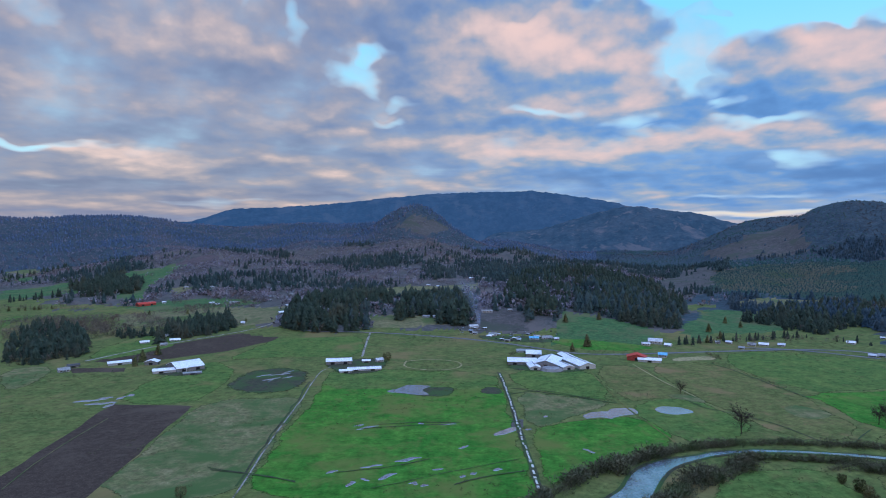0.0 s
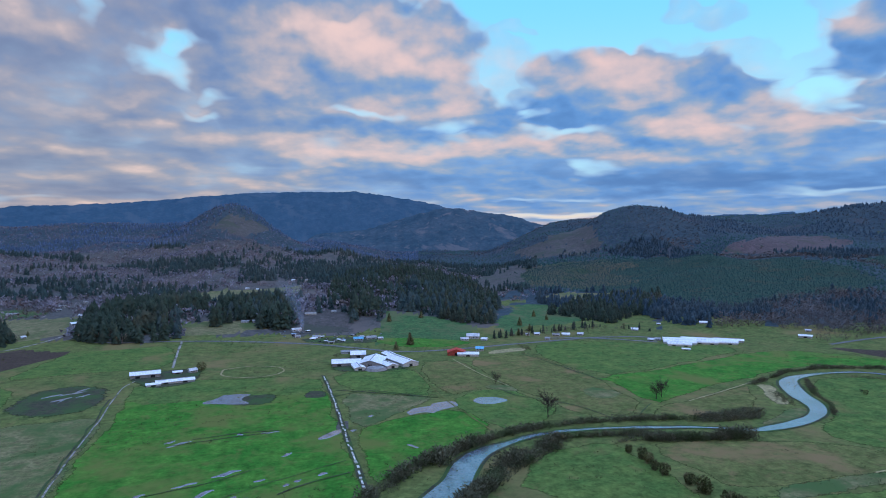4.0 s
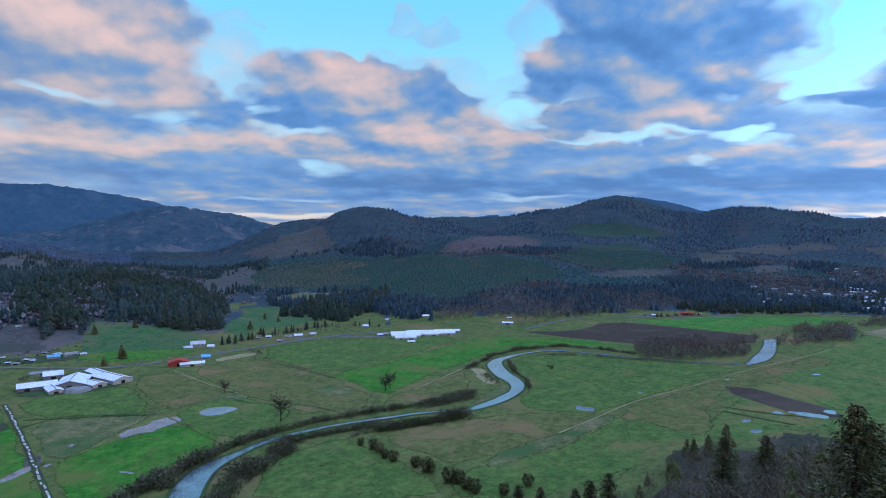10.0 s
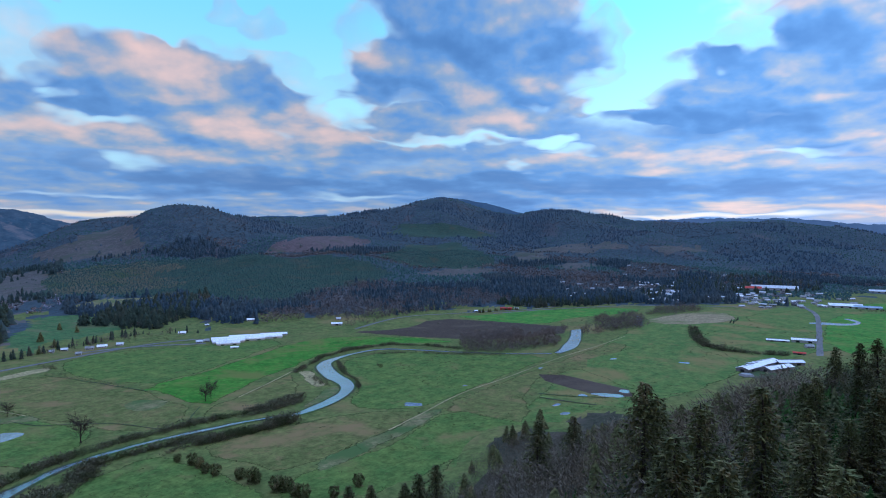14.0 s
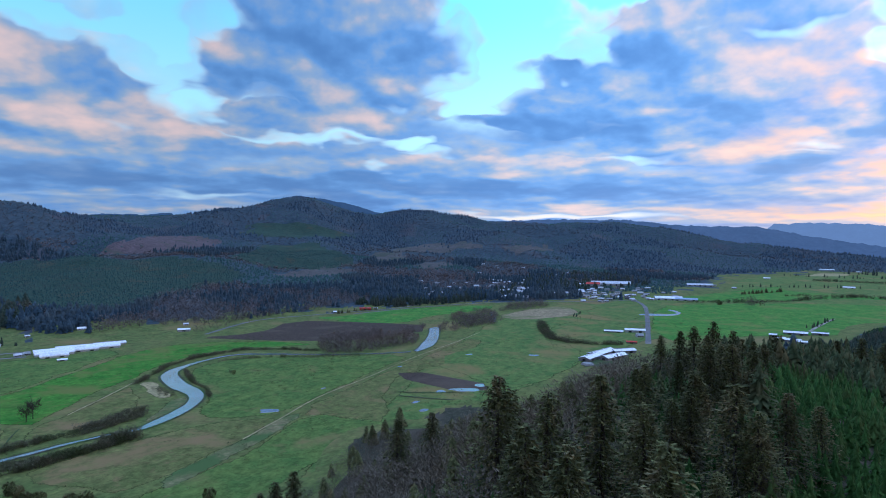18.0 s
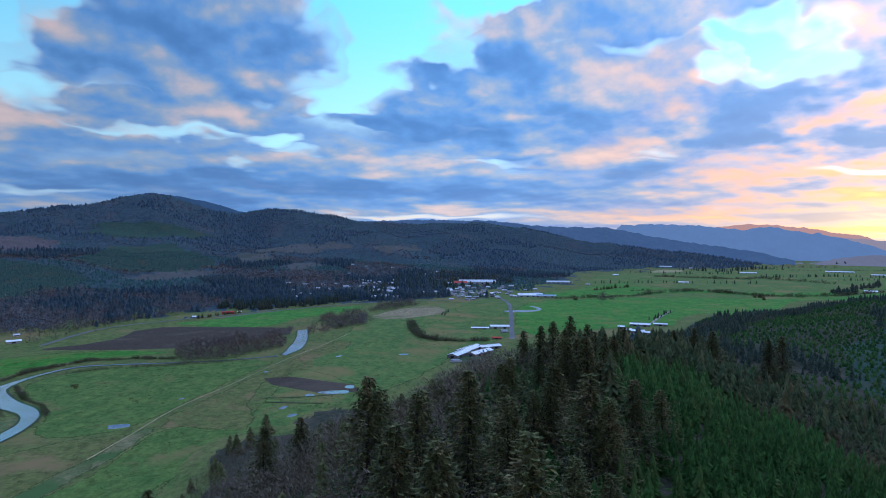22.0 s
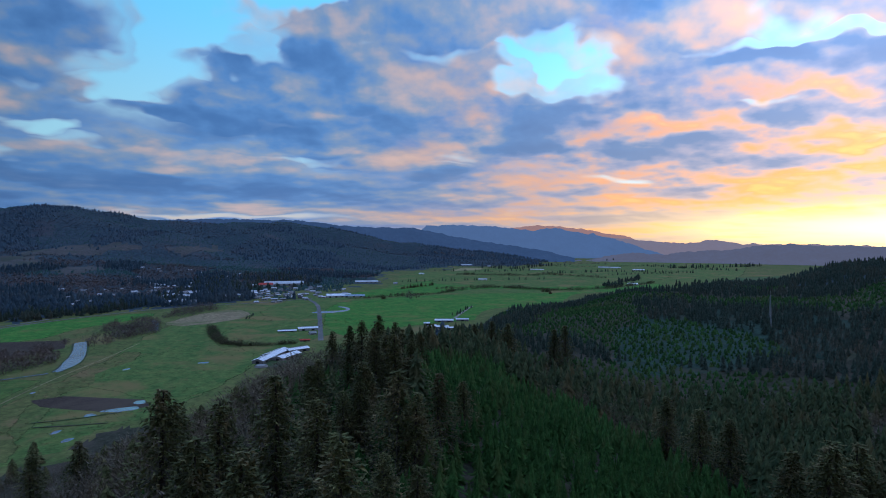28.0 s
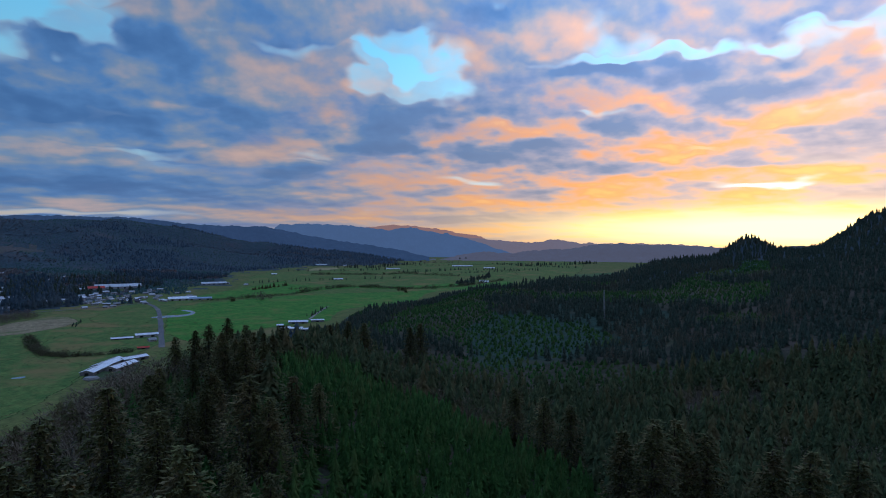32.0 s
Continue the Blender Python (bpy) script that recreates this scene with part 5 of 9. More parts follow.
def old_crown(seed, radius=0.23):
    """The crown of an old spruce, unit height: bent boughs in uneven whorls, hung with tassels of needles. Gives needles and boughs apart."""
    rng = np.random.default_rng(seed)
    nv, nt, bv, bt = [], [], [], []
    swell = rng.uniform(0.7, 1.15, 12)
    z = rng.uniform(0.05, 0.10)
    while z < 0.985:
        f = z
        n = int(rng.integers(5, 9)) if f < 0.85 else 4
        turn = rng.uniform(0, 6.28)
        for s_ in range(n):
            a = turn + 6.283 * (s_ + rng.uniform(-0.3, 0.3)) / n
            reach = (radius * (1 - f) ** 0.8 + 0.012) * swell[int(a * 2 + f * 9) % 12] * rng.uniform(0.65, 1.15)
            if rng.uniform() < 0.10 and f < 0.6:
                reach *= 0.35
            d, side = np.array([math.cos(a), math.sin(a), 0.0]), np.array([-math.sin(a), math.cos(a), 0.0])
            rise, sag, zz = rng.uniform(0.05, 0.35), rng.uniform(0.45, 0.95), z + rng.uniform(-0.008, 0.008)

            def at(u):
                return d * reach * u + np.array([0, 0, zz + reach * (rise * u - sag * u * u + 0.22 * u ** 4)])
            knots = [at(u) for u in (0.0, 0.35, 0.7, 1.0)]
            for i, (p, q) in enumerate(zip(knots, knots[1:])):
                w = 0.0034 * (1 - 0.3 * i) * (1.1 - f)
                k = len(bv)
                bv += [tuple(p + side * w), tuple(p - side * w), tuple(q - side * w * 0.6), tuple(q + side * w * 0.6), tuple((p + q) / 2 + np.array([0, 0, w * 2]))]
                bt += [(k, k + 1, k + 4), (k + 1, k + 2, k + 4), (k + 2, k + 3, k + 4), (k + 3, k, k + 4)]
            for j in range(int(4 + 28 * reach)):
                u = rng.uniform(0.22, 1.03)
                p = at(u) + side * rng.normal() * reach * 0.13 * (1.1 - 0.5 * u)
                k = rng.uniform(0.011, 0.026)
                drop = np.array([0, 0, -k * rng.uniform(0.5, 1.9)]) + d * k * rng.uniform(-0.2, 0.9) + side * k * rng.normal() * 0.5
                w = (side * rng.uniform(0.4, 1.0) + d * rng.uniform(-0.7, 0.7)) * k * 0.42
                c = len(nv)
                nv += [tuple(p + w), tuple(p - w), tuple(p + drop), tuple(p + w * 0.4 + d * k * 0.9 + np.array([0, 0, k * 0.15]))]
                nt += [(c, c + 1, c + 2), (c, c + 3, c + 1)]
        z += rng.uniform(0.012, 0.026) * (1.25 - 0.5 * f)
    return (np.array(nv), np.array(nt)), (np.array(bv), np.array(bt))


def kit(kind):
    if kind not in KIT:
        if kind == "conifer":
            KIT[kind] = [(big_mesh("crown", *shaggy(420, 0.22, 0.040, 300 + k, power=0.6), M["conifer_near"]), trunk_mesh("trunk", 0.93, 0.018, 0.003)) for k in range(3)]
        elif kind == "cedar":
            KIT[kind] = [(big_mesh("crown", *joined(twig_cloud(420, 0.42, 0.13, 0.03, 310 + k, False, 0.4), cone_tiers(7, 11, 0.36, 0.4, 320 + k)), M["conifer_near"]), trunk_mesh("trunk", 0.9, 0.025, 0.004)) for k in range(3)]
        elif kind == "bush":
            KIT[kind] = [(big_mesh("crown", *twig_cloud(420, 0.46, 0.14, 0.12, 330 + k, False), M["conifer_near"]), trunk_mesh("trunk", 0.6, 0.03, 0.01)) for k in range(2)]
        elif kind == "bare":
            KIT[kind] = [(big_mesh("crown", *joined(limbs(340 + k, 14, 8, 6), twig_cloud(260, 0.40, 0.10, 0.22, 350 + k, False, 0.07)), M["bark"]), trunk_mesh("trunk", 0.62, 0.024, 0.010, 0.02)) for k in range(3)]
        else:
            KIT[kind] = []
            for k in range(7):
                needles, boughs = old_crown(360 + k, 0.20 + 0.02 * (k % 3))
                KIT[kind].append((big_mesh("crown", *needles, M["conifer_near"]), trunk_mesh("trunk", 0.97, 0.016, 0.002, 0.01), big_mesh("bough", *boughs, M["bough"])))
    return KIT[kind]


SAID = {"conifer": ("conifer_tree", "dark green conifer standing by itself"), "cedar": ("cedar_tree", "dense dark green cedar in a meadow row"), "bush": ("round_tree", "dark round evergreen tree"),
        "bare": ("bare_tree", "leafless brown spreading tree in pasture"), "old": ("spruce_tree", "tall dark spruce with drooping boughs on the hill")}


def single(kind, x, y, high, slim=1.0):
    name, label = SAID[kind]
    tree = tagged(new(name), label, "tree", "hillside spruces" if kind == "old" else "")
    tree.location = (x, y, float(ground_z(x, y)) - 0.2)
    for data in kit(kind)[int(RNG.integers(0, len(kit(kind))))]:
        ob = new(data.name.split(".")[0], data)
        ob.parent = tree
    tree.scale = (high * slim, high * slim, high)
    tree.rotation_euler = (0, 0, float(RNG.uniform(0, 6.28)))


# ---- buildings ----
M["roof_white"] = surface("roof_white", (0.62, 0.65, 0.68), (0.74, 0.76, 0.78), 0.4, (0.46, 0.48, 0.50), 0.09, (0.55, 0.72), rough=0.55, spec=0.4, stretch=(1, 1, 1))
M["roof_pale"] = surface("roof_pale", (0.42, 0.45, 0.48), (0.54, 0.56, 0.58), 0.3, (0.32, 0.33, 0.34), 0.08, (0.52, 0.68), rough=0.55)
M["roof_grey"] = surface("roof_grey", (0.20, 0.21, 0.22), (0.30, 0.31, 0.31), 0.5, (0.16, 0.15, 0.14), 0.1, (0.52, 0.68), rough=0.8)
M["roof_dark"] = surface("roof_dark", (0.06, 0.06, 0.065), (0.10, 0.095, 0.095), 0.5, (0.13, 0.11, 0.10), 0.1, (0.55, 0.7), rough=0.85)
M["roof_red"] = surface("roof_red", (0.38, 0.045, 0.035), (0.46, 0.07, 0.05), 0.4, (0.28, 0.06, 0.05), 0.1, (0.52, 0.68), rough=0.6)
M["roof_blue"] = surface("roof_blue", (0.12, 0.36, 0.55), (0.18, 0.44, 0.62), 0.4, (0.10, 0.28, 0.42), 0.1, (0.52, 0.68), rough=0.55)
M["roof_blue_grey"] = surface("roof_blue_grey", (0.24, 0.33, 0.42), (0.32, 0.41, 0.50), 0.4, (0.2, 0.27, 0.33), 0.1, (0.52, 0.68), rough=0.55)
M["wall_white"] = surface("wall_white", (0.33, 0.33, 0.32), (0.42, 0.41, 0.40), 0.6, (0.42, 0.41, 0.38), 0.15, (0.52, 0.7), rough=0.8)
M["wall_grey"] = surface("wall_grey", (0.15, 0.15, 0.15), (0.24, 0.23, 0.22), 0.6, (0.16, 0.15, 0.14), 0.15, (0.52, 0.7), rough=0.85)
M["wall_red"] = surface("wall_red", (0.28, 0.05, 0.04), (0.36, 0.075, 0.055), 0.6, (0.20, 0.06, 0.05), 0.15, (0.52, 0.7), rough=0.85)
M["opening"] = surface("opening", (0.015, 0.016, 0.018), (0.03, 0.03, 0.032), 1.0, rough=0.3)
M["steel"] = surface("steel", (0.30, 0.31, 0.33), (0.42, 0.43, 0.45), 1.0, rough=0.4, metal=0.6)
M["tyre"] = surface("tyre", (0.015, 0.015, 0.015), (0.03, 0.03, 0.03), 2.0)


def box(x0, x1, y0, y1, z0, z1):
    v = [(x, y, z) for z in (z0, z1) for x, y in ((x0, y0), (x1, y0), (x1, y1), (x0, y1))]
    return v, [(3, 2, 1, 0), (4, 5, 6, 7), (0, 1, 5, 4), (1, 2, 6, 5), (2, 3, 7, 6), (3, 0, 4, 7)]


def block(name, parent, dims, mat, label=""):
    v, f = box(*dims)
    return mesh_of(name, v, f, M[mat], parent, label)


def building(kind, label, x, y, turn, length, width, eave, roof, wall):
    SITES.append((x, y, max(length, width) * 0.5 + 3))
    away = math.hypot(x, y)
    if away > 850:  # front yards and gardens on the valley side stay open
        SITES.extend((x - d * x / away, y - d * y / away, max(length, width) * 0.38 + 5) for d in ((20, 40, 60) if away < 1250 else (14,)))
    eave *= 0.78
    if kind == "house":
        length, width, eave = length * 0.82, width * 0.85, eave * 0.9
        roof = {"roof_white": ("roof_white", "roof_pale", "roof_pale", "roof_grey")[int(abs(x * 3 + y * 7)) % 4]}.get(roof, roof)
    thing = tagged(new(kind), label, "tank" if kind == "silage_tank" else "building")
    thing.location, thing.rotation_euler = (x, y, float(ground_z(x, y)) - 0.3), (0, 0, radians(turn))
    if kind == "silage_tank":
        me = trunk_mesh("tank_wall", eave, length / 2, length / 2, 0, 24, 1)
        me.materials[0] = M[wall]
        new("tank_wall", me).parent = thing
        ring = [(length / 2 * 0.96 * math.cos(6.283 * s / 24), length / 2 * 0.96 * math.sin(6.283 * s / 24), eave - 0.3) for s in range(24)]
        mesh_of("tank_cover", ring, [tuple(range(24))], M[roof], thing)
        return
    l, w = length / 2, width / 2
    rise = w * (0.30 if kind in ("barn", "factory", "shed") else 0.55 if kind == "house" else 0.45)
    # walls with gables
    v = [(-l, -w, 0), (l, -w, 0), (l, w, 0), (-l, w, 0), (-l, -w, eave), (l, -w, eave), (l, w, eave), (-l, w, eave), (-l, 0, eave + rise), (l, 0, eave + rise)]
    mesh_of("wall", v, [(0, 1, 5, 4), (2, 3, 7, 6), (1, 2, 6, 9, 5), (3, 0, 4, 8, 7)], M[wall], thing)
    # two roof slopes with thickness and overhang
    o, th = 0.6, 0.22
    for sg in (-1, 1):
        if kind == "greenhouse":
            arc = [(w * math.cos(a), eave + rise * math.sin(a)) for a in [math.pi / 2 * s / 5 for s in range(6)]]
        else:
            arc = [(w + o, eave - rise * o / w), (0, eave + rise)]
        v, n = [], len(arc)
        for q, dz in ((-l - o, th), (l + o, th), (-l - o, 0.0), (l + o, 0.0)):
            v += [(q, sg * a, z + dz) for a, z in arc]
        f = []
        for i in range(n - 1):
            f += [(i, n + i, n + i + 1, i + 1), (2 * n + i, 2 * n + i + 1, 3 * n + i + 1, 3 * n + i), (i, i + 1, 2 * n + i + 1, 2 * n + i), (n + i, 3 * n + i, 3 * n + i + 1, n + i + 1)]
        f.append((0, 2 * n, 3 * n, n))
        mesh_of("roof", v, f, M[roof], thing)
    if kind == "house":
        block("chimney", thing, (l * 0.3, l * 0.3 + 0.8, 0.4, 1.2, eave, eave + rise + 0.9), "wall_grey")
        for sg in (-1, 1):
            for fx in (-0.6, 0.1, 0.62):
                block("window", thing, (l * fx - 0.7, l * fx + 0.7, sg * w - 0.06, sg * w + 0.06, eave * 0.4, eave * 0.8), "opening")
        block("door", thing, (-l * 0.25 - 0.5, -l * 0.25 + 0.5, -w - 0.07, -w + 0.07, 0.3, 2.4), "wall_grey")
    else:
        n = max(1, int(length // 14))
        for i in range(n):
            c = -l + (i + 0.5) * length / n
            block("door", thing, (c - 2.2, c + 2.2, -w - 0.07, -w + 0.07, 0.3, eave * 0.72), "opening")
        block("door", thing, (-l - 0.07, -l + 0.07, -2, 2, 0.3, eave * 0.8), "opening")
        if kind in ("barn", "factory") and length > 20:
            block("ridge_vent", thing, (-l * 0.9, l * 0.9, -0.4, 0.4, eave + rise, eave + rise + 0.55), "roof_grey")


def car(x, y, turn, paint):
    thing = tagged(new("car"), ("white car parked in a gravel yard", "dark car parked in a gravel yard", "grey car parked in a gravel yard", "blue car parked in a gravel yard")[paint], "car", "cars in the yard")
    thing.location, thing.rotation_euler = (x, y, float(ground_z(x, y)) + 0.1), (0, 0, radians(turn))
    mat = ("wall_white", "roof_dark", "roof_grey", "roof_blue_grey")[paint]
    v = [(-2.2, 0.35), (2.2, 0.35), (2.2, 0.85), (1.2, 0.95), (-2.1, 1.0)]
    mesh_of("body", [(a, s * 0.9, z) for s in (-1, 1) for a, z in v], [(4, 3, 2, 1, 0), (5, 6, 7, 8, 9)] + [(i, (i + 1) % 5, 5 + (i + 1) % 5, 5 + i) for i in range(5)], M[mat], thing)
    v = [(-1.9, 0.98), (1.1, 0.95), (0.5, 1.5), (-1.5, 1.5)]
    mesh_of("cabin", [(a, s * (0.85 if z < 1.2 else 0.7), z) for s in (-1, 1) for a, z in v], [(3, 2, 1, 0), (4, 5, 6, 7)] + [(i, (i + 1) % 4, 4 + (i + 1) % 4, 4 + i) for i in range(4)], M["opening"], thing)
    for a in (-1.35, 1.35):
        for s in (-0.82, 0.82):
            ring = [(a + 0.34 * math.cos(6.283 * k / 10), s + d, 0.34 + 0.34 * math.sin(6.283 * k / 10)) for d in (-0.1, 0.1) for k in range(10)]
            mesh_of("wheel", ring, [tuple(range(9, -1, -1)), tuple(range(10, 20))] + [(k, (k + 1) % 10, 10 + (k + 1) % 10, 10 + k) for k in range(10)], M["tyre"], thing)


# ---- the valley: fields, water, roads, groves, farms ----
building("barn", "white-roofed dairy barn beside green paddocks", 92, 713, -7, 33, 20, 5, "roof_white", "wall_grey")
building("barn", "white-roofed dairy barn beside green paddocks", 112, 757, -8, 18, 20, 5.5, "roof_white", "wall_grey")
building("barn", "white-roofed dairy barn beside green paddocks", 122, 707, 70, 40, 26, 6, "roof_white", "wall_grey")
building("barn", "white-roofed dairy barn beside green paddocks", 102, 689, 92, 24, 12, 4, "roof_white", "wall_white")
building("barn", "white-roofed dairy barn beside green paddocks", 149, 736, 101, 30, 13, 6, "roof_white", "wall_grey")
building("barn", "white-roofed dairy barn beside green paddocks", 155, 704, 106, 46, 20, 5.5, "roof_white", "wall_white")
building("barn", "white-roofed dairy barn beside green paddocks", 136, 689, 107, 24, 14, 4.5, "roof_white", "wall_white")
building("barn", "long pale shed behind the dairy", 105, 782, -3, 22, 9, 3.2, "roof_grey", "wall_white")
building("silage_tank", "round grey concrete tank", 120, 678, -10, 20, 20, 4, "roof_grey", "wall_grey")
building("barn", "white metal farm barn in pasture", -288, 685, 43, 30, 32, 5.5, "roof_white", "wall_grey")
building("barn", "white metal farm barn in pasture", -298, 668, 24, 34, 11, 4, "roof_white", "wall_white")
building("shed", "small white shed in a farmyard", -335, 706, 95, 10, 14, 5, "roof_white", "wall_grey")
building("shed", "long white shed beside plowed ground", -373, 706, 33, 24, 9, 4, "roof_white", "wall_white")
building("shed", "low grey feed bunker beside barns", -269, 657, 22, 18, 6, 2.5, "roof_grey", "wall_grey")
building("house", "pale farmhouse beside plowed ground", -414, 668, 42, 13, 10, 3.5, "roof_grey", "wall_white")
building("shed", "dark-roofed farm shed beside plowed ground", -417, 691, 31, 12, 8, 3.5, "roof_dark", "wall_grey")
building("barn", "white-roofed barn with grey walls", -121, 713, 10, 29, 15, 5, "roof_white", "wall_grey")
building("barn", "long low white barn", -87, 677, 11, 36, 10, 3, "roof_white", "wall_white")
building("shed", "small white shed in a farmyard", -106, 666, 13, 13, 7, 3, "roof_white", "wall_white")
building("shed", "small white shed in a farmyard", -90, 719, 7, 9, 7, 3, "roof_white", "wall_grey")
building("house", "white farmhouse beside a dark tree", -75, 722, 26, 10, 8, 4, "roof_white", "wall_white")
building("barn", "red-roofed barn beside the road", 232, 733, 72, 14, 22, 6, "roof_red", "wall_red")
building("barn", "long white barn beside the red barn", 244, 723, -19, 26, 12, 4, "roof_white", "wall_white")
building("house", "house with a bright blue roof", 269, 750, -20, 12, 10, 5, "roof_blue", "wall_white")
building("house", "large white house with outbuildings", 292, 843, -19, 22, 14, 6, "roof_white", "wall_white")
building("house", "white house beside the road", 275, 831, -8, 13, 8, 3.5, "roof_white", "wall_white")
building("house", "white house beside the road", 302, 822, -40, 10, 8, 3.5, "roof_white", "wall_white")
building("house", "small pale house near the road", 48, 963, 17, 17, 9, 4, "roof_white", "wall_white")
building("house", "small pale house near the road", 76, 1053, -7, 22, 8, 4, "roof_white", "wall_white")
building("house", "small pale house near the road", 115, 1055, 3, 9, 7, 4, "roof_grey", "wall_white")
building("house", "small pale house near the road", 130, 875, -6, 16, 9, 4, "roof_blue", "wall_white")
building("house", "small pale house near the road", 149, 880, 9, 18, 9, 4, "roof_white", "wall_white")
building("house", "small pale house near the road", 48, 918, -9, 8, 6, 4, "roof_grey", "wall_white")
building("house", "small pale house near the road", 74, 908, -11, 14, 8, 4, "roof_grey", "wall_white")
building("house", "small pale house near the road", 161, 870, -3, 8, 6, 4, "roof_white", "wall_white")
building("house", "small pale house near the road", 73, 1583, -23, 11, 7, 4, "roof_white", "wall_white")
building("house", "small pale house near the road", 107, 1571, -9, 14, 7, 4, "roof_grey", "wall_white")
building("shed", "small shed in a cluttered gravel yard", 130, 883, 44, 8, 4, 3, "roof_pale", "wall_white")
building("shed", "small shed in a cluttered gravel yard", 81, 912, 25, 8, 3, 2.4, "roof_pale", "wall_white")
building("shed", "small shed in a cluttered gravel yard", 43, 938, -25, 6, 4, 3, "roof_blue_grey", "wall_white")
building("shed", "small shed in a cluttered gravel yard", 137, 897, 17, 8, 3, 3, "roof_pale", "wall_white")
building("shed", "small shed in a cluttered gravel yard", 104, 880, -52, 8, 4, 2.4, "roof_pale", "wall_white")
building("shed", "small shed in a cluttered gravel yard", 108, 870, 44, 5, 4, 3, "roof_blue_grey", "wall_white")
building("shed", "small shed in a cluttered gravel yard", 90, 860, -10, 8, 4, 3, "roof_grey", "wall_white")
building("shed", "small shed in a cluttered gravel yard", 72, 909, 52, 8, 3, 3, "roof_blue_grey", "wall_grey")
building("shed", "small shed in a cluttered gravel yard", 108, 867, -37, 4, 4, 2.4, "roof_pale", "wall_white")
building("shed", "small shed in a cluttered gravel yard", 143, 890, -64, 6, 3, 2.4, "roof_pale", "wall_white")
building("shed", "small shed in a cluttered gravel yard", 68, 898, -31, 8, 3, 2.4, "roof_white", "wall_white")
building("shed", "small shed in a cluttered gravel yard", 84, 873, -9, 5, 3, 2.4, "roof_pale", "wall_white")
building("shed", "small shed in a cluttered gravel yard", 51, 955, -37, 5, 3, 2.4, "roof_pale", "wall_grey")
building("shed", "small shed in a cluttered gravel yard", 70, 902, 20, 8, 3, 3, "roof_white", "wall_grey")
building("shed", "small shed in a cluttered gravel yard", 65, 953, 41, 6, 3, 3, "roof_white", "wall_white")
building("shed", "small shed in a cluttered gravel yard", 127, 913, -60, 8, 4, 2.4, "roof_grey", "wall_grey")
building("house", "pale house in the hamlet among trees", -374, 1349, 28, 15, 8, 4, "roof_grey", "wall_white")
building("house", "pale house in the hamlet among trees", -365, 1296, 17, 10, 8, 4, "roof_grey", "wall_white")
building("house", "pale house in the hamlet among trees", -281, 1073, 40, 16, 8, 4, "roof_white", "wall_white")
building("house", "pale house in the hamlet among trees", -296, 1167, -5, 9, 8, 4, "roof_white", "wall_white")
building("house", "pale house in the hamlet among trees", -313, 1287, -6, 10, 8, 4, "roof_grey", "wall_white")
building("house", "pale house in the hamlet among trees", -316, 1367, 15, 11, 8, 4, "roof_white", "wall_white")
building("house", "pale house in the hamlet among trees", -298, 1371, 11, 10, 8, 4, "roof_grey", "wall_white")
building("house", "pale house in the hamlet among trees", -260, 1156, 5, 12, 8, 4, "roof_white", "wall_white")
building("house", "pale house in the hamlet among trees", -213, 1064, 7, 11, 8, 4, "roof_white", "wall_white")
building("house", "pale house in the hamlet among trees", -187, 1058, -5, 11, 8, 4, "roof_white", "wall_white")
building("house", "pale house in the hamlet among trees", -199, 1051, -19, 9, 8, 4, "roof_grey", "wall_white")
building("house", "pale house in the hamlet among trees", -547, 1454, 32, 11, 8, 4, "roof_grey", "wall_white")
building("house", "pale house in the hamlet among trees", -613, 1466, 46, 11, 8, 4, "roof_grey", "wall_white")
building("house", "pale house in the hamlet among trees", -346, 1399, 31, 10, 8, 4, "roof_white", "wall_white")
building("house", "pale house in the hamlet among trees", -405, 1402, 35, 9, 8, 4, "roof_white", "wall_white")
building("barn", "large red-roofed barn in far meadow", -609, 1258, 46, 34, 18, 6, "roof_red", "wall_red")
building("house", "white house beside the road", -582, 1281, 24, 9, 7, 4, "roof_white", "wall_white")
building("house", "small white house among trees", -472, 1254, 21, 12, 7, 3.5, "roof_white", "wall_white")
building("house", "small white house among trees", -455, 1238, 38, 8, 7, 3.5, "roof_white", "wall_white")
building("house", "small white house among trees", -430, 1265, 26, 22, 7, 3.5, "roof_grey", "wall_white")
building("house", "small white house among trees", -333, 1020, 25, 7, 7, 3.5, "roof_white", "wall_white")
building("house", "small white house among trees", -410, 842, 32, 14, 7, 3.5, "roof_white", "wall_white")
building("house", "small white house among trees", -376, 825, 27, 10, 7, 3.5, "roof_white", "wall_white")
building("house", "small white house among trees", -376, 860, 25, 16, 7, 3.5, "roof_white", "wall_white")
building("house", "small white house among trees", -401, 898, 36, 12, 7, 3.5, "roof_white", "wall_white")
building("house", "small white house among trees", -28, 1035, -15, 14, 7, 3.5, "roof_grey", "wall_white")
building("house", "small white house among trees", -13, 1035, 8, 9, 7, 3.5, "roof_white", "wall_white")
building("house", "small white house among trees", -36, 1523, -7, 10, 7, 3.5, "roof_white", "wall_white")
building("house", "small white house among trees", -12, 1502, 11, 8, 7, 3.5, "roof_white", "wall_white")
building("house", "pale house beside the road", 394, 844, -37, 9, 7, 3.5, "roof_white", "wall_white")
building("house", "pale house beside the road", 391, 802, -33, 8, 6, 3.5, "roof_white", "wall_white")
building("house", "pale house beside the road", 417, 827, -30, 12, 8, 3.5, "roof_grey", "wall_white")
building("house", "pale house beside the road", 433, 827, -27, 14, 8, 3.5, "roof_white", "wall_white")
building("house", "pale house beside the road", 455, 823, -36, 10, 8, 3.5, "roof_white", "wall_white")
building("house", "pale house beside the road", 560, 840, -46, 12, 8, 3.5, "roof_white", "wall_white")
building("house", "pale house beside the road", 527, 751, -39, 10, 7, 3.5, "roof_white", "wall_white")
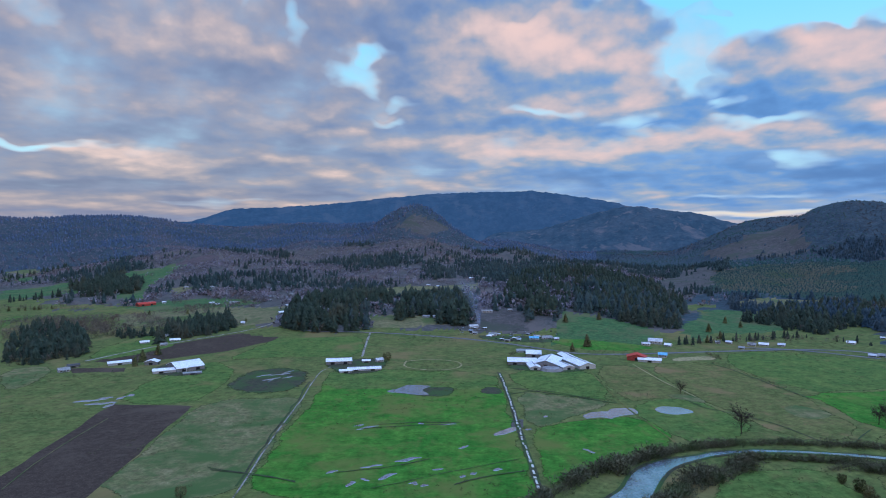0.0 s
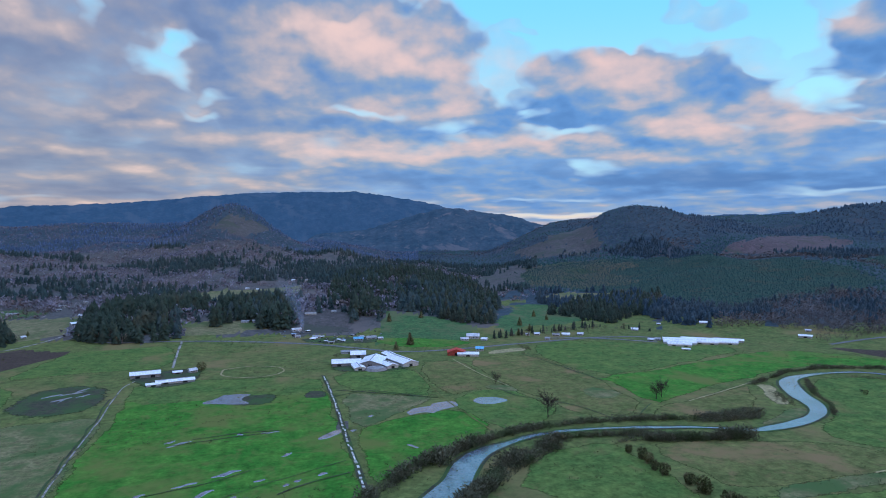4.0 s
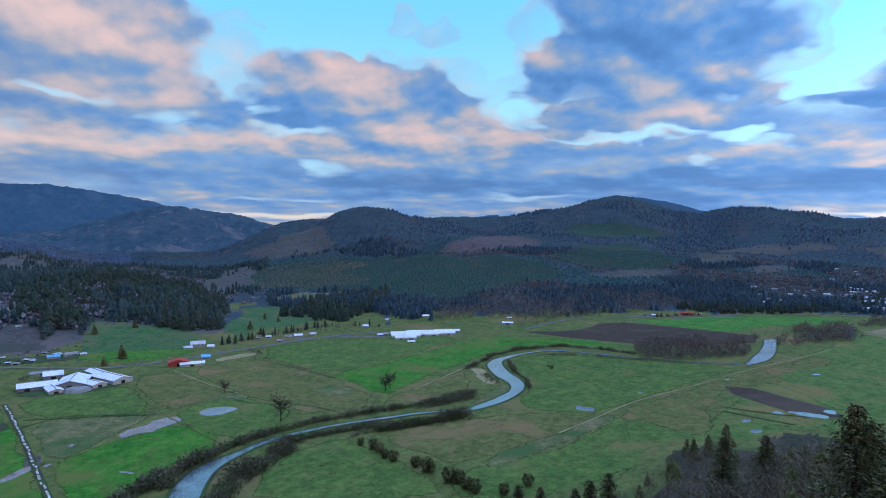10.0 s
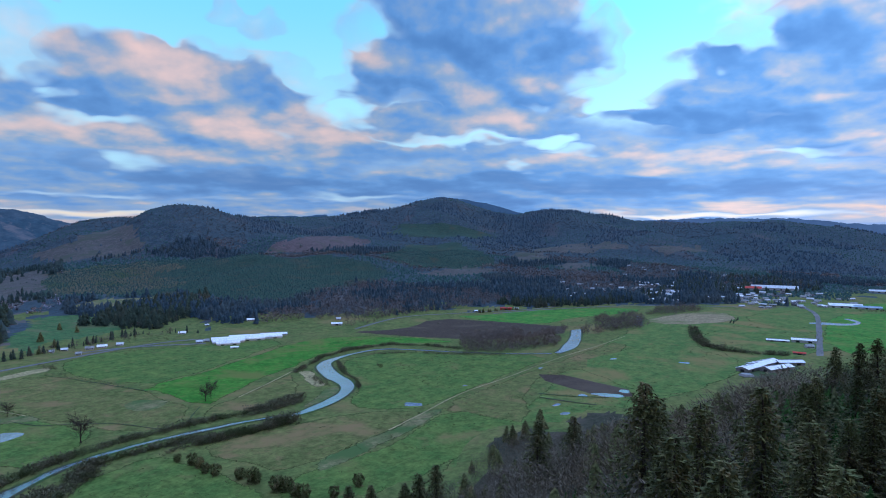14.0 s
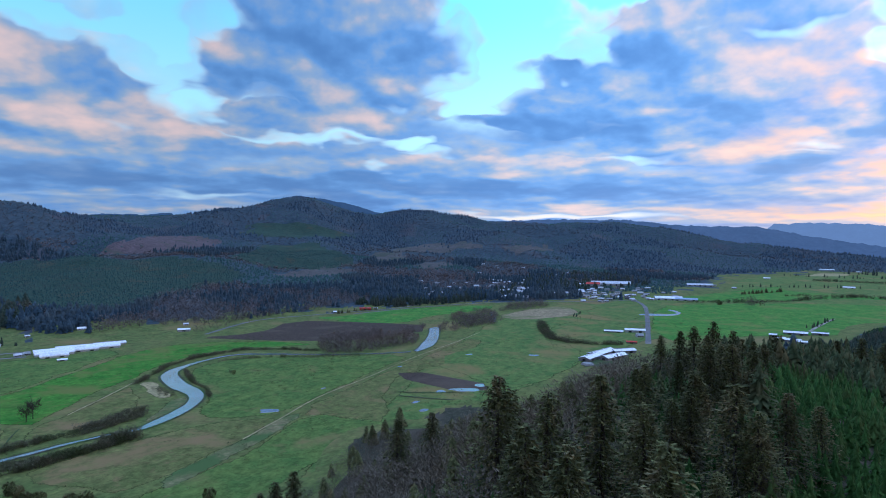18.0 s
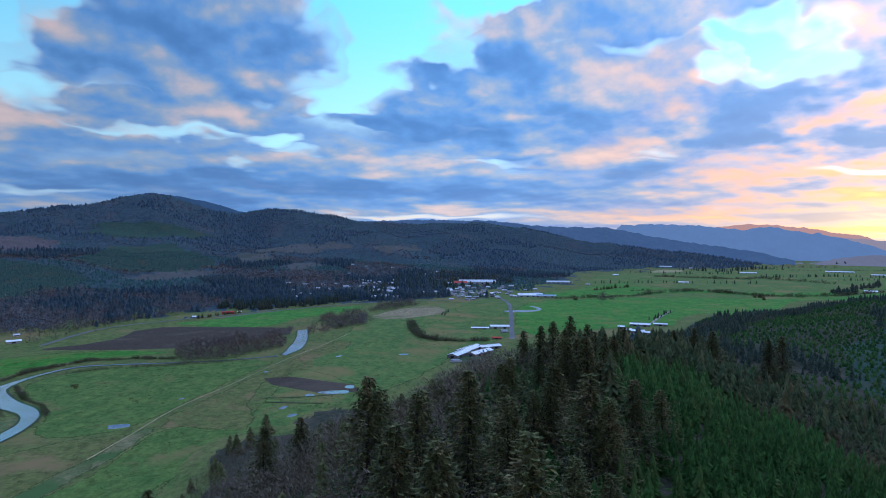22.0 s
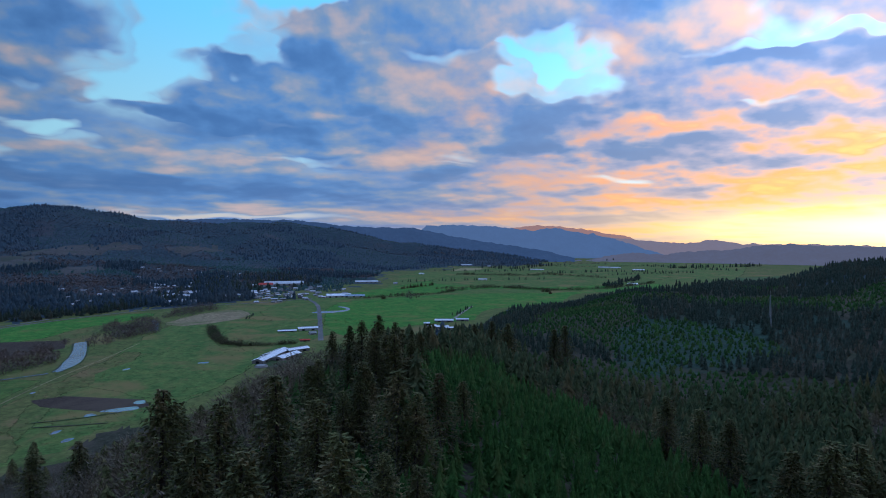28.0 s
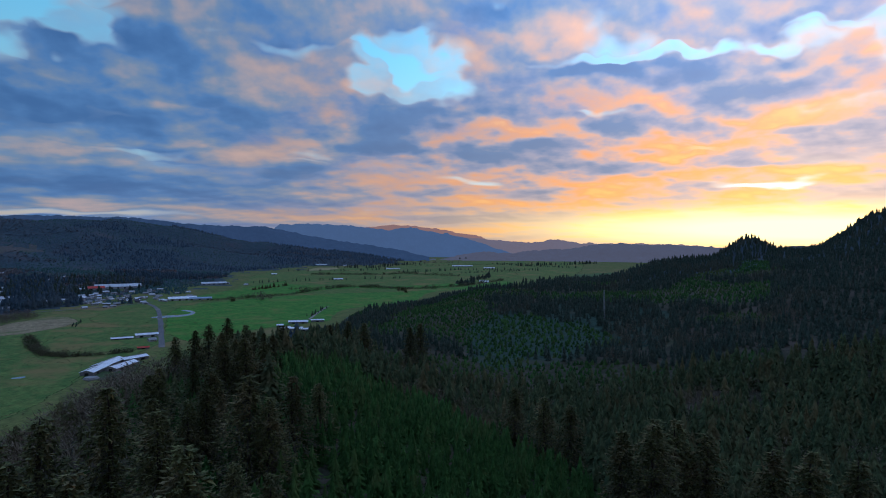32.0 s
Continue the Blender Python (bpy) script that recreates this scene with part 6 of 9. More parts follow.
building("house", "pale house beside the road", 538, 751, -26, 9, 8, 3.5, "roof_grey", "wall_white")
building("house", "pale house beside the road", 626, 872, -29, 7, 5, 3.5, "roof_white", "wall_white")
building("house", "pale house beside the road", 378, 843, -21, 7, 6, 3.5, "roof_grey", "wall_white")
building("greenhouse", "long white greenhouse roof beside the road", 551, 720, -34, 42, 12, 3, "roof_white", "wall_white")
building("greenhouse", "long white greenhouse roof beside the road", 578, 713, -36, 46, 12, 3, "roof_white", "wall_white")
building("greenhouse", "long white greenhouse roof beside the road", 562, 735, -34, 44, 13, 3, "roof_white", "wall_white")
building("greenhouse", "long white greenhouse roof beside the road", 590, 729, -36, 48, 13, 3, "roof_white", "wall_white")
building("greenhouse", "long white greenhouse roof beside the road", 606, 703, -37, 40, 12, 3, "roof_white", "wall_white")
building("greenhouse", "long white greenhouse roof beside the road", 540, 706, -33, 30, 11, 3, "roof_white", "wall_white")
building("barn", "long white greenhouse roof beside the road", 628, 715, -38, 38, 11, 3.5, "roof_white", "wall_white")
building("shed", "small white shed in a farmyard", 528, 677, -38, 10, 6, 2.5, "roof_white", "wall_white")
building("barn", "white shed at the foot of the hill", 746, 698, -47, 17, 9, 4, "roof_white", "wall_white")
building("house", "white house at the foot of the hill", 783, 728, -47, 9, 6, 3.5, "roof_white", "wall_white")
building("house", "white house below the wood", 686, 838, -39, 14, 8, 4, "roof_white", "wall_white")
building("house", "white house among trees", 560, 841, -34, 9, 7, 4, "roof_white", "wall_white")
building("barn", "red barn at the foot of the hill", 1097, 569, -63, 22, 10, 5, "roof_red", "wall_red")
building("house", "white house at the foot of the hill", 1116, 555, -64, 9, 7, 3.5, "roof_white", "wall_white")
building("house", "white house at the foot of the hill", 1032, 600, -60, 7, 6, 3.5, "roof_white", "wall_white")
building("barn", "white dairy barn at the foot of the wooded hill", 762, 88, -18, 40, 14, 5, "roof_white", "wall_grey")
building("barn", "white dairy barn at the foot of the wooded hill", 794, 79, -22, 46, 16, 5, "roof_white", "wall_grey")
building("barn", "white dairy barn at the foot of the wooded hill", 774, 63, -30, 40, 14, 5, "roof_white", "wall_grey")
building("barn", "white dairy barn at the foot of the wooded hill", 816, 54, -56, 30, 12, 5, "roof_white", "wall_grey")
building("silage_tank", "round grey slurry tank", 727, 88, -83, 12, 12, 3, "roof_grey", "wall_grey")
building("barn", "long white-roofed barn by the straight road", 985, 80, -85, 28, 8, 3, "roof_white", "wall_grey")
building("barn", "white barn by the straight road", 998, 49, -82, 30, 12, 5, "roof_white", "wall_white")
building("house", "grey farmhouse by the straight road", 953, 40, -68, 12, 10, 4, "roof_grey", "wall_white")
building("shed", "rusty red shed beside the road", 893, 48, -87, 14, 7, 3, "roof_red", "wall_grey")
building("barn", "white farm barn behind the dark wood", 1058, -181, -100, 32, 12, 4.5, "roof_white", "wall_grey")
building("barn", "white farm barn behind the dark wood", 1065, -215, -101, 22, 8, 4.5, "roof_white", "wall_grey")
building("barn", "white farm barn behind the dark wood", 992, -150, -69, 14, 10, 4.5, "roof_white", "wall_grey")
building("barn", "white farm barn behind the dark wood", 983, -165, -100, 20, 10, 4.5, "roof_white", "wall_grey")
building("barn", "white farm barn behind the dark wood", 966, -173, -100, 14, 8, 4.5, "roof_white", "wall_grey")
building("barn", "white farm barn behind the dark wood", 1026, -146, -98, 10, 8, 4.5, "roof_white", "wall_grey")
building("factory", "long low white mill building in the town", 1849, 159, -85, 110, 40, 7, "roof_pale", "wall_white")
building("factory", "rust-roofed mill building in the town", 1809, 206, -84, 40, 30, 6, "roof_red", "wall_white")
building("factory", "large white warehouse beside meadows", 1529, 1, -82, 60, 26, 6, "roof_white", "wall_white")
building("factory", "long blue-grey warehouse beside meadows", 1523, -36, -91, 52, 16, 5, "roof_blue_grey", "wall_white")
building("factory", "long pale shed beyond the meadows", 1950, -85, -88, 70, 24, 5, "roof_pale", "wall_white")
building("house", "far white farm building", 2907, -721, -104, 24, 8, 4, "roof_white", "wall_white")
building("barn", "far white farm shed in meadows", 2967, -616, -102, 60, 14, 4, "roof_white", "wall_white")
building("barn", "far white farm shed in meadows", 2614, -865, -108, 60, 14, 4, "roof_white", "wall_white")
building("barn", "far white farm shed in meadows", 2391, -319, -98, 20, 14, 4, "roof_white", "wall_white")
building("barn", "far white farm shed in meadows", 2045, -483, -103, 30, 14, 4, "roof_white", "wall_white")
building("barn", "far pale farm shed in meadows", 2728, -1257, -115, 100, 16, 5, "roof_white", "wall_white")
building("barn", "far pale farm shed in meadows", 2520, -1298, -117, 50, 16, 5, "roof_white", "wall_white")
building("barn", "far pale farm shed in meadows", 1776, -896, -117, 30, 16, 5, "roof_white", "wall_white")
rng_town = np.random.default_rng(21)
for a_lo, a_hi, r_lo, r_hi, count in ((73.6, 78.0, 1535, 1848, 22), (82.4, 88.4, 1458, 1863, 30)):
    for k in range(count):
        hx, hy = polar(rng_town.uniform(a_lo, a_hi), rng_town.uniform(r_lo, r_hi))
        building("house", "small pale house among trees in the town", hx, hy, float(rng_town.uniform(-100, -40)), float(rng_town.uniform(9, 17)), float(rng_town.uniform(7, 10)), float(rng_town.uniform(3, 5)), ("roof_white", "roof_pale", "roof_grey", "roof_dark")[int(rng_town.integers(0, 4))], "wall_white")
building("house", "small house in the hillside town", 1417, 336, -40, 12, 8, 3.2, "roof_grey", "wall_white")
building("house", "small house in the hillside town", 1420, 336, -74, 12, 9, 5, "roof_pale", "wall_white")
building("house", "small house in the hillside town", 1433, 352, -80, 16, 9, 4, "roof_grey", "wall_white")
building("house", "small house in the hillside town", 1493, 344, -108, 14, 7, 5, "roof_pale", "wall_grey")
building("house", "small house in the hillside town", 1406, 364, -38, 16, 9, 3.2, "roof_pale", "wall_white")
building("house", "small house in the hillside town", 1563, 368, -116, 14, 9, 4, "roof_pale", "wall_white")
building("house", "small house in the hillside town", 1488, 358, -99, 10, 8, 3.2, "roof_dark", "wall_grey")
building("house", "small house in the hillside town", 1476, 414, -83, 16, 8, 4, "roof_dark", "wall_white")
building("house", "small house in the hillside town", 1573, 376, -101, 10, 9, 3.2, "roof_pale", "wall_white")
building("house", "small house in the hillside town", 1433, 383, -85, 10, 7, 5, "roof_grey", "wall_white")
building("house", "small house in the hillside town", 1499, 391, -86, 14, 8, 5, "roof_white", "wall_white")
building("house", "small house in the hillside town", 1555, 367, -55, 16, 8, 5, "roof_grey", "wall_white")
building("house", "small house in the hillside town", 1504, 379, -104, 10, 7, 5, "roof_pale", "wall_grey")
building("house", "small house in the hillside town", 1573, 367, -60, 10, 9, 5, "roof_grey", "wall_white")
building("house", "small house in the hillside town", 1598, 347, -78, 16, 8, 3.2, "roof_white", "wall_white")
building("house", "small house in the hillside town", 1421, 315, -81, 14, 9, 3.2, "roof_grey", "wall_white")
building("house", "small house in the hillside town", 1493, 166, -53, 16, 7, 4, "roof_pale", "wall_white")
building("house", "small house in the hillside town", 1630, 181, -55, 12, 8, 5, "roof_white", "wall_white")
building("house", "small house in the hillside town", 1749, 135, -54, 14, 8, 3.2, "roof_dark", "wall_white")
building("house", "small house in the hillside town", 1606, 89, -56, 16, 9, 3.2, "roof_grey", "wall_white")
building("house", "small house in the hillside town", 1673, 140, -71, 14, 8, 3.2, "roof_dark", "wall_grey")
building("house", "small house in the hillside town", 1542, 128, -46, 12, 8, 5, "roof_grey", "wall_grey")
building("house", "small house in the hillside town", 1661, 69, -101, 16, 9, 4, "roof_pale", "wall_white")
building("house", "small house in the hillside town", 1464, 145, -107, 14, 7, 5, "roof_pale", "wall_grey")
building("house", "small house in the hillside town", 1641, 216, -99, 16, 8, 4, "roof_pale", "wall_white")
building("house", "small house in the hillside town", 1637, 124, -62, 16, 8, 5, "roof_grey", "wall_white")
building("house", "small house in the hillside town", 1693, 155, -73, 16, 7, 5, "roof_grey", "wall_white")
building("house", "small house in the hillside town", 1536, 172, -92, 12, 8, 4, "roof_grey", "wall_white")
building("house", "small house in the hillside town", 1553, 204, -110, 16, 8, 4, "roof_grey", "wall_white")
building("house", "small house in the hillside town", 1554, 202, -49, 10, 9, 5, "roof_dark", "wall_grey")
building("house", "small house in the hillside town", 1608, 118, -73, 12, 9, 4, "roof_grey", "wall_grey")
building("house", "small house in the hillside town", 1635, 58, -110, 12, 7, 4, "roof_grey", "wall_grey")
building("house", "small house in the hillside town", 1570, 149, -51, 14, 7, 3.2, "roof_pale", "wall_white")
building("house", "small house in the hillside town", 1508, 185, -89, 14, 9, 5, "roof_white", "wall_white")
building("house", "small house in the hillside town", 1416, 144, -116, 12, 8, 4, "roof_grey", "wall_white")
building("house", "small house in the hillside town", 1564, 112, -124, 14, 7, 3.2, "roof_pale", "wall_white")
building("house", "small house in the hillside town", 1649, 198, -69, 12, 7, 4, "roof_pale", "wall_grey")
building("house", "small house in the hillside town", 1584, 174, -99, 10, 9, 4, "roof_pale", "wall_white")
building("house", "small house in the hillside town", 1561, 56, -128, 10, 9, 4, "roof_grey", "wall_white")
building("house", "small house in the hillside town", 1488, 80, -71, 14, 7, 5, "roof_pale", "wall_white")
building("house", "small house in the hillside town", 1508, 90, -121, 16, 9, 4, "roof_dark", "wall_grey")
building("house", "small house in the hillside town", 1466, 129, -80, 16, 8, 5, "roof_grey", "wall_grey")
building("house", "small house in the hillside town", 1729, 118, -98, 14, 9, 5, "roof_white", "wall_white")
building("house", "small house in the hillside town", 1591, 196, -115, 16, 8, 3.2, "roof_grey", "wall_white")
building("house", "small house in the hillside town", 1666, 185, -109, 16, 7, 3.2, "roof_grey", "wall_grey")
building("house", "small house in the hillside town", 1545, 96, -88, 10, 9, 3.2, "roof_dark", "wall_grey")
building("house", "small house in the hillside town", 1413, 182, -59, 12, 9, 3.2, "roof_white", "wall_white")
building("house", "small house in the hillside town", 1491, 188, -116, 12, 8, 5, "roof_grey", "wall_white")
building("house", "small house in the hillside town", 1425, 133, -55, 14, 9, 4, "roof_grey", "wall_white")
building("house", "small house in the hillside town", 1601, 156, -52, 16, 9, 4, "roof_grey", "wall_white")
building("house", "small house in the hillside town", 1746, 236, -64, 16, 7, 3.2, "roof_dark", "wall_white")
building("house", "small house in the hillside town", 1483, 316, -53, 16, 7, 3.2, "roof_dark", "wall_white")
building("house", "small house in the hillside town", 1588, 311, -39, 12, 9, 3.2, "roof_pale", "wall_grey")
building("house", "small house in the hillside town", 1549, 349, -70, 16, 9, 5, "roof_pale", "wall_white")
building("house", "small house in the hillside town", 1497, 363, -101, 12, 7, 3.2, "roof_grey", "wall_white")
building("house", "small house in the hillside town", 1501, 389, -113, 14, 7, 3.2, "roof_pale", "wall_white")
building("house", "small house in the hillside town", 1552, 350, -41, 16, 8, 3.2, "roof_pale", "wall_white")
building("house", "small house in the hillside town", 1553, 240, -110, 16, 8, 3.2, "roof_pale", "wall_white")
building("house", "small house in the hillside town", 1780, 269, -90, 10, 8, 5, "roof_pale", "wall_white")
building("house", "small house in the hillside town", 1520, 378, -56, 14, 9, 5, "roof_pale", "wall_grey")
building("house", "small house in the hillside town", 1522, 260, -70, 14, 8, 4, "roof_pale", "wall_white")
building("house", "small house in the hillside town", 1670, 286, -86, 14, 9, 4, "roof_white", "wall_white")
building("house", "small house in the hillside town", 1573, 343, -116, 10, 7, 4, "roof_pale", "wall_white")
building("house", "small house in the hillside town", 1684, 384, -94, 16, 7, 4, "roof_pale", "wall_white")
building("house", "small house in the hillside town", 1544, 468, -97, 12, 8, 5, "roof_grey", "wall_grey")
building("house", "small house in the hillside town", 1566, 593, -71, 16, 9, 3.2, "roof_grey", "wall_white")
building("house", "small house in the hillside town", 1447, 582, -55, 16, 7, 3.2, "roof_grey", "wall_white")
building("house", "small house in the hillside town", 1430, 508, -57, 12, 8, 3.2, "roof_grey", "wall_grey")
building("house", "small house in the hillside town", 1500, 505, -88, 16, 9, 4, "roof_grey", "wall_white")
building("house", "small house in the hillside town", 1341, 525, -38, 16, 9, 5, "roof_white", "wall_grey")
building("house", "small house in the hillside town", 1385, 534, -32, 14, 9, 5, "roof_grey", "wall_white")
building("house", "small house in the hillside town", 1573, 644, -45, 14, 7, 5, "roof_pale", "wall_white")
building("house", "small house in the hillside town", 1894, 251, -87, 12, 8, 5, "roof_dark", "wall_grey")
building("house", "small house in the hillside town", 2098, 568, -53, 16, 9, 4, "roof_grey", "wall_grey")
building("house", "small house in the hillside town", 2187, 646, -53, 12, 8, 4, "roof_pale", "wall_white")
building("house", "small house in the hillside town", 1973, 637, -49, 10, 7, 4, "roof_dark", "wall_grey")
building("house", "small house in the hillside town", 2088, 444, -39, 12, 8, 5, "roof_pale", "wall_grey")
building("house", "small house in the hillside town", 2183, 495, -63, 14, 9, 4, "roof_pale", "wall_white")
building("house", "small house in the hillside town", 2016, 346, -67, 16, 7, 3.2, "roof_grey", "wall_white")
building("house", "small house in the hillside town", 1936, 584, -72, 14, 7, 3.2, "roof_pale", "wall_grey")
building("house", "small house in the hillside town", 2121, 322, -72, 12, 9, 4, "roof_pale", "wall_white")
building("house", "small house in the hillside town", 1792, 364, -76, 10, 8, 3.2, "roof_white", "wall_grey")
building("house", "small house in the hillside town", 2270, 414, -115, 16, 9, 4, "roof_dark", "wall_grey")
building("house", "small house in the hillside town", 1727, 467, -105, 16, 7, 3.2, "roof_grey", "wall_white")
building("house", "small house in the hillside town", 1736, 462, -73, 12, 8, 3.2, "roof_pale", "wall_white")
building("house", "small house in the hillside town", 2150, 585, -68, 10, 9, 5, "roof_grey", "wall_grey")
building("house", "small house in the hillside town", 1495, 532, -85, 10, 7, 5, "roof_white", "wall_grey")
building("house", "small house in the hillside town", 1408, 575, -95, 12, 9, 4, "roof_grey", "wall_white")
building("house", "small house in the hillside town", 1567, 482, -57, 16, 8, 4, "roof_pale", "wall_white")
building("house", "small house in the hillside town", 1588, 550, -97, 12, 9, 4, "roof_white", "wall_grey")
building("house", "small house in the hillside town", 1614, 525, -47, 10, 7, 5, "roof_grey", "wall_grey")
building("house", "small house in the hillside town", 1388, 514, -38, 12, 9, 5, "roof_grey", "wall_white")
building("house", "small house in the hillside town", 1516, 45, -75, 12, 9, 5, "roof_pale", "wall_white")
building("house", "small house in the hillside town", 1522, 26, -62, 12, 9, 3.2, "roof_white", "wall_grey")
building("house", "small house in the hillside town", 1504, 36, -123, 12, 7, 5, "roof_white", "wall_white")
building("house", "small house in the hillside town", 1574, -10, -108, 14, 8, 4, "roof_grey", "wall_white")
building("house", "small house in the hillside town", 1539, 19, -114, 10, 8, 3.2, "roof_grey", "wall_grey")
building("house", "small house in the hillside town", 1607, -15, -94, 16, 9, 4, "roof_grey", "wall_white")
building("house", "small house in the hillside town", 1679, 14, -75, 10, 8, 4, "roof_grey", "wall_grey")
building("house", "small house in the hillside town", 1706, -12, -54, 14, 8, 4, "roof_pale", "wall_white")
building("house", "small house in the hillside town", 1912, -173, -115, 14, 8, 4, "roof_white", "wall_grey")
building("house", "small house in the hillside town", 1925, -176, -117, 12, 9, 3.2, "roof_grey", "wall_grey")
building("house", "small house in the hillside town", 1974, -126, -119, 12, 8, 4, "roof_grey", "wall_white")
field("valley_meadow", "broad green meadows on the valley floor", "lush_olive", ((297, 211), (385, 227), (527, 238), (679, 271), (1101, 292), (1610, 156), (2112, -154), (2865, -433), (3175, -1093), (1339, -462), (1034, -157), (982, 9), (733, 97), (442, 171), (328, 178)), 0.05)
field("valley_meadow", "broad green meadows on the far valley floor", "lush_olive", ((1581, -246), (2573, -547), (3190, -1453), (3191, -2318), (1890, -1351), (1460, -826), (1080, -435), (1048, -223)), 0.05)
field("plowed_field", "bare brown plowed field between pastures", "soil", ((-291, 537), (-219, 533), (-210, 426), (-202, 344), (-269, 340)), 0.2)
field("plowed_field", "dark brown plowed field behind a farm", "soil", ((-256, 998), (-237, 929), (-241, 860), (-278, 785), (-362, 709), (-412, 721), (-387, 800), (-321, 908)), 0.2)
field("plowed_strip", "dark bare strip beside farm sheds", "soil", ((-416, 685), (-355, 688), (-348, 668), (-401, 662)), 0.2)
field("fallow_field", "tan and green fallow pasture with wet tracks", "fallow", ((-216, 532), (-193, 557), (-128, 569), (-121, 528), (-122, 421), (-112, 344), (-202, 344), (-209, 424)), 0.15)
field("bright_field", "vivid green wet pasture", "bright_grass", ((-121, 677), (-50, 652), (52, 653), (57, 591), (57, 532), (56, 432), (57, 372), (55, 340), (-113, 340), (-120, 414), (-118, 525)), 0.15)
field("dull_field", "dull green pasture beside the lane", "mid_grass", ((-123, 688), (-52, 677), (59, 663), (56, 591), (-46, 590), (-122, 590)), 0.22)
field("green_field", "mown green pasture below the road", "mid_grass", ((-238, 908), (-113, 919), (-101, 749), (-141, 749), (-215, 742), (-265, 728), (-251, 793)), 0.2)
field("green_field", "green pasture by the white barns", "mid_grass", ((-283, 715), (-262, 722), (-223, 663), (-215, 590), (-221, 539), (-291, 539), (-302, 590), (-296, 662)), 0.2)
field("muddy_patch", "dark waterlogged patch of pasture", "mud", ((-218, 599), (-215, 649), (-203, 680), (-168, 688), (-137, 652), (-138, 590), (-176, 569)), 0.28)
field("muddy_patch", "brown bare mud round standing water", "mud", ((-51, 578), (-24, 604), (9, 604), (13, 590), (3, 560), (-23, 570)), 0.3)
field("muddy_patch", "brown bare mud beside the lane", "mud", ((32, 590), (44, 604), (58, 599), (56, 574), (35, 576)), 0.3)
field("green_field", "dark green paddock below the white dairy", "mid_grass", ((74, 677), (165, 686), (157, 550), (119, 570), (67, 599)), 0.2)
field("tan_field", "tan rough pasture", "fallow", ((66, 591), (118, 564), (156, 543), (135, 529), (98, 492), (66, 470)), 0.2)
field("bright_field", "vivid green pasture by ponds", "bright_grass", ((65, 465), (100, 490), (167, 506), (170, 437), (131, 421), (100, 392), (66, 362), (62, 372)), 0.2)
field("green_field", "green pasture round the pond", "mid_grass", ((157, 529), (194, 558), (228, 558), (238, 507), (242, 470), (216, 444), (172, 435)), 0.2)
field("olive_field", "olive pasture between ditches", "dull_grass", ((171, 698), (223, 707), (227, 591), (236, 560), (195, 562), (160, 547)), 0.2)
field("olive_field", "olive rough pasture beside the ditch", "dull_grass", ((226, 707), (321, 723), (338, 574), (327, 516), (320, 464), (283, 438), (257, 451), (248, 492), (233, 564)), 0.2)
field("rough_patch", "brown dead grass in pasture", "fallow", ((289, 527), (316, 541), (326, 513), (316, 493), (289, 495)), 0.3)
field("rough_patch", "brown trampled ground round a bare tree", "fallow", ((205, 572), (224, 577), (237, 567), (239, 546), (228, 547), (207, 561)), 0.3)
field("dirt_yard", "bare tan dirt yard beside the road", "straw", ((274, 741), (334, 761), (327, 737), (304, 727), (270, 722)), 0.3)
field("green_field", "green pasture along the river", "bright_grass", ((328, 573), (429, 588), (614, 647), (684, 618), (722, 552), (735, 469), (723, 453), (667, 537), (571, 560), (506, 529), (458, 519), (366, 482), (329, 469), (343, 551)), 0.2)
field("green_field", "green pasture by the road", "mid_grass", ((328, 731), (380, 790), (445, 776), (513, 724), (631, 665), (433, 593), (337, 576)), 0.2)
field("olive_field", "olive pasture above the river", "dull_grass", ((334, 466), (368, 467), (462, 505), (450, 479), (404, 426), (369, 426), (325, 420), (298, 424)), 0.2)
field("sand_bar", "bare gravelly point bar in the river bend", "straw", ((479, 506), (488, 488), (464, 458), (448, 433), (434, 433), (440, 452), (453, 473)), 0.22)
field("sand_bar", "brown gravel spit beside the river", "fallow", ((430, 424), (452, 419), (438, 404), (404, 394), (377, 390), (380, 397), (404, 407)), 0.26)
field("green_field", "broad green meadow inside the river bend", "mid_grass", ((559, 505), (611, 492), (644, 458), (651, 401), (715, 304), (621, 301), (496, 305), (434, 303), (400, 346), (414, 375), (453, 396), (488, 434), (513, 476)), 0.2)
field("tan_field", "tan strip of dead grass in meadow", "fallow", ((275, 274), (305, 275), (383, 277), (448, 285), (429, 299), (357, 292), (293, 292)), 0.3)
field("fallow_field", "tan and green rough meadow", "dull_grass", ((255, 374), (299, 380), (345, 364), (390, 343), (429, 299), (384, 290), (322, 293), (272, 292), (266, 308)), 0.2)
field("green_field", "green meadow below the wooded hill", "mid_grass", ((275, 285), (314, 273), (381, 274), (445, 284), (443, 231), (440, 207), (377, 211), (330, 218), (285, 217), (232, 253), (245, 278)), 0.2)
field("green_field", "green river meadow", "mid_grass", ((136, 326), (173, 373), (205, 390), (235, 394), (246, 366), (242, 308), (232, 258)), 0.2)
field("olive_field", "olive pasture beyond the track", "dull_grass", ((436, 298), (560, 292), (720, 282), (891, 268), (702, 211), (629, 267), (539, 261), (445, 209), (446, 233)), 0.18)
field("plowed_field", "dark plowed field between river and green strip", "soil", ((718, 632), (815, 645), (926, 592), (945, 485), (952, 382), (883, 361), (795, 408), (752, 472), (729, 547)), 0.25)
field("bright_field", "vivid green strip of new crop", "lush", ((971, 628), (1093, 542), (1241, 430), (1268, 343), (1195, 341), (1063, 412), (945, 427), (934, 506)), 0.25)
field("plowed_strip", "wet dark plowed strip in meadow", "soil", ((609, 276), (621, 254), (597, 176), (572, 163), (561, 200), (587, 259)), 0.3)
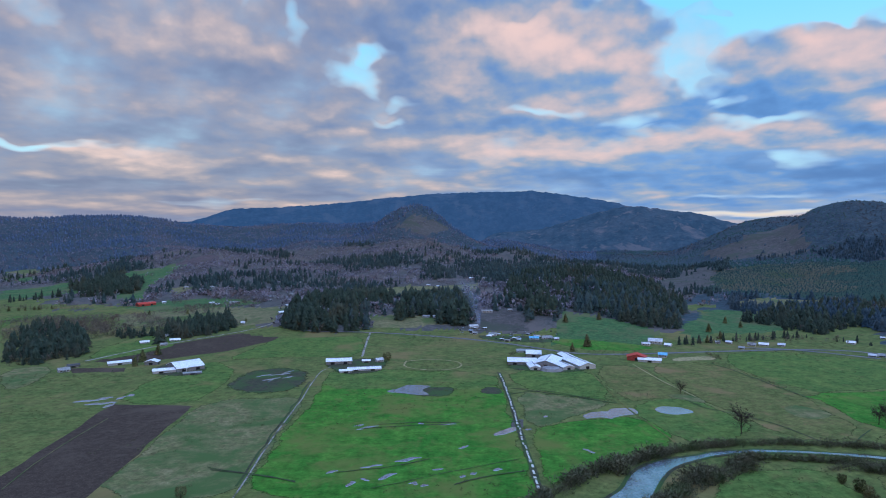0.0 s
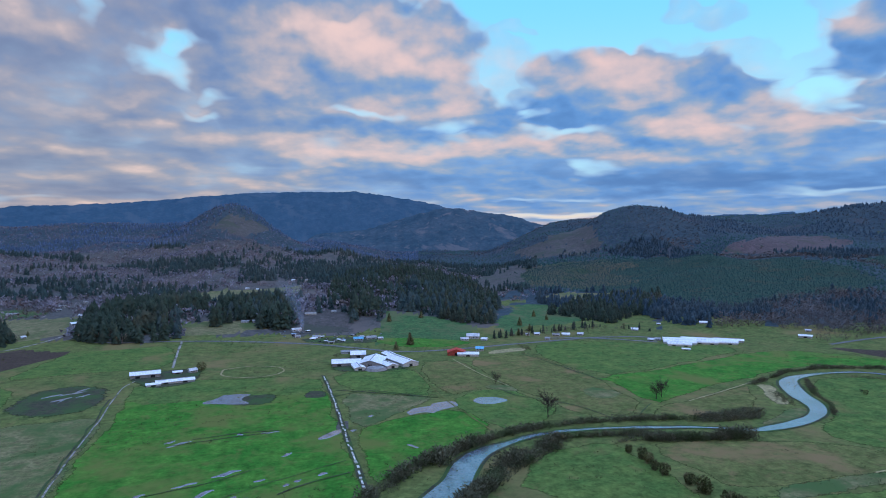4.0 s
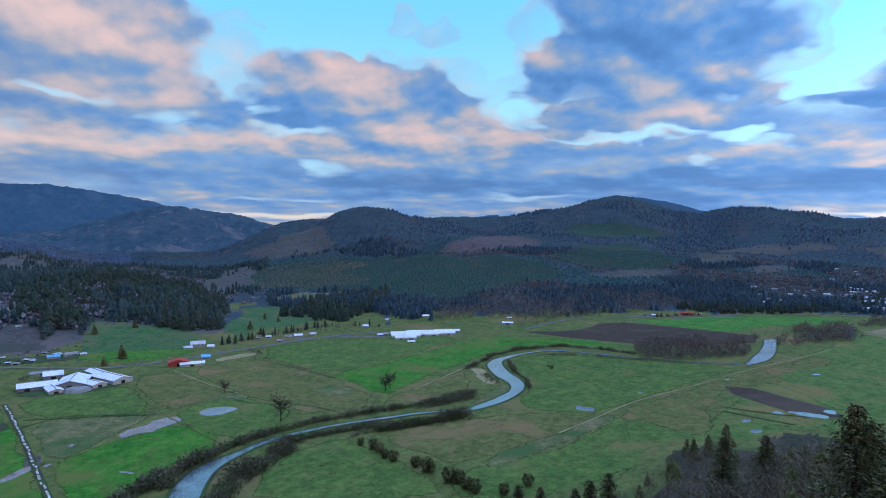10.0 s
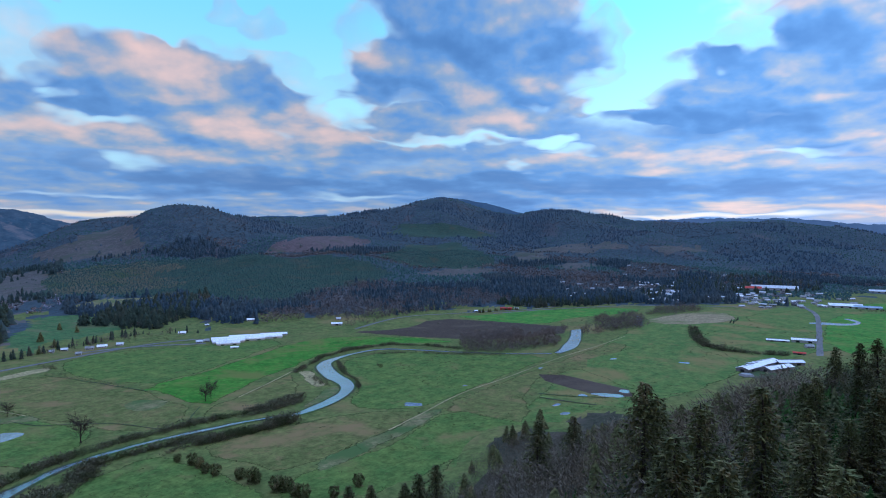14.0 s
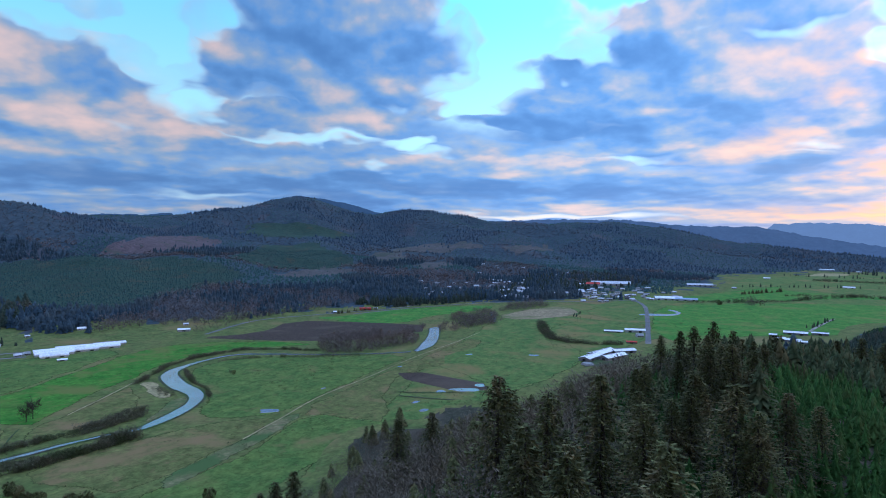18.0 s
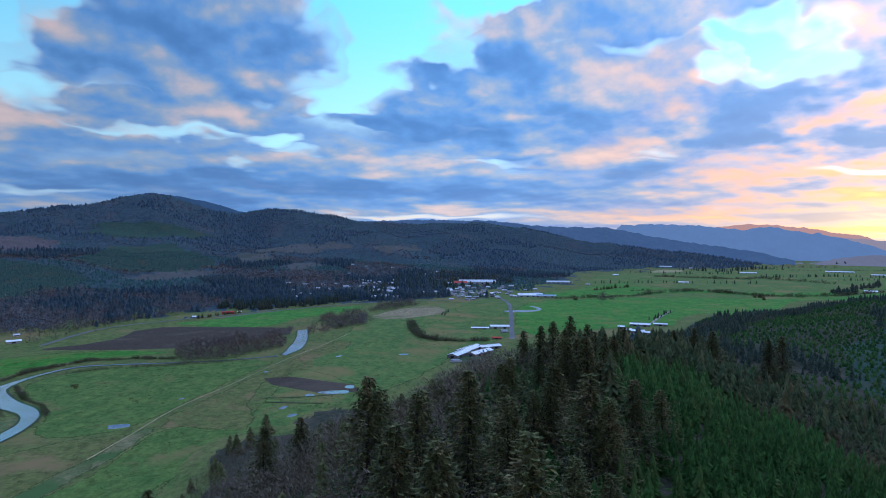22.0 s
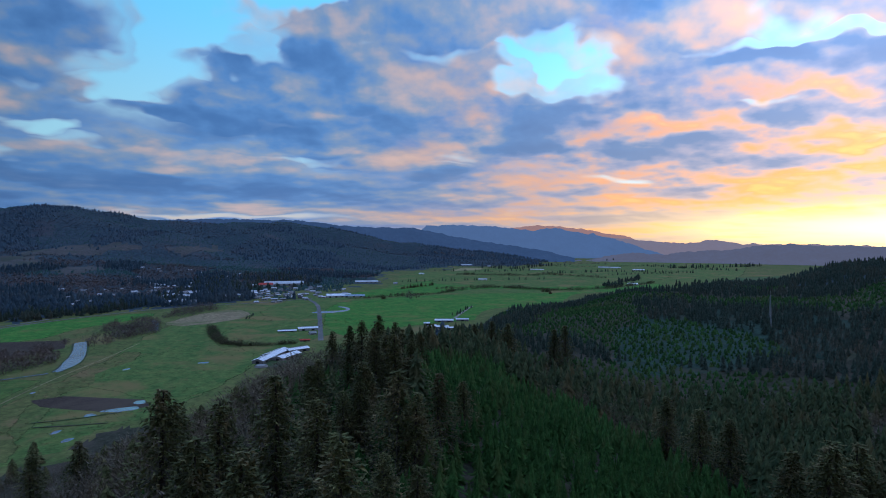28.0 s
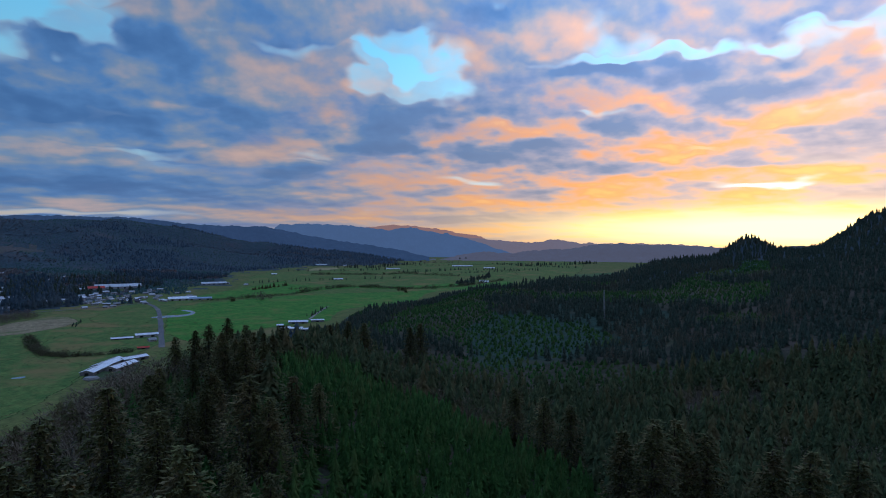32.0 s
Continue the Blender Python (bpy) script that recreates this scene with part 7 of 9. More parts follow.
field("bright_field", "green meadow below the wooded hill", "lush_olive", ((679, 271), (806, 246), (894, 185), (839, 111), (734, 94), (582, 132), (602, 178)), 0.22)
field("straw_field", "pale straw-coloured field", "stubble", ((1093, 300), (1190, 282), (1296, 232), (1290, 192), (1226, 166), (1160, 168), (1064, 238)), 0.25)
field("olive_field", "olive pasture with a mown oval", "lush_olive", ((1015, 182), (1119, 138), (1109, 35), (956, 26), (897, 52), (871, 131), (915, 168)), 0.22)
field("green_field", "green pasture beside the straight road", "lush_olive", ((1266, 167), (1464, 53), (1157, 34), (1139, 119)), 0.22)
field("bright_field", "vivid green meadow on the valley floor", "lush", ((903, 23), (1370, 33), (1466, -83), (1567, -313), (1559, -523), (1497, -683), (1285, -587), (1139, -418), (1068, -231), (1009, -92)), 0.22)
field("green_field", "green meadow behind a hedge", "lush", ((1589, -6), (1830, -166), (2170, -380), (2028, -711), (1948, -900), (1634, -755), (1621, -569), (1723, -414), (1582, -251), (1492, -19)), 0.22)
field("bright_field", "vivid green valley meadow", "lush", ((1490, -317), (1552, -545), (1619, -738), (1828, -992), (1712, -986), (1343, -685), (1164, -457), (1134, -341), (1202, -279)), 0.24)
field("olive_field", "olive far meadow", "lush_olive", ((2049, -280), (2417, -514), (2593, -910), (2435, -1268), (2192, -1288), (1874, -1017), (1687, -593), (1805, -418), (1854, -288)), 0.24)
field("straw_field", "pale far field", "straw", ((2878, -448), (3201, -619), (2944, -682), (2645, -638), (2591, -452)), 0.3)
field("olive_field", "far flat meadow below low hills", "lush_olive", ((2770, -750), (3213, -1327), (3335, -1958), (2846, -1867), (2331, -1369), (2482, -1025)), 0.26)
field("slope_meadow", "green far meadow", "mid_grass", ((-809, 1120), (-705, 1152), (-586, 1169), (-593, 1083), (-637, 955), (-670, 928)), 0.2)
field("green_field", "green field between hedges", "mid_grass", ((-439, 762), (-450, 850), (-430, 908), (-403, 842), (-414, 770)), 0.2)
field("gravel_yard", "grey gravel yard full of cars and sheds", "mud", ((44, 889), (58, 952), (100, 930), (142, 930), (167, 880), (152, 843), (91, 852)), 0.3)
field("farm_yard", "muddy farm yard round the white barns", "mud", ((71, 692), (84, 756), (154, 775), (167, 692), (151, 664), (84, 669)), 0.3)
field("farm_yard", "muddy farm yard round white barns", "mud", ((-330, 676), (-319, 715), (-280, 715), (-254, 657), (-293, 642)), 0.3)
field("farm_yard", "muddy farm yard by long barns", "mud", ((-134, 697), (-138, 735), (-64, 742), (-60, 697), (-75, 658), (-111, 652)), 0.3)
field("farm_yard", "muddy farm yard by the dairy", "mud", ((708, 97), (833, 94), (851, 50), (771, 41), (716, 61)), 0.3)
field("bright_field", "bright green paddock above the road", "bright_grass", ((146, 861), (177, 890), (266, 835), (283, 806), (244, 786), (174, 798)), 0.2)
pond("pond", "shallow irregular pond lying in green pasture", ((115, 502), (120, 512), (130, 517), (140, 517), (143, 524), (150, 527), (164, 529), (166, 513), (153, 507), (144, 505), (137, 495), (131, 503), (117, 497)), 0.4)
pond("pond", "oval pond lying in green pasture", ((182, 526), (191, 534), (206, 529), (214, 519), (208, 512), (192, 507), (182, 515)), 0.4)
pond("puddle", "long puddle beside the farm lane", ((37, 453), (44, 467), (58, 478), (58, 470), (48, 458)), 0.4)
pond("puddle", "standing water on bare mud", ((-56, 582), (-43, 596), (-37, 609), (-10, 607), (-16, 597), (-22, 587), (-10, 571), (-23, 571), (-34, 577)), 0.4)
pond("puddle", "narrow puddle in pasture", ((-293, 565), (-289, 573), (-286, 565)), 0.4)
pond("puddle", "narrow puddle in wet pasture", ((-32, 403), (-28, 405), (-24, 407), (-21, 410), (-17, 411), (-14, 411), (-14, 410), (-17, 409), (-21, 406), (-24, 402), (-28, 403), (-32, 402)), 0.4)
pond("puddle", "narrow puddle in wet pasture", ((-53, 392), (-50, 394), (-48, 394), (-45, 396), (-43, 397), (-40, 397), (-40, 396), (-42, 395), (-45, 394), (-48, 392), (-50, 392), (-53, 391)), 0.4)
pond("puddle", "narrow puddle in wet pasture", ((-40, 373), (-38, 376), (-36, 379), (-34, 382), (-32, 383), (-29, 383), (-29, 382), (-31, 381), (-33, 378), (-35, 375), (-37, 373), (-39, 372)), 0.4)
pond("puddle", "narrow puddle in wet pasture", ((-73, 382), (-72, 384), (-71, 386), (-70, 386), (-68, 387), (-67, 387), (-67, 386), (-68, 386), (-69, 384), (-70, 383), (-72, 383), (-73, 382)), 0.4)
pond("puddle", "narrow puddle in wet pasture", ((-58, 364), (-57, 366), (-56, 369), (-56, 371), (-55, 371), (-54, 370), (-53, 369), (-54, 368), (-55, 365), (-56, 364), (-57, 362), (-58, 363)), 0.4)
pond("puddle", "narrow puddle in wet pasture", ((11, 428), (12, 429), (14, 432), (15, 433), (16, 432), (18, 434), (18, 433), (16, 430), (15, 430), (14, 428), (12, 428), (11, 428)), 0.4)
pond("puddle", "narrow puddle in wet pasture", ((32, 388), (33, 389), (34, 391), (35, 391), (36, 391), (38, 390), (37, 389), (36, 389), (35, 387), (34, 387), (33, 386), (32, 387)), 0.4)
pond("puddle", "narrow puddle in wet pasture", ((-20, 366), (-19, 368), (-18, 369), (-17, 370), (-16, 367), (-15, 367), (-15, 366), (-16, 365), (-17, 366), (-18, 366), (-19, 366), (-20, 366)), 0.4)
pond("puddle", "narrow puddle in wet pasture", ((-13, 364), (-12, 364), (-12, 366), (-11, 366), (-10, 365), (-9, 365), (-9, 364), (-10, 364), (-11, 363), (-12, 363), (-12, 362), (-13, 363)), 0.4)
pond("puddle", "narrow puddle in wet pasture", ((-69, 478), (-68, 481), (-66, 481), (-65, 483), (-64, 482), (-63, 483), (-63, 482), (-64, 480), (-65, 479), (-66, 478), (-68, 479), (-69, 477)), 0.4)
pond("puddle", "narrow puddle in wet pasture", ((-66, 470), (-63, 472), (-60, 474), (-58, 477), (-54, 478), (-51, 479), (-51, 479), (-54, 476), (-57, 473), (-60, 471), (-63, 470), (-66, 469)), 0.4)
pond("puddle", "narrow puddle in wet pasture", ((-20, 483), (-19, 485), (-19, 486), (-18, 486), (-17, 484), (-16, 485), (-16, 484), (-17, 483), (-18, 483), (-18, 483), (-19, 483), (-20, 483)), 0.4)
pond("puddle", "narrow puddle in wet pasture", ((-2, 483), (0, 483), (3, 483), (5, 484), (7, 484), (10, 483), (10, 483), (7, 483), (5, 482), (3, 480), (0, 481), (-2, 482)), 0.4)
pond("puddle", "narrow puddle in wet pasture", ((-6, 389), (-5, 389), (-4, 390), (-2, 390), (-1, 390), (0, 390), (0, 389), (-1, 389), (-2, 388), (-4, 388), (-5, 388), (-6, 388)), 0.4)
pond("puddle", "narrow puddle in wet pasture", ((10, 377), (11, 378), (12, 380), (13, 379), (13, 379), (14, 379), (14, 378), (13, 376), (12, 376), (12, 376), (11, 375), (10, 376)), 0.4)
pond("puddle", "narrow puddle in wet pasture", ((17, 382), (18, 384), (19, 384), (19, 384), (20, 384), (21, 385), (20, 384), (20, 383), (19, 381), (18, 381), (18, 382), (17, 381)), 0.4)
pond("puddle", "narrow puddle in wet pasture", ((-50, 374), (-49, 374), (-48, 374), (-47, 372), (-46, 372), (-45, 371), (-45, 370), (-46, 371), (-47, 371), (-48, 372), (-49, 373), (-50, 373)), 0.4)
pond("puddle", "narrow puddle in wet pasture", ((98, 427), (100, 426), (101, 425), (102, 423), (104, 421), (105, 420), (105, 419), (103, 419), (102, 420), (101, 422), (99, 424), (98, 426)), 0.4)
pond("puddle", "narrow puddle in wet pasture", ((64, 470), (65, 470), (66, 472), (66, 471), (67, 471), (68, 470), (68, 470), (67, 470), (66, 468), (65, 468), (65, 469), (64, 469)), 0.4)
pond("puddle", "narrow puddle in wet pasture", ((82, 502), (83, 502), (84, 504), (85, 505), (86, 505), (87, 505), (87, 504), (86, 503), (85, 502), (84, 501), (83, 501), (82, 502)), 0.4)
pond("puddle", "thin wet streak on dark mud", ((-197, 645), (-194, 647), (-192, 650), (-189, 652), (-186, 654), (-183, 656), (-182, 656), (-185, 652), (-188, 649), (-191, 647), (-194, 645), (-197, 644)), 0.4)
pond("puddle", "thin wet streak on dark mud", ((-183, 649), (-180, 652), (-176, 655), (-172, 656), (-169, 660), (-164, 660), (-164, 660), (-168, 657), (-171, 653), (-176, 653), (-179, 650), (-183, 648)), 0.4)
pond("puddle", "thin wet streak on dark mud", ((-185, 627), (-182, 630), (-179, 633), (-176, 636), (-174, 638), (-170, 640), (-170, 640), (-173, 636), (-176, 632), (-178, 630), (-182, 628), (-185, 626)), 0.4)
pond("puddle", "thin wet streak on dark mud", ((-175, 655), (-173, 660), (-172, 664), (-170, 668), (-167, 670), (-165, 674), (-165, 673), (-167, 668), (-169, 664), (-171, 661), (-173, 658), (-175, 654)), 0.4)
pond("puddle", "thin wet streak on dark mud", ((-177, 621), (-177, 625), (-177, 628), (-176, 633), (-176, 635), (-175, 638), (-175, 638), (-175, 634), (-176, 630), (-176, 627), (-177, 623), (-177, 620)), 0.4)
pond("puddle", "thin wet streak on dark mud", ((-167, 637), (-165, 640), (-163, 642), (-161, 644), (-159, 646), (-157, 648), (-157, 647), (-159, 645), (-160, 641), (-162, 640), (-165, 639), (-166, 636)), 0.4)
pond("puddle", "standing water in pasture", ((-330, 546), (-327, 549), (-324, 551), (-320, 553), (-316, 553), (-311, 553), (-311, 552), (-314, 550), (-317, 548), (-322, 548), (-325, 545), (-329, 545)), 0.4)
pond("puddle", "standing water in pasture", ((-315, 538), (-311, 541), (-308, 545), (-302, 543), (-298, 547), (-292, 546), (-291, 544), (-296, 543), (-299, 539), (-305, 539), (-309, 537), (-315, 537)), 0.4)
pond("puddle", "standing water in pasture", ((-316, 552), (-314, 555), (-313, 560), (-310, 561), (-308, 563), (-304, 563), (-303, 562), (-306, 560), (-307, 555), (-310, 555), (-312, 553), (-315, 551)), 0.4)
pond("puddle", "standing water in pasture", ((-295, 531), (-295, 534), (-294, 536), (-294, 539), (-292, 539), (-292, 542), (-291, 541), (-290, 535), (-291, 533), (-291, 530), (-293, 530), (-295, 530)), 0.4)
pond("puddle", "standing water in pasture", ((-297, 556), (-297, 559), (-296, 562), (-295, 564), (-294, 565), (-292, 566), (-292, 565), (-293, 563), (-292, 558), (-294, 557), (-296, 556), (-297, 555)), 0.4)
pond("puddle", "small puddle in pasture", ((-293, 566), (-293, 569), (-294, 573), (-292, 573), (-291, 572), (-290, 574), (-290, 572), (-289, 568), (-289, 567), (-290, 566), (-291, 565), (-292, 565)), 0.4)
pond("puddle", "thin puddle in meadow", ((445, 314), (440, 313), (435, 316), (432, 320), (431, 324), (436, 323), (442, 321), (446, 316)), 0.4)
pond("puddle", "thin puddle in meadow", ((512, 210), (508, 210), (505, 212), (504, 214), (504, 216), (507, 215), (510, 214), (512, 212)), 0.4)
pond("puddle", "thin puddle in meadow", ((491, 194), (487, 194), (483, 195), (482, 199), (483, 200), (486, 200), (490, 198), (491, 196)), 0.4)
pond("puddle", "thin puddle in meadow", ((442, 310), (439, 311), (435, 316), (434, 321), (436, 328), (440, 328), (443, 322), (443, 315)), 0.4)
pond("puddle", "thin puddle in meadow", ((552, 200), (548, 200), (545, 203), (545, 207), (549, 209), (553, 209), (556, 207), (554, 203)), 0.4)
pond("puddle", "thin puddle in meadow", ((569, 172), (566, 171), (558, 182), (559, 194), (561, 201), (565, 197), (571, 186), (573, 175)), 0.4)
pond("puddle", "thin puddle in meadow", ((588, 172), (583, 171), (581, 174), (582, 179), (585, 181), (591, 181), (593, 178), (593, 174)), 0.4)
pond("puddle", "thin puddle in meadow", ((760, 152), (756, 153), (754, 157), (755, 162), (757, 164), (760, 164), (762, 158), (762, 153)), 0.4)
pond("puddle", "thin puddle in meadow", ((739, 232), (735, 232), (732, 234), (730, 236), (731, 238), (735, 237), (738, 236), (740, 234)), 0.4)
pond("puddle", "thin puddle in meadow", ((524, 315), (522, 315), (520, 316), (518, 317), (520, 318), (522, 318), (524, 318), (525, 317)), 0.4)
pond("puddle", "thin puddle in meadow", ((640, 286), (639, 286), (636, 286), (636, 288), (637, 289), (639, 289), (641, 288), (641, 287)), 0.4)
pond("oxbow_water", "pale curved water in green meadow", ((1222, 55), (1245, 34), (1243, -5), (1275, -19), (1320, 6), (1323, -6), (1286, -24), (1237, -18), (1213, 11), (1214, 49)), 0.4)
river("river", "slow pale river winding through pasture", ((56, 306), (76, 327), (97, 351), (104, 358), (118, 386), (138, 404), (166, 412), (190, 422), (217, 425), (245, 424), (271, 419), (292, 412), (314, 408), (341, 396), (360, 385), (376, 390), (408, 396), (435, 404), (452, 419), (461, 436), (469, 458), (488, 489), (508, 511), (536, 523), (572, 526), (616, 523), (638, 506), (650, 476), (659, 450), (665, 428), (680, 389), (698, 352), (728, 312)), ((75, 291), (94, 313), (114, 338), (120, 346), (134, 370), (148, 390), (169, 405), (192, 416), (218, 419), (246, 418), (273, 412), (293, 406), (314, 402), (341, 392), (358, 379), (370, 375), (400, 377), (430, 387), (455, 400), (475, 422), (488, 450), (509, 480), (527, 500), (537, 505), (566, 513), (610, 513), (633, 501), (644, 472), (653, 446), (660, 425), (675, 387), (693, 349), (722, 309)), 0.35)
river("river", "broad pale reach of the river below brown trees", ((731, 313), (766, 317), (814, 327), (863, 341), (923, 363)), ((730, 299), (757, 297), (793, 301), (854, 319), (938, 351)), 0.37)
river("river", "far reach of the river", ((1027, 294), (1100, 309), (1156, 328)), ((1029, 282), (1102, 300), (1157, 322)), 0.37)
ribbon("road", "two-lane country road along the valley edge", "asphalt", ((-274, 1049), (-270, 998), (-229, 940), (-175, 929), (-115, 930), (-54, 919), (13, 889), (76, 852), (130, 802), (167, 767), (223, 764), (298, 775), (374, 787), (454, 798), (522, 791), (553, 765)), 7, 0.45)
ribbon("road", "country road along the valley edge", "asphalt", ((391, 812), (458, 798), (528, 738)), 7, 0.46)
ribbon("lane", "pale gravel farm lane", "gravel", ((-110, 930), (-105, 834), (-99, 749)), 3, 0.45)
LANE = ((61, 663), (61, 591), (60, 515), (58, 444), (58, 400), (57, 367), (56, 340))
lane = ribbon("lane", "muddy cattle lane with pale broken concrete slabs", "mud", LANE, 4.4, 0.43)
M["slab"] = surface("slab", (0.42, 0.41, 0.38), (0.58, 0.57, 0.54), 0.6, (0.26, 0.24, 0.20), 0.15, (0.50, 0.64), rand=0.4)
rng_slab = np.random.default_rng(5)
q = 342.0
while q < 655:
    long_, wide_ = float(rng_slab.uniform(2.5, 7.5)), float(rng_slab.uniform(1.0, 1.9))
    cx = float(np.interp(q + long_ / 2, [p[1] for p in LANE[::-1]], [p[0] for p in LANE[::-1]])) + float(rng_slab.uniform(-0.6, 0.6))
    v = [(cx + sx * wide_ / 2 * rng_slab.uniform(0.7, 1.15), q + sy * long_, z) for z in (0.2, 0.58) for sx, sy in ((-1, 0), (1, 0), (1, 1), (-1, 1))]
    mesh_of("slab", v, [(4, 5, 6, 7), (0, 1, 5, 4), (1, 2, 6, 5), (2, 3, 7, 6), (3, 0, 4, 7)], M["slab"], lane)
    q += long_ + float(rng_slab.uniform(1.0, 6.0))
ribbon("lane", "pale gravel lane between fields", "gravel", ((-127, 691), (-134, 663), (-132, 613), (-128, 560), (-127, 491), (-124, 426), (-121, 381), (-119, 344)), 1.1, 0.45)
ribbon("ditch", "dark drainage ditch along a lane", "mud", ((-136, 622), (-131, 560), (-130, 491), (-126, 426), (-124, 384), (-123, 362)), 2.3, 0.4)
ribbon("ditch", "dark wet drainage ditch", "mud", ((-147, 388), (-137, 384), (-125, 381), (-109, 376), (-90, 370)), 1.6, 0.4)
ribbon("ditch", "dark winding ditch through pasture", "mud", ((312, 712), (322, 670), (326, 620), (332, 580), (334, 558)), 2.4, 0.4)
ribbon("ditch", "dark winding ditch through pasture", "mud", ((220, 553), (226, 528), (245, 509), (265, 482), (270, 452), (277, 436), (296, 438), (322, 463), (330, 469)), 1.8, 0.4)
ribbon("ditch", "dark furrow line in pasture", "mud", ((-67, 383), (-52, 388), (-31, 395), (-9, 408)), 1.4, 0.4)
ribbon("ditch", "dark ditch across pasture", "mud", ((-62, 470), (-37, 477), (3, 481)), 1.6, 0.4)
ribbon("ditch", "dark ditch across pasture", "mud", ((7, 365), (23, 376), (52, 386)), 2.2, 0.4)
ribbon("ditch", "hedge line between paddocks", "mud", ((67, 595), (104, 574), (154, 543)), 2.5, 0.42)
ribbon("track", "worn track across pasture", "dull_grass", ((162, 678), (157, 554), (163, 482), (168, 437)), 1.2, 0.42)
ribbon("track", "worn track across pasture", "straw", ((219, 707), (223, 625), (233, 564)), 1.4, 0.42)
ribbon("track", "pale farm track along a dike", "straw", ((369, 292), (418, 296), (496, 305), (568, 297), (692, 294), (805, 280), (908, 273)), 1.5, 0.42)
ribbon("track", "worn tractor track", "straw", ((368, 467), (420, 486), (473, 508)), 1.6, 0.42)
ribbon("dike", "dark grassy dike in meadow", "mud", ((522, 236), (522, 213), (526, 182)), 2, 0.42)
ribbon("dike", "dark grassy dike in meadow", "mud", ((534, 242), (542, 210), (557, 182)), 2, 0.42)
ribbon("ditch", "dark wet ditch at a field corner", "mud", ((-151, 392), (-137, 386), (-123, 381), (-111, 378), (-89, 368)), 1.5, 0.41)
ribbon("ditch", "dark furrow crossing bright pasture", "mud", ((-42, 358), (-17, 372), (18, 392), (52, 407)), 0.9, 0.41)
ribbon("ditch", "dark furrow crossing bright pasture", "mud", ((-50, 481), (-29, 485), (-7, 486), (13, 486)), 1.6, 0.41)
ribbon("ditch", "dark hedge ditch between pastures", "mud", ((57, 569), (95, 589), (119, 570), (142, 552)), 2.2, 0.41)
ribbon("road", "straight grey road crossing the valley", "asphalt", ((893, 26), (1046, 31), (1292, 41), (1389, 50), (1486, 74)), 8, 0.6)
ribbon("road", "road below the hillside", "asphalt", ((739, 651), (913, 673), (999, 616), (1110, 540), (1216, 498)), 6, 0.45)
ribbon("road", "road below the hillside town", "asphalt", ((1031, 562), (1178, 492), (1323, 365), (1398, 185), (1502, 61)), 6, 0.45)
ribbon("lane", "farm lane in meadow", "gravel", ((1095, -206), (1198, -245), (1282, -280)), 5, 0.45)
ribbon("track", "pale oval track in a paddock", "straw", ((-43, 722), (-16, 736), (17, 722), (24, 698), (10, 677), (-21, 674), (-46, 692), (-43, 722)), 2, 0.42)
ribbon("lane", "pale edge of a plowed field", "gravel", ((-422, 721), (-390, 808), (-325, 918), (-272, 1004)), 4, 0.42)
ribbon("lane", "pale ruts across plowed soil", "fallow", ((-259, 357), (-270, 420), (-272, 496)), 0.6, 0.42)
field("scrub_meadow", "tan and brown rough meadow with scrub", "fallow", ((-493, 1180), (-380, 1358), (-322, 1243), (-318, 1100), (-391, 1050), (-471, 1078)), 0.2)
field("scrub_meadow", "brown rough ground below leafless trees", "dull_grass", ((-749, 1037), (-718, 1123), (-546, 1024), (-486, 879), (-546, 817), (-568, 786)), 0.2)
field("green_field", "pale green meadow between hedges", "mid_grass", ((-447, 763), (-447, 930), (-372, 889), (-358, 801), (-409, 716)), 0.22)
field("tan_field", "tan stubble strip beside the farm", "fallow", ((-490, 677), (-453, 698), (-422, 663), (-406, 590), (-428, 590)), 0.22)
grove("bare", ((-749, 1037), (-708, 1108), (-539, 1011), (-503, 919), (-587, 879), (-616, 852)), 9, 8)
grove("bare", ((-512, 1225), (-397, 1417), (-346, 1324), (-397, 1123), (-484, 1108)), 11, 6)
tree_row("bare", ((-590, 1078), (-483, 1155), (-377, 1346)), 6, 8, 10)
tree_row("bare", ((-884, 1225), (-704, 1206), (-623, 1303), (-524, 1253)), 7, 8, 12)
tree_row("shrub", ((-498, 879), (-472, 941), (-408, 975)), 3, 5, 8)
tree_row("shrub", ((-266, 722), (-234, 736), (-181, 742), (-155, 749)), 3.5, 1.8, 3)
tree_row("shrub", ((38, 319), (62, 349), (83, 372), (100, 385), (119, 400)), 0.75, 6.5, 7)
tree_row("shrub", ((104, 388), (137, 407), (168, 424), (205, 434), (240, 437), (275, 433), (321, 424), (358, 414), (399, 416)), 0.6, 4.6, 5)
tree_row("shrub", ((108, 379), (130, 404), (150, 418)), 0.9, 6.5, 5)
tree_row("shrub", ((98, 306), (123, 340), (145, 365), (172, 384), (209, 405)), 0.42, 6.2, 8)
tree_row("shrub", ((125, 335), (149, 357), (177, 377), (208, 395)), 0.8, 6, 6)
tree_row("shrub", ((201, 405), (219, 407), (241, 404), (268, 397), (287, 393)), 0.55, 4.2, 4)
tree_row("shrub", ((594, 504), (630, 464), (650, 419), (683, 350)), 1.2, 2.6, 2.5)
tree_row("shrub", ((267, 387), (289, 381), (317, 374), (347, 370)), 0.32, 5.0, 7)
tree_row("shrub", ((234, 386), (245, 387), (259, 388)), 1.0, 4, 6)
tree_row("shrub", ((327, 415), (359, 408), (392, 409)), 0.7, 3.5, 5)
tree_row("shrub", ((467, 501), (500, 513), (544, 534), (597, 540), (660, 522), (681, 475), (688, 424)), 0.7, 3.6, 4)
tree_row("shrub", ((537, 501), (496, 454), (481, 423), (454, 395)), 0.6, 3.2, 3)
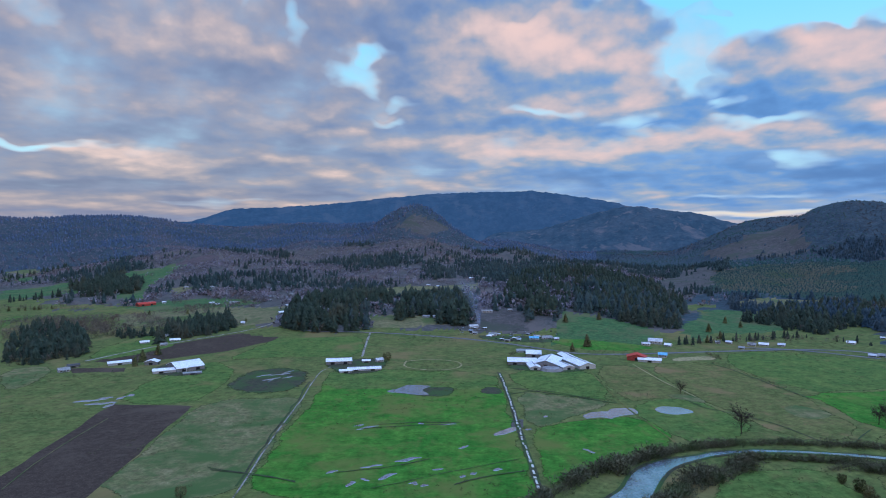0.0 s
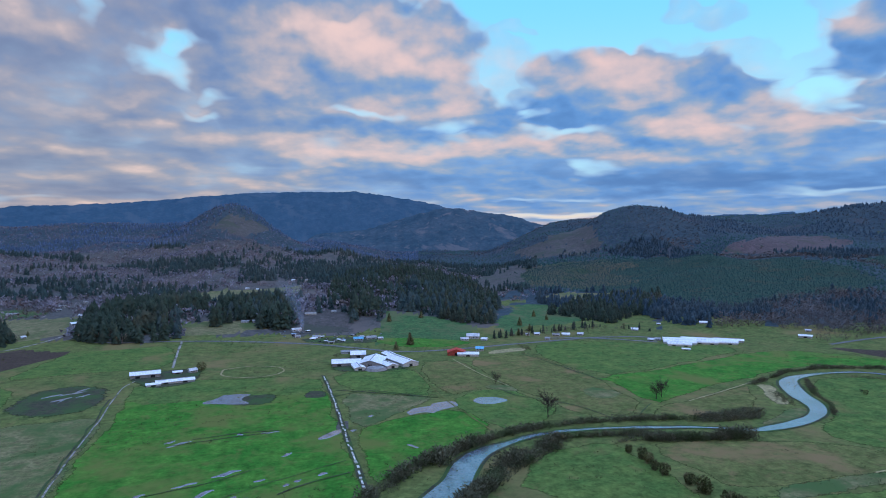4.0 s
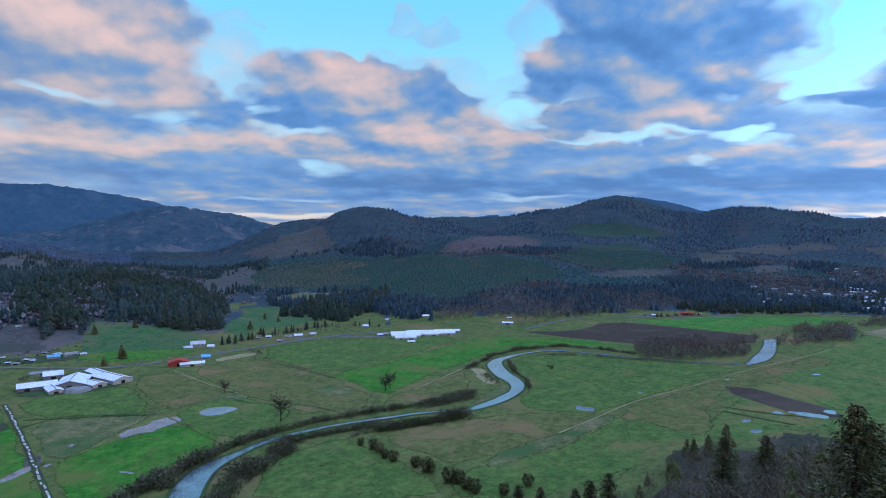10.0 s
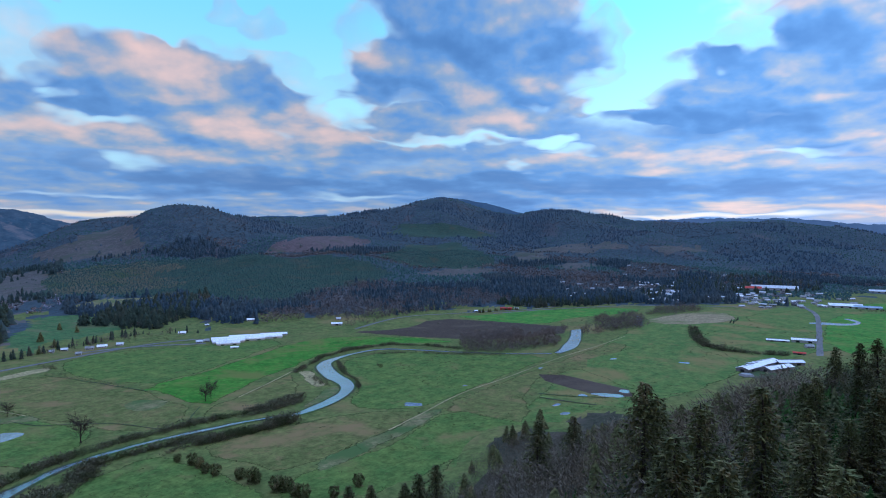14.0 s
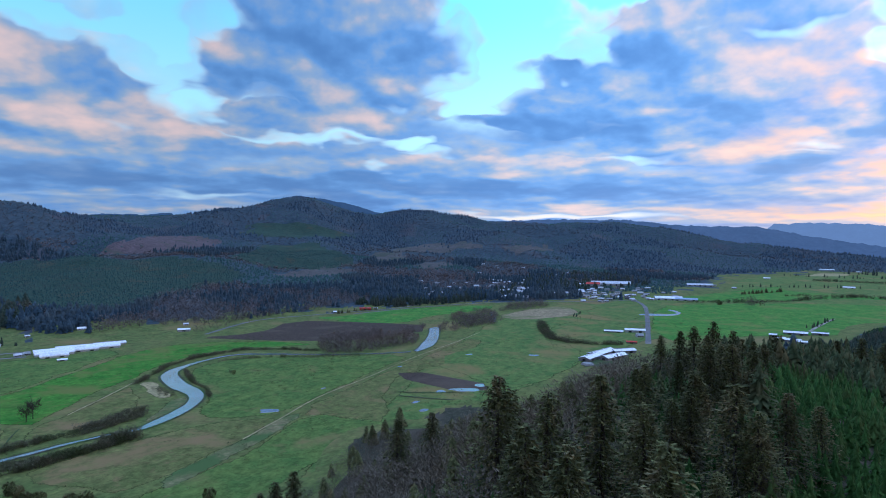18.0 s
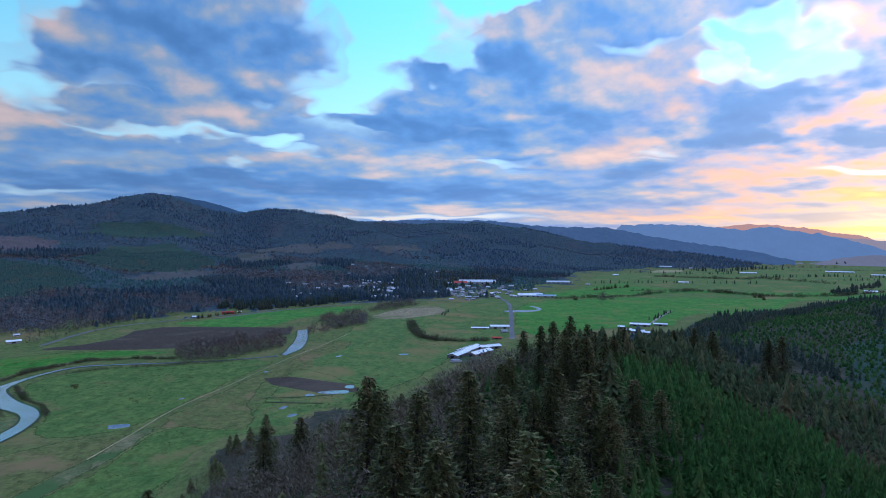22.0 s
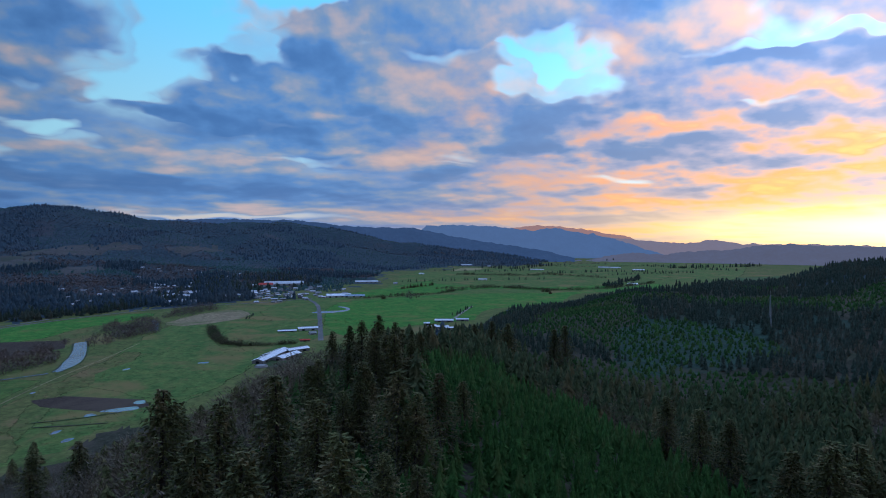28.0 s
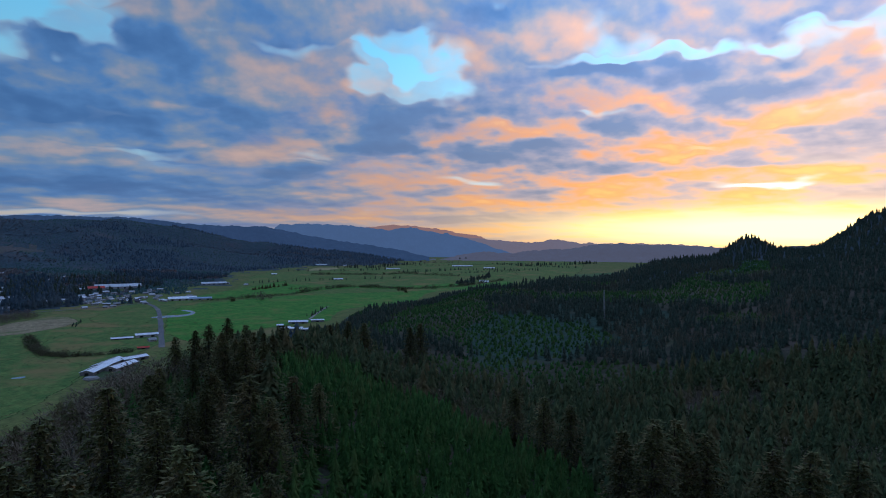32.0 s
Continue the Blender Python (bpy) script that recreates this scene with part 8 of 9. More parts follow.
tree_row("shrub", ((465, 468), (452, 443), (443, 426)), 1.0, 2.5, 8)
tree_row("shrub", ((348, 426), (368, 425), (399, 429)), 0.8, 3.4, 7)
tree_row("shrub", ((583, 504), (627, 462), (649, 399)), 3, 2, 3)
grove("bare", ((758, 467), (845, 434), (936, 375), (890, 350), (770, 327), (701, 360), (666, 406)), 6, 9)
tree_row("bare", ((929, 347), (976, 340), (1058, 319)), 4, 8, 14)
tree_row("bare", ((894, 327), (956, 312), (1029, 284)), 4, 9, 18)
grove("bare", ((999, 361), (1119, 376), (1182, 338), (1102, 296), (996, 275), (944, 308)), 7, 9)
grove("bare", ((1167, 316), (1288, 318), (1379, 274), (1305, 234), (1193, 283)), 8, 9)
grove("conifer", ((-250, 954), (-281, 1134), (-223, 1315), (-135, 1018), (-125, 941), (-190, 921)), 9.2, 25)
grove("conifer", ((-77, 997), (-78, 1236), (51, 1195), (52, 996), (14, 965), (-42, 1042)), 10.3, 28)
grove("conifer", ((-208, 1225), (-183, 1379), (-103, 1328), (-90, 1160), (-141, 1062)), 10.3, 26)
grove("conifer", ((110, 1123), (171, 1603), (337, 1696), (558, 1657), (499, 1273), (354, 923), (293, 945), (281, 1031), (215, 1080), (150, 1117)), 13.2, 22)
grove("conifer", ((137, 1017), (173, 1204), (218, 1148), (183, 1015)), 10.3, 26)
grove("conifer", ((-522, 721), (-636, 928), (-602, 984), (-505, 878), (-442, 755), (-461, 690)), 9.2, 19)
grove("bare", ((-619, 928), (-702, 1083), (-551, 1121), (-439, 1049), (-414, 928), (-486, 902)), 9, 9)
grove("conifer", ((-479, 897), (-452, 973), (-418, 908), (-456, 869)), 8.8, 13)
grove("conifer", ((-395, 824), (-439, 985), (-374, 1084), (-330, 985), (-342, 918), (-368, 878)), 10.3, 20)
tree_row("conifer", ((-968, 1342), (-889, 1412), (-780, 1464)), 7, 17, 22)
grove("conifer", ((-818, 1383), (-932, 1598), (-891, 1645), (-739, 1387)), 10, 20)
grove("conifer", ((-918, 1674), (-994, 1826), (-953, 1844), (-877, 1697)), 10, 18)
tree_row("conifer", ((-1243, 1745), (-1272, 1909), (-1268, 2108)), 8, 17, 24)
grove("conifer", ((-945, 1547), (-900, 1675), (-791, 1625), (-708, 1413), (-839, 1438)), 10.3, 23)
tree_row("conifer", ((-856, 1185), (-780, 1221)), 14, 9, 8)
tree_row("bare", ((-539, 1161), (-410, 1223), (-364, 1302)), 6, 8, 14)
tree_row("shrub", ((-500, 690), (-468, 721), (-452, 773)), 4, 6, 10)
tree_row("conifer", ((313, 827), (363, 844), (392, 857), (439, 871), (484, 881), (531, 891), (554, 862), (577, 827)), 8, 10, 14)
tree_row("bare", ((348, 827), (402, 844), (474, 862), (527, 872), (567, 836)), 7, 8, 14)
grove("conifer", ((498, 891), (560, 1019), (670, 1126), (684, 1067), (805, 1126), (707, 989), (616, 959), (525, 881)), 11.5, 20)
grove("conifer", ((509, 1050), (684, 1206), (849, 1176), (792, 1096), (662, 1096), (561, 988)), 11.5, 20)
tree_row("shrub", ((326, 750), (334, 736)), 2, 5, 6)
tree_row("shrub", ((315, 718), (328, 666), (333, 593)), 5, 2.5, 3)
tree_row("shrub", ((1019, 198), (936, 178), (886, 159), (867, 131), (864, 98), (877, 55)), 0.8, 6.5, 7)
tree_row("shrub", ((993, 194), (915, 168)), 0.9, 7, 8)
tree_row("conifer", ((1146, 164), (1200, 159), (1220, 150)), 5, 5, 6)
tree_row("shrub", ((1466, -19), (1517, -138), (1568, -249), (1674, -335), (1743, -433), (1697, -516), (1636, -574), (1614, -665)), 2.6, 6.5, 8)
tree_row("shrub", ((2325, -445), (2298, -589), (2223, -745)), 4, 7, 6)
tree_row("conifer", ((1131, -213), (1198, -245), (1254, -272)), 7, 6, 10)
tree_row("bare", ((1445, -156), (1476, -191)), 5, 11, 14)
tree_row("conifer", ((1458, -103), (1460, -110)), 5, 11, 5)
tree_row("conifer", ((1255, -519), (1333, -608), (1473, -767), (1553, -878)), 9, 12, 14)
tree_row("conifer", ((1705, -1021), (1784, -1212), (1795, -1413)), 6, 15, 30)
grove("conifer", ((1754, -780), (2093, -1090), (1839, -938), (1651, -770)), 14, 15)
tree_row("conifer", ((2219, -964), (2286, -1190), (2295, -1348)), 9, 8, 14)
tree_row("conifer", ((2839, -658), (2712, -788), (2995, -1051), (3033, -1190)), 12, 14, 40)
tree_row("conifer", ((3484, -1587), (3425, -1934), (3257, -2405)), 12, 14, 40)
tree_row("bare", ((1578, 194), (1590, 137), (1571, 78)), 12, 10, 60)
grove("conifer", ((1419, 392), (1921, 418), (2169, 267), (2212, 70), (1884, 60), (1671, 144), (1559, 280)), 17, 14)
grove("conifer", ((1155, 630), (1313, 548), (1445, 428), (1661, 361), (1466, 347), (1275, 428), (1159, 532)), 10, 14)
tree_row("bare", ((711, 672), (762, 671), (897, 685), (1063, 656)), 7, 8, 20)
tree_row("conifer", ((1024, 587), (1085, 568), (1125, 547)), 10, 7, 8)
tree_row("shrub", ((84, 756), (112, 802), (156, 818)), 5, 4, 6)
tree_row("conifer", ((1735, -174), (1854, -288)), 12, 11, 10)
tree_row("shrub", ((1716, -267), (1758, -442), (1617, -568), (1654, -754), (1828, -992)), 3, 7, 8)
tree_row("shrub", ((2354, -455), (2246, -653), (2286, -803), (2060, -939)), 4, 8, 10)
tree_row("conifer", ((1587, -541), (1582, -564)), 8, 11, 8)
tree_row("conifer", ((1988, -199), (2045, -434), (2044, -718)), 16, 9, 8)
tree_row("conifer", ((2356, -827), (2463, -1122), (2318, -1440)), 14, 11, 20)
tree_row("conifer", ((2604, -381), (2514, -632), (2603, -861)), 16, 10, 14)
tree_row("conifer", ((2675, -1540), (2728, -1853), (2803, -2104)), 8, 16, 30)
tree_row("bare", ((3356, -522), (3268, -1015), (3061, -1394)), 9, 12, 40)
tree_row("bare", ((1524, -152), (1560, -199)), 6, 10, 16)
tree_row("conifer", ((2910, -1515), (2607, -1620), (2441, -1716)), 10, 10, 30)
tree_row("shrub", ((3037, -822), (2853, -1178), (2889, -1632)), 7, 6, 20)
grove("bare", ((1219, -435), (1284, -491), (1208, -487), (1113, -437)), 7, 8)
SINGLES = [
    ("bare", 225, 460, 20),
    ("bare", 352, 485, 15),
    ("bare", 224, 576, 12),
    ("conifer", 192, 818, 18),
    ("bush", -66, 722, 11),
    ("conifer", 166, 786, 12),
    ("conifer", 365, 846, 11),
    ("conifer", 479, 988, 11),
    ("conifer", 400, 923, 14),
    ("conifer", 473, 1028, 12),
    ("bare", 542, 444, 4),
    ("bare", 344, 482, 14),
    ("conifer", 436, 196, 16),
    ("conifer", -471, 1132, 10),
    ("conifer", -372, 888, 16),
    ("conifer", -542, 1133, 10),
    ("conifer", -120, 973, 12),
    ("conifer", -355, 763, 14),
    ("conifer", -354, 722, 15),
    ("conifer", -350, 697, 12),
    ("conifer", -333, 1036, 8),
    ("bush", -149, 346, 7),
    ("conifer", 396, 875, 12),
    ("bush", 540, 438, 5),
    ("cedar", 241, 368, 5.5),
    ("cedar", 243, 355, 7.6),
    ("cedar", 242, 347, 7.2),
    ("cedar", 239, 336, 6.4),
    ("cedar", 240, 327, 7.6),
    ("cedar", 245, 310, 7.2),
    ("cedar", 245, 299, 9.3),
    ("cedar", 246, 296, 6.8),
    ("cedar", 245, 277, 9.3),
    ("cedar", 248, 272, 8.5),
    ("cedar", 246, 263, 7.6),
    ("cedar", 246, 256, 8.5),
    ("cedar", 277, 242, 7.6),
    ("cedar", 257, 243, 6.8),
    ("conifer", 254, 1000, 13),
    ("conifer", 196, 982, 14),
    ("conifer", 981, -150, 10),
    ("conifer", 1526, -541, 13),
]
CARS = [
    (108, 919, 30, 0),
    (152, 902, 150, 1),
    (153, 876, 21, 2),
    (124, 929, 83, 3),
    (42, 922, 94, 0),
    (98, 866, 66, 1),
    (143, 927, 80, 2),
    (29, 931, 121, 3),
    (26, 947, 168, 0),
    (96, 880, 154, 1),
    (89, 900, 46, 2),
    (56, 947, 120, 3),
    (130, 896, 149, 0),
    (53, 944, 102, 1),
    (24, 957, 121, 2),
    (100, 905, 46, 3),
    (100, 919, 122, 0),
    (42, 932, 1, 1),
    (138, 925, 35, 2),
    (127, 921, 79, 3),
    (136, 908, 135, 0),
    (86, 890, 93, 1),
    (108, 889, 9, 2),
    (85, 917, 54, 3),
    (118, 907, 33, 0),
    (98, 866, 59, 1),
    (111, 929, 17, 2),
    (105, 880, 164, 3),
    (157, 892, 150, 0),
    (164, 930, 63, 1),
    (133, 862, 85, 2),
    (110, 894, 20, 3),
    (98, 878, 14, 0),
    (131, 917, 152, 1),
    (65, 871, 1, 2),
    (169, 912, 91, 3),
    (102, 908, 160, 0),
    (76, 876, 167, 1),
    (135, 876, 155, 2),
    (31, 963, 140, 3),
]
TOWER = (566, -437, 56)
SMOKE = (56, 955, 7)

for kind, x, y, high in SINGLES:
    single(kind, x, y, high, {"conifer": 1.6, "cedar": 1.1}.get(kind, 1.0))
for x, y, turn, paint in CARS:
    car(x, y, turn, paint)


def mast(x, y, z, high):
    """A slim steel lattice mast."""
    thing = tagged(new("lattice_mast"), "slim grey steel lattice mast on the wooded slope", "mast")
    thing.location = (x, y, z - 0.3)
    legs = [(1.6 * math.cos(a), 1.6 * math.sin(a)) for a in (0.5, 0.5 + 2.094, 0.5 + 4.189)]

    def bar(name, p, q, r):
        p, q = Vector(p), Vector(q)
        d = (q - p).normalized()
        u = d.orthogonal().normalized() * r
        w = d.cross(u)
        v = [p + u, p + w, p - u, p - w, q + u, q + w, q - u, q - w]
        mesh_of(name, v, [(0, 1, 5, 4), (1, 2, 6, 5), (2, 3, 7, 6), (3, 0, 4, 7)], M["steel"], thing)
    for lx, ly in legs:
        bar("leg", (lx, ly, 0), (lx * 0.22, ly * 0.22, high), 0.22)
    n = 14
    for k in range(n):
        f0, f1 = k / n, (k + 1) / n
        for i in range(3):
            (ax, ay), (bx, by) = legs[i], legs[(i + 1) % 3]
            s0, s1 = 1 - 0.78 * f0, 1 - 0.78 * f1
            bar("brace", (ax * s0, ay * s0, high * f0), (bx * s1, by * s1, high * f1), 0.11)
    bar("antenna", (0, 0, high), (0, 0, high + 5), 0.1)


mast(*TOWER, 34)


# ---- a thin drift of chimney smoke ----
def smoke(x, y, z, high, drift):
    m = bpy.data.materials.new("smoke")
    m.use_nodes = True
    gg = Graph(m.node_tree)
    m.node_tree.nodes.clear()
    sep_ = gg.node("ShaderNodeSeparateXYZ")
    tc = gg.node("ShaderNodeTexCoord")
    gg.plug(sep_.inputs[0], tc.outputs["UV"])
    u, v = sep_.outputs[0], sep_.outputs[1]
    side = gg.step(gg.math("ABSOLUTE", gg.sub(u, 0.5)), 0.5, 0.05)
    ends = gg.mul(gg.step(v, 0.0, 0.06), gg.step(v, 1.0, 0.45))
    wisps = gg.step(gg.noise(tc.outputs["Object"], 0.07, 5.0, 0.6, 0.8), 0.30, 0.75)
    alpha = gg.mul(gg.mul(side, ends), gg.math("MULTIPLY_ADD", wisps, 0.26, 0.05))
    dif, clear_ = gg.node("ShaderNodeBsdfDiffuse"), gg.node("ShaderNodeBsdfTransparent")
    dif.inputs[0].default_value = (0.34, 0.46, 0.70, 1)
    mixed = gg.node("ShaderNodeMixShader")
    gg.plug(mixed.inputs[0], alpha)
    gg.plug(mixed.inputs[1], clear_.outputs[0])
    gg.plug(mixed.inputs[2], dif.outputs[0])
    gg.plug(gg.node("ShaderNodeOutputMaterial").inputs[0], mixed.outputs[0])
    verts, faces, uvs = [], [], []
    n = 16
    for sheet_ in range(2):
        base = len(verts)
        for k in range(n + 1):
            f = k / n
            w = 3.0 + 30 * f ** 1.1
            cx, cz = drift * f ** 1.8, high * f
            for s in range(7):
                q = s / 6 - 0.5
                bow = (0.25 - q * q) * w * (0.8 if sheet_ else -0.8)
                verts.append((cx + q * 2 * w, bow + 3 * math.sin(f * 5), cz))
                uvs.append((s / 6, f))
        faces += [(base + k * 7 + s, base + k * 7 + s + 1, base + k * 7 + s + 8, base + k * 7 + s + 7) for k in range(n) for s in range(6)]
    ob = mesh_of("smoke", verts, faces, m)
    layer = ob.data.uv_layers.new(name="UVMap")
    for loop in ob.data.loops:
        layer.data[loop.index].uv = uvs[loop.vertex_index]
    ob.location = (x, y, z)
    ob.rotation_euler = (0, 0, -math.atan2(x, y))
    tagged(ob, "thin grey smoke drifting up from a chimney", "smoke", kind="stuff")


smoke(*SMOKE, 95, -38)


# ---- woods on the hills ----
def sector(a0, a1, r0, r1, step):
    """Scattered points in a ring sector, by bearing and distance."""
    reach = r1
    x, y = scatter(-reach, reach, -reach, reach, step)
    a, r = np.degrees(np.arctan2(x, y)), np.hypot(x, y)
    m = (a > a0) & (a < a1) & (r > r0) & (r < r1)
    return x[m], y[m], a[m], r[m]


def free(x, y):
    """Away from buildings and open covers; also tells which points lie in plantations."""
    ok = off_sites(x, y)
    planted = np.zeros(len(x), bool)
    wx, wy = warp(x, y)
    for kind, poly in COVERS:
        m = inside(poly, wx, wy)
        if kind == "plantation_floor":
            planted |= m
        elif kind == "brown_floor":
            continue
        else:
            ok &= ~m | (RNG.uniform(size=len(x)) < (0.05 if "cut" in kind else 0.015))
    return ok, planted


def hill_woods(a0, a1, r0, r1, step, high, place, bare_mat=""):
    x, y, a, r = sector(a0, a1, r0, r1, step)
    z = ground_z(x, y)
    ok, planted = free(x, y)
    patch = fbm(x / 190, y / 190, 3, 21)
    ok &= (z > 2.5 + 2 * patch) & (RNG.uniform(size=len(x)) < 0.93)
    if a0 < 20 and r1 < 3000:  # groups of firs with open ground between them
        ok &= fbm(x / 38, y / 38, 2, 23) > np.interp(z, (2, 16), (0.70, -0.40))
    # bearings and distances where leafless woods prevail
    brown = 0.30 - 0.55 * np.clip((10 - a) / 14, 0, 1) * (r < 2700) + 0.28 * (a > 25) - 0.62 * ((a > 40) & (a < 63) & (r < 1480)) + 0.5 * ((a > 27) & (a < 41) & (r > 2250))
    bare = patch + RNG.normal(size=len(x)) * 0.22 > brown
    if a0 >= 14 and r1 > 2000:  # a patchwork of stands felled at different times
        u = np.floor((x + 70 * value_noise(x / 160, y / 160, 81)) / 210)
        v = np.floor((y + 70 * value_noise(x / 160, y / 160, 82)) / 210)
        stand = np.abs(np.sin(u * 127.1 + v * 311.7) * 4375.85) % 1.0
        bare = np.where(stand > 0.80, True, bare & (stand > 0.5))
        low_stand = ok & ~planted & ~bare & (stand < 0.48)
        wood("plantation", "green young regrowth on " + place, "conifer_far", x[low_stand], y[low_stand], high * 0.42, 0.3, 2.1, mat="regrowth")
        ok &= ~low_stand
    m = ok & ~planted & ~bare
    size = np.where((a[m] > 40) & (a[m] < 60) & (r[m] < 1480), 0.72, 1.0) if a0 > 20 and r1 < 2000 else 1.0
    # the farthest trees take the colours that have haze mixed in
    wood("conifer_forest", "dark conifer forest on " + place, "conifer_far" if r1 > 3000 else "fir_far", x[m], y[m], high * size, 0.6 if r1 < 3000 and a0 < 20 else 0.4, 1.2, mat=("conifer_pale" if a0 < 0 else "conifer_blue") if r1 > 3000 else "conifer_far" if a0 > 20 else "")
    m = ok & ~planted & bare
    if a0 > 20 and r1 < 2000:
        high = np.where((a[m] < 63), high * 1.25, high)
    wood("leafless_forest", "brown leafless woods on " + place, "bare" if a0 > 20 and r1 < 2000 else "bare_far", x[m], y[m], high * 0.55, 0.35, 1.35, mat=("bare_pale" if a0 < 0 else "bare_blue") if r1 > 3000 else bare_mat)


hill_woods(-40, 25, 900, 1500, 10.5, 18.0, "the lower slopes")
hill_woods(25, 100, 900, 1500, 11.3, 17.0, "the lower slopes", "bare_mid")
hill_woods(-42, 25, 1500, 2450, 12.0, 14.0, "the middle slopes")
hill_woods(25, 104, 1500, 2450, 12.0, 13.0, "the middle slopes", "bare_mid")
hill_woods(-44, 14, 2450, 3750, 17.5, 11.0, "the upper slopes")
hill_woods(14, 112, 2450, 3750, 17.5, 11.0, "the upper slopes")

x, y, a, r = sector(20, 75, 1150, 2500, 8.0)
ok, planted = free(x, y)
wood("plantation", "rows of young green conifers on a rounded hill", "conifer_far", x[planted & ok], y[planted & ok], 3.0, 0.35, 1.7).data.materials[0] = M["plantation"]

# the near hill
x, y, a, r = sector(96, 140, 55, 345, 4.2)
edge = np.interp(a, (96, 100, 106, 112, 118, 124, 131), (300, 320, 335, 330, 285, 230, 170)) * (1 + 0.06 * fbm(x / 30, y / 30, 2, 3))
m = (r < edge) & (r > np.interp(a, (96, 99, 104, 131), (70, 55, 55, 55))) & (fbm(x / 25, y / 25, 2, 12) > -1.3)
for part_, unit in ((m & (r < 215), "sapling_near"), (m & (r >= 215), "sapling")):
    wood("plantation", "young green conifers planted on the near slope", unit, x[part_], y[part_], 8.5, 0.45, 1.0)

x, y, a, r = sector(97, 156, 185, 600, 7.6)
edge = np.interp(a, (96, 100, 106, 112, 118, 124, 131, 156), (305, 322, 338, 335, 290, 235, 180, 150))
far = np.interp(a, (97, 104, 110, 118, 126, 156), (640, 560, 460, 450, 460, 640))
m = (r > edge) & (r < far)
pale = fbm(x / 60, y / 60, 2, 41) + RNG.normal(size=len(x)) * 0.3 > np.where(a > 112, 0.48, 0.9)
wood("conifer_forest", "dark conifers filling the gully", "spruce", x[m & ~pale], y[m & ~pale], 16, 0.4, 1.25)
wood("leafless_forest", "grey leafless trees among dark conifers in the gully", "alder", x[m & pale], y[m & pale], 11, 0.3, 1.0)

x, y, a, r = sector(98, 142, 440, 1250, 5.9)
far = np.interp(a, (97, 104, 110, 118, 126, 156), (640, 560, 460, 450, 460, 640))
m = (r > far) & (ground_z(x, y) > 4)
grown = fbm(x / 110, y / 110, 3, 51) - 0.010 * (a - 122) - 0.0006 * (r - 800)
crop = m & (grown > -0.15)
wood("plantation", "green conifer plantation on the facing hill", "young", x[crop], y[crop], 4.0, 0.35, 1.0, mat="young")
old = m & (grown <= -0.15) & (RNG.uniform(size=len(x)) < 0.5)
wood("conifer_forest", "dark conifers on the facing hill", "conifer_mid", x[old], y[old], 11, 0.4, 1.1)

x, y, a, r = sector(126, 160, 590, 2000, 9.0)
m = ((a > 141) | (r > 1250)) & (ground_z(x, y) > 4)
wood("conifer_forest", "dark conifers on the hill below the sunset", "conifer_mid", x[m], y[m], 11, 0.4, 1.15)
x, y, a, r = sector(98, 128, 1200, 1500, 9)
m = ground_z(x, y) > 4
wood("conifer_forest", "dark conifers at the valley edge", "conifer_mid", x[m], y[m], 12, 0.35)

# the spur with tall spruces, leafless alders on its flank
x, y, a, r = sector(50, 98, 70, 640, 6.2)
z = ground_z(x, y)
flank = np.interp(a, (50, 60, 70, 80, 86, 94), (1.5, 1.2, 0.9, 0.65, 0.30, -0.7)) + 0.35 * fbm(x / 45, y / 45, 2, 61) + RNG.normal(size=len(x)) * 0.18
m = (z > 3) & (flank > 0.1) & (r > 110)
low = 1 - 0.45 * np.clip((r - 250) / 120, 0, 1)
wood("leafless_forest", "grey-brown leafless alders on the steep flank", "alder", x[m], y[m], 11 * low[m], 0.3, 1.2)
m = (z > 3) & (flank <= 0.1) & (r > 175) & (RNG.uniform(size=len(x)) < 0.5)
thin = RNG.uniform(size=len(x)) < 0.34
for part_, unit in ((m & (r < 340) & thin, "spruce_near"), (m & (r >= 340), "spruce")):
    wood("conifer_forest", "dark conifers along the spur", unit, x[part_], y[part_], 15.5 * (1 - 0.4 * (a[part_] < 88) * np.clip((r[part_] - 240) / 100, 0, 1)), 0.45, 1.6)
m = (z > 3) & (flank > 0.1) & (r > 130) & (RNG.uniform(size=len(x)) < 0.055)
for px, py in zip(x[m], y[m]):
    single("conifer", float(px), float(py), float(RNG.uniform(8, 15)), 1.5)
m = (r < 190) & (r > 60) & (a > 66)
wood("undergrowth", "dark green undergrowth and young trees below the spruces", "sapling_near", x[m], y[m], 6.5, 0.5, 1.2)

# rushes and tussocks in the pastures
UNITS["tuft"] = [twig_cloud(9, 0.8, 0.7, 0.0, 180 + k, False) for k in range(4)]
UNIT_MAT["tuft"] = "tuft"
M["tuft"] = surface("tuft", (0.045, 0.060, 0.022), (0.085, 0.090, 0.036), 0.1, (0.11, 0.095, 0.05), 0.01, (0.5, 0.64), island=0.8)
x, y, a, r = sector(-38, 92, 340, 1150, 8.0)
m = (ground_z(x, y) < 0.2) & (fbm(x / 70, y / 70, 3, 71) + RNG.normal(size=len(x)) * 0.25 > 0.42) & off_sites(x, y)
wood("tussocks", "olive rushes and tussocks scattered over wet pasture", "tuft", x[m], y[m], 0.9, 0.6, 1.6, -0.6)

x, y, a, r = sector(84, 101, 60, 260, 4.6)
wood("undergrowth", "dark green undergrowth and young trees on the spur", "sapling_near", x, y, 6.0, 0.5, 1.3)

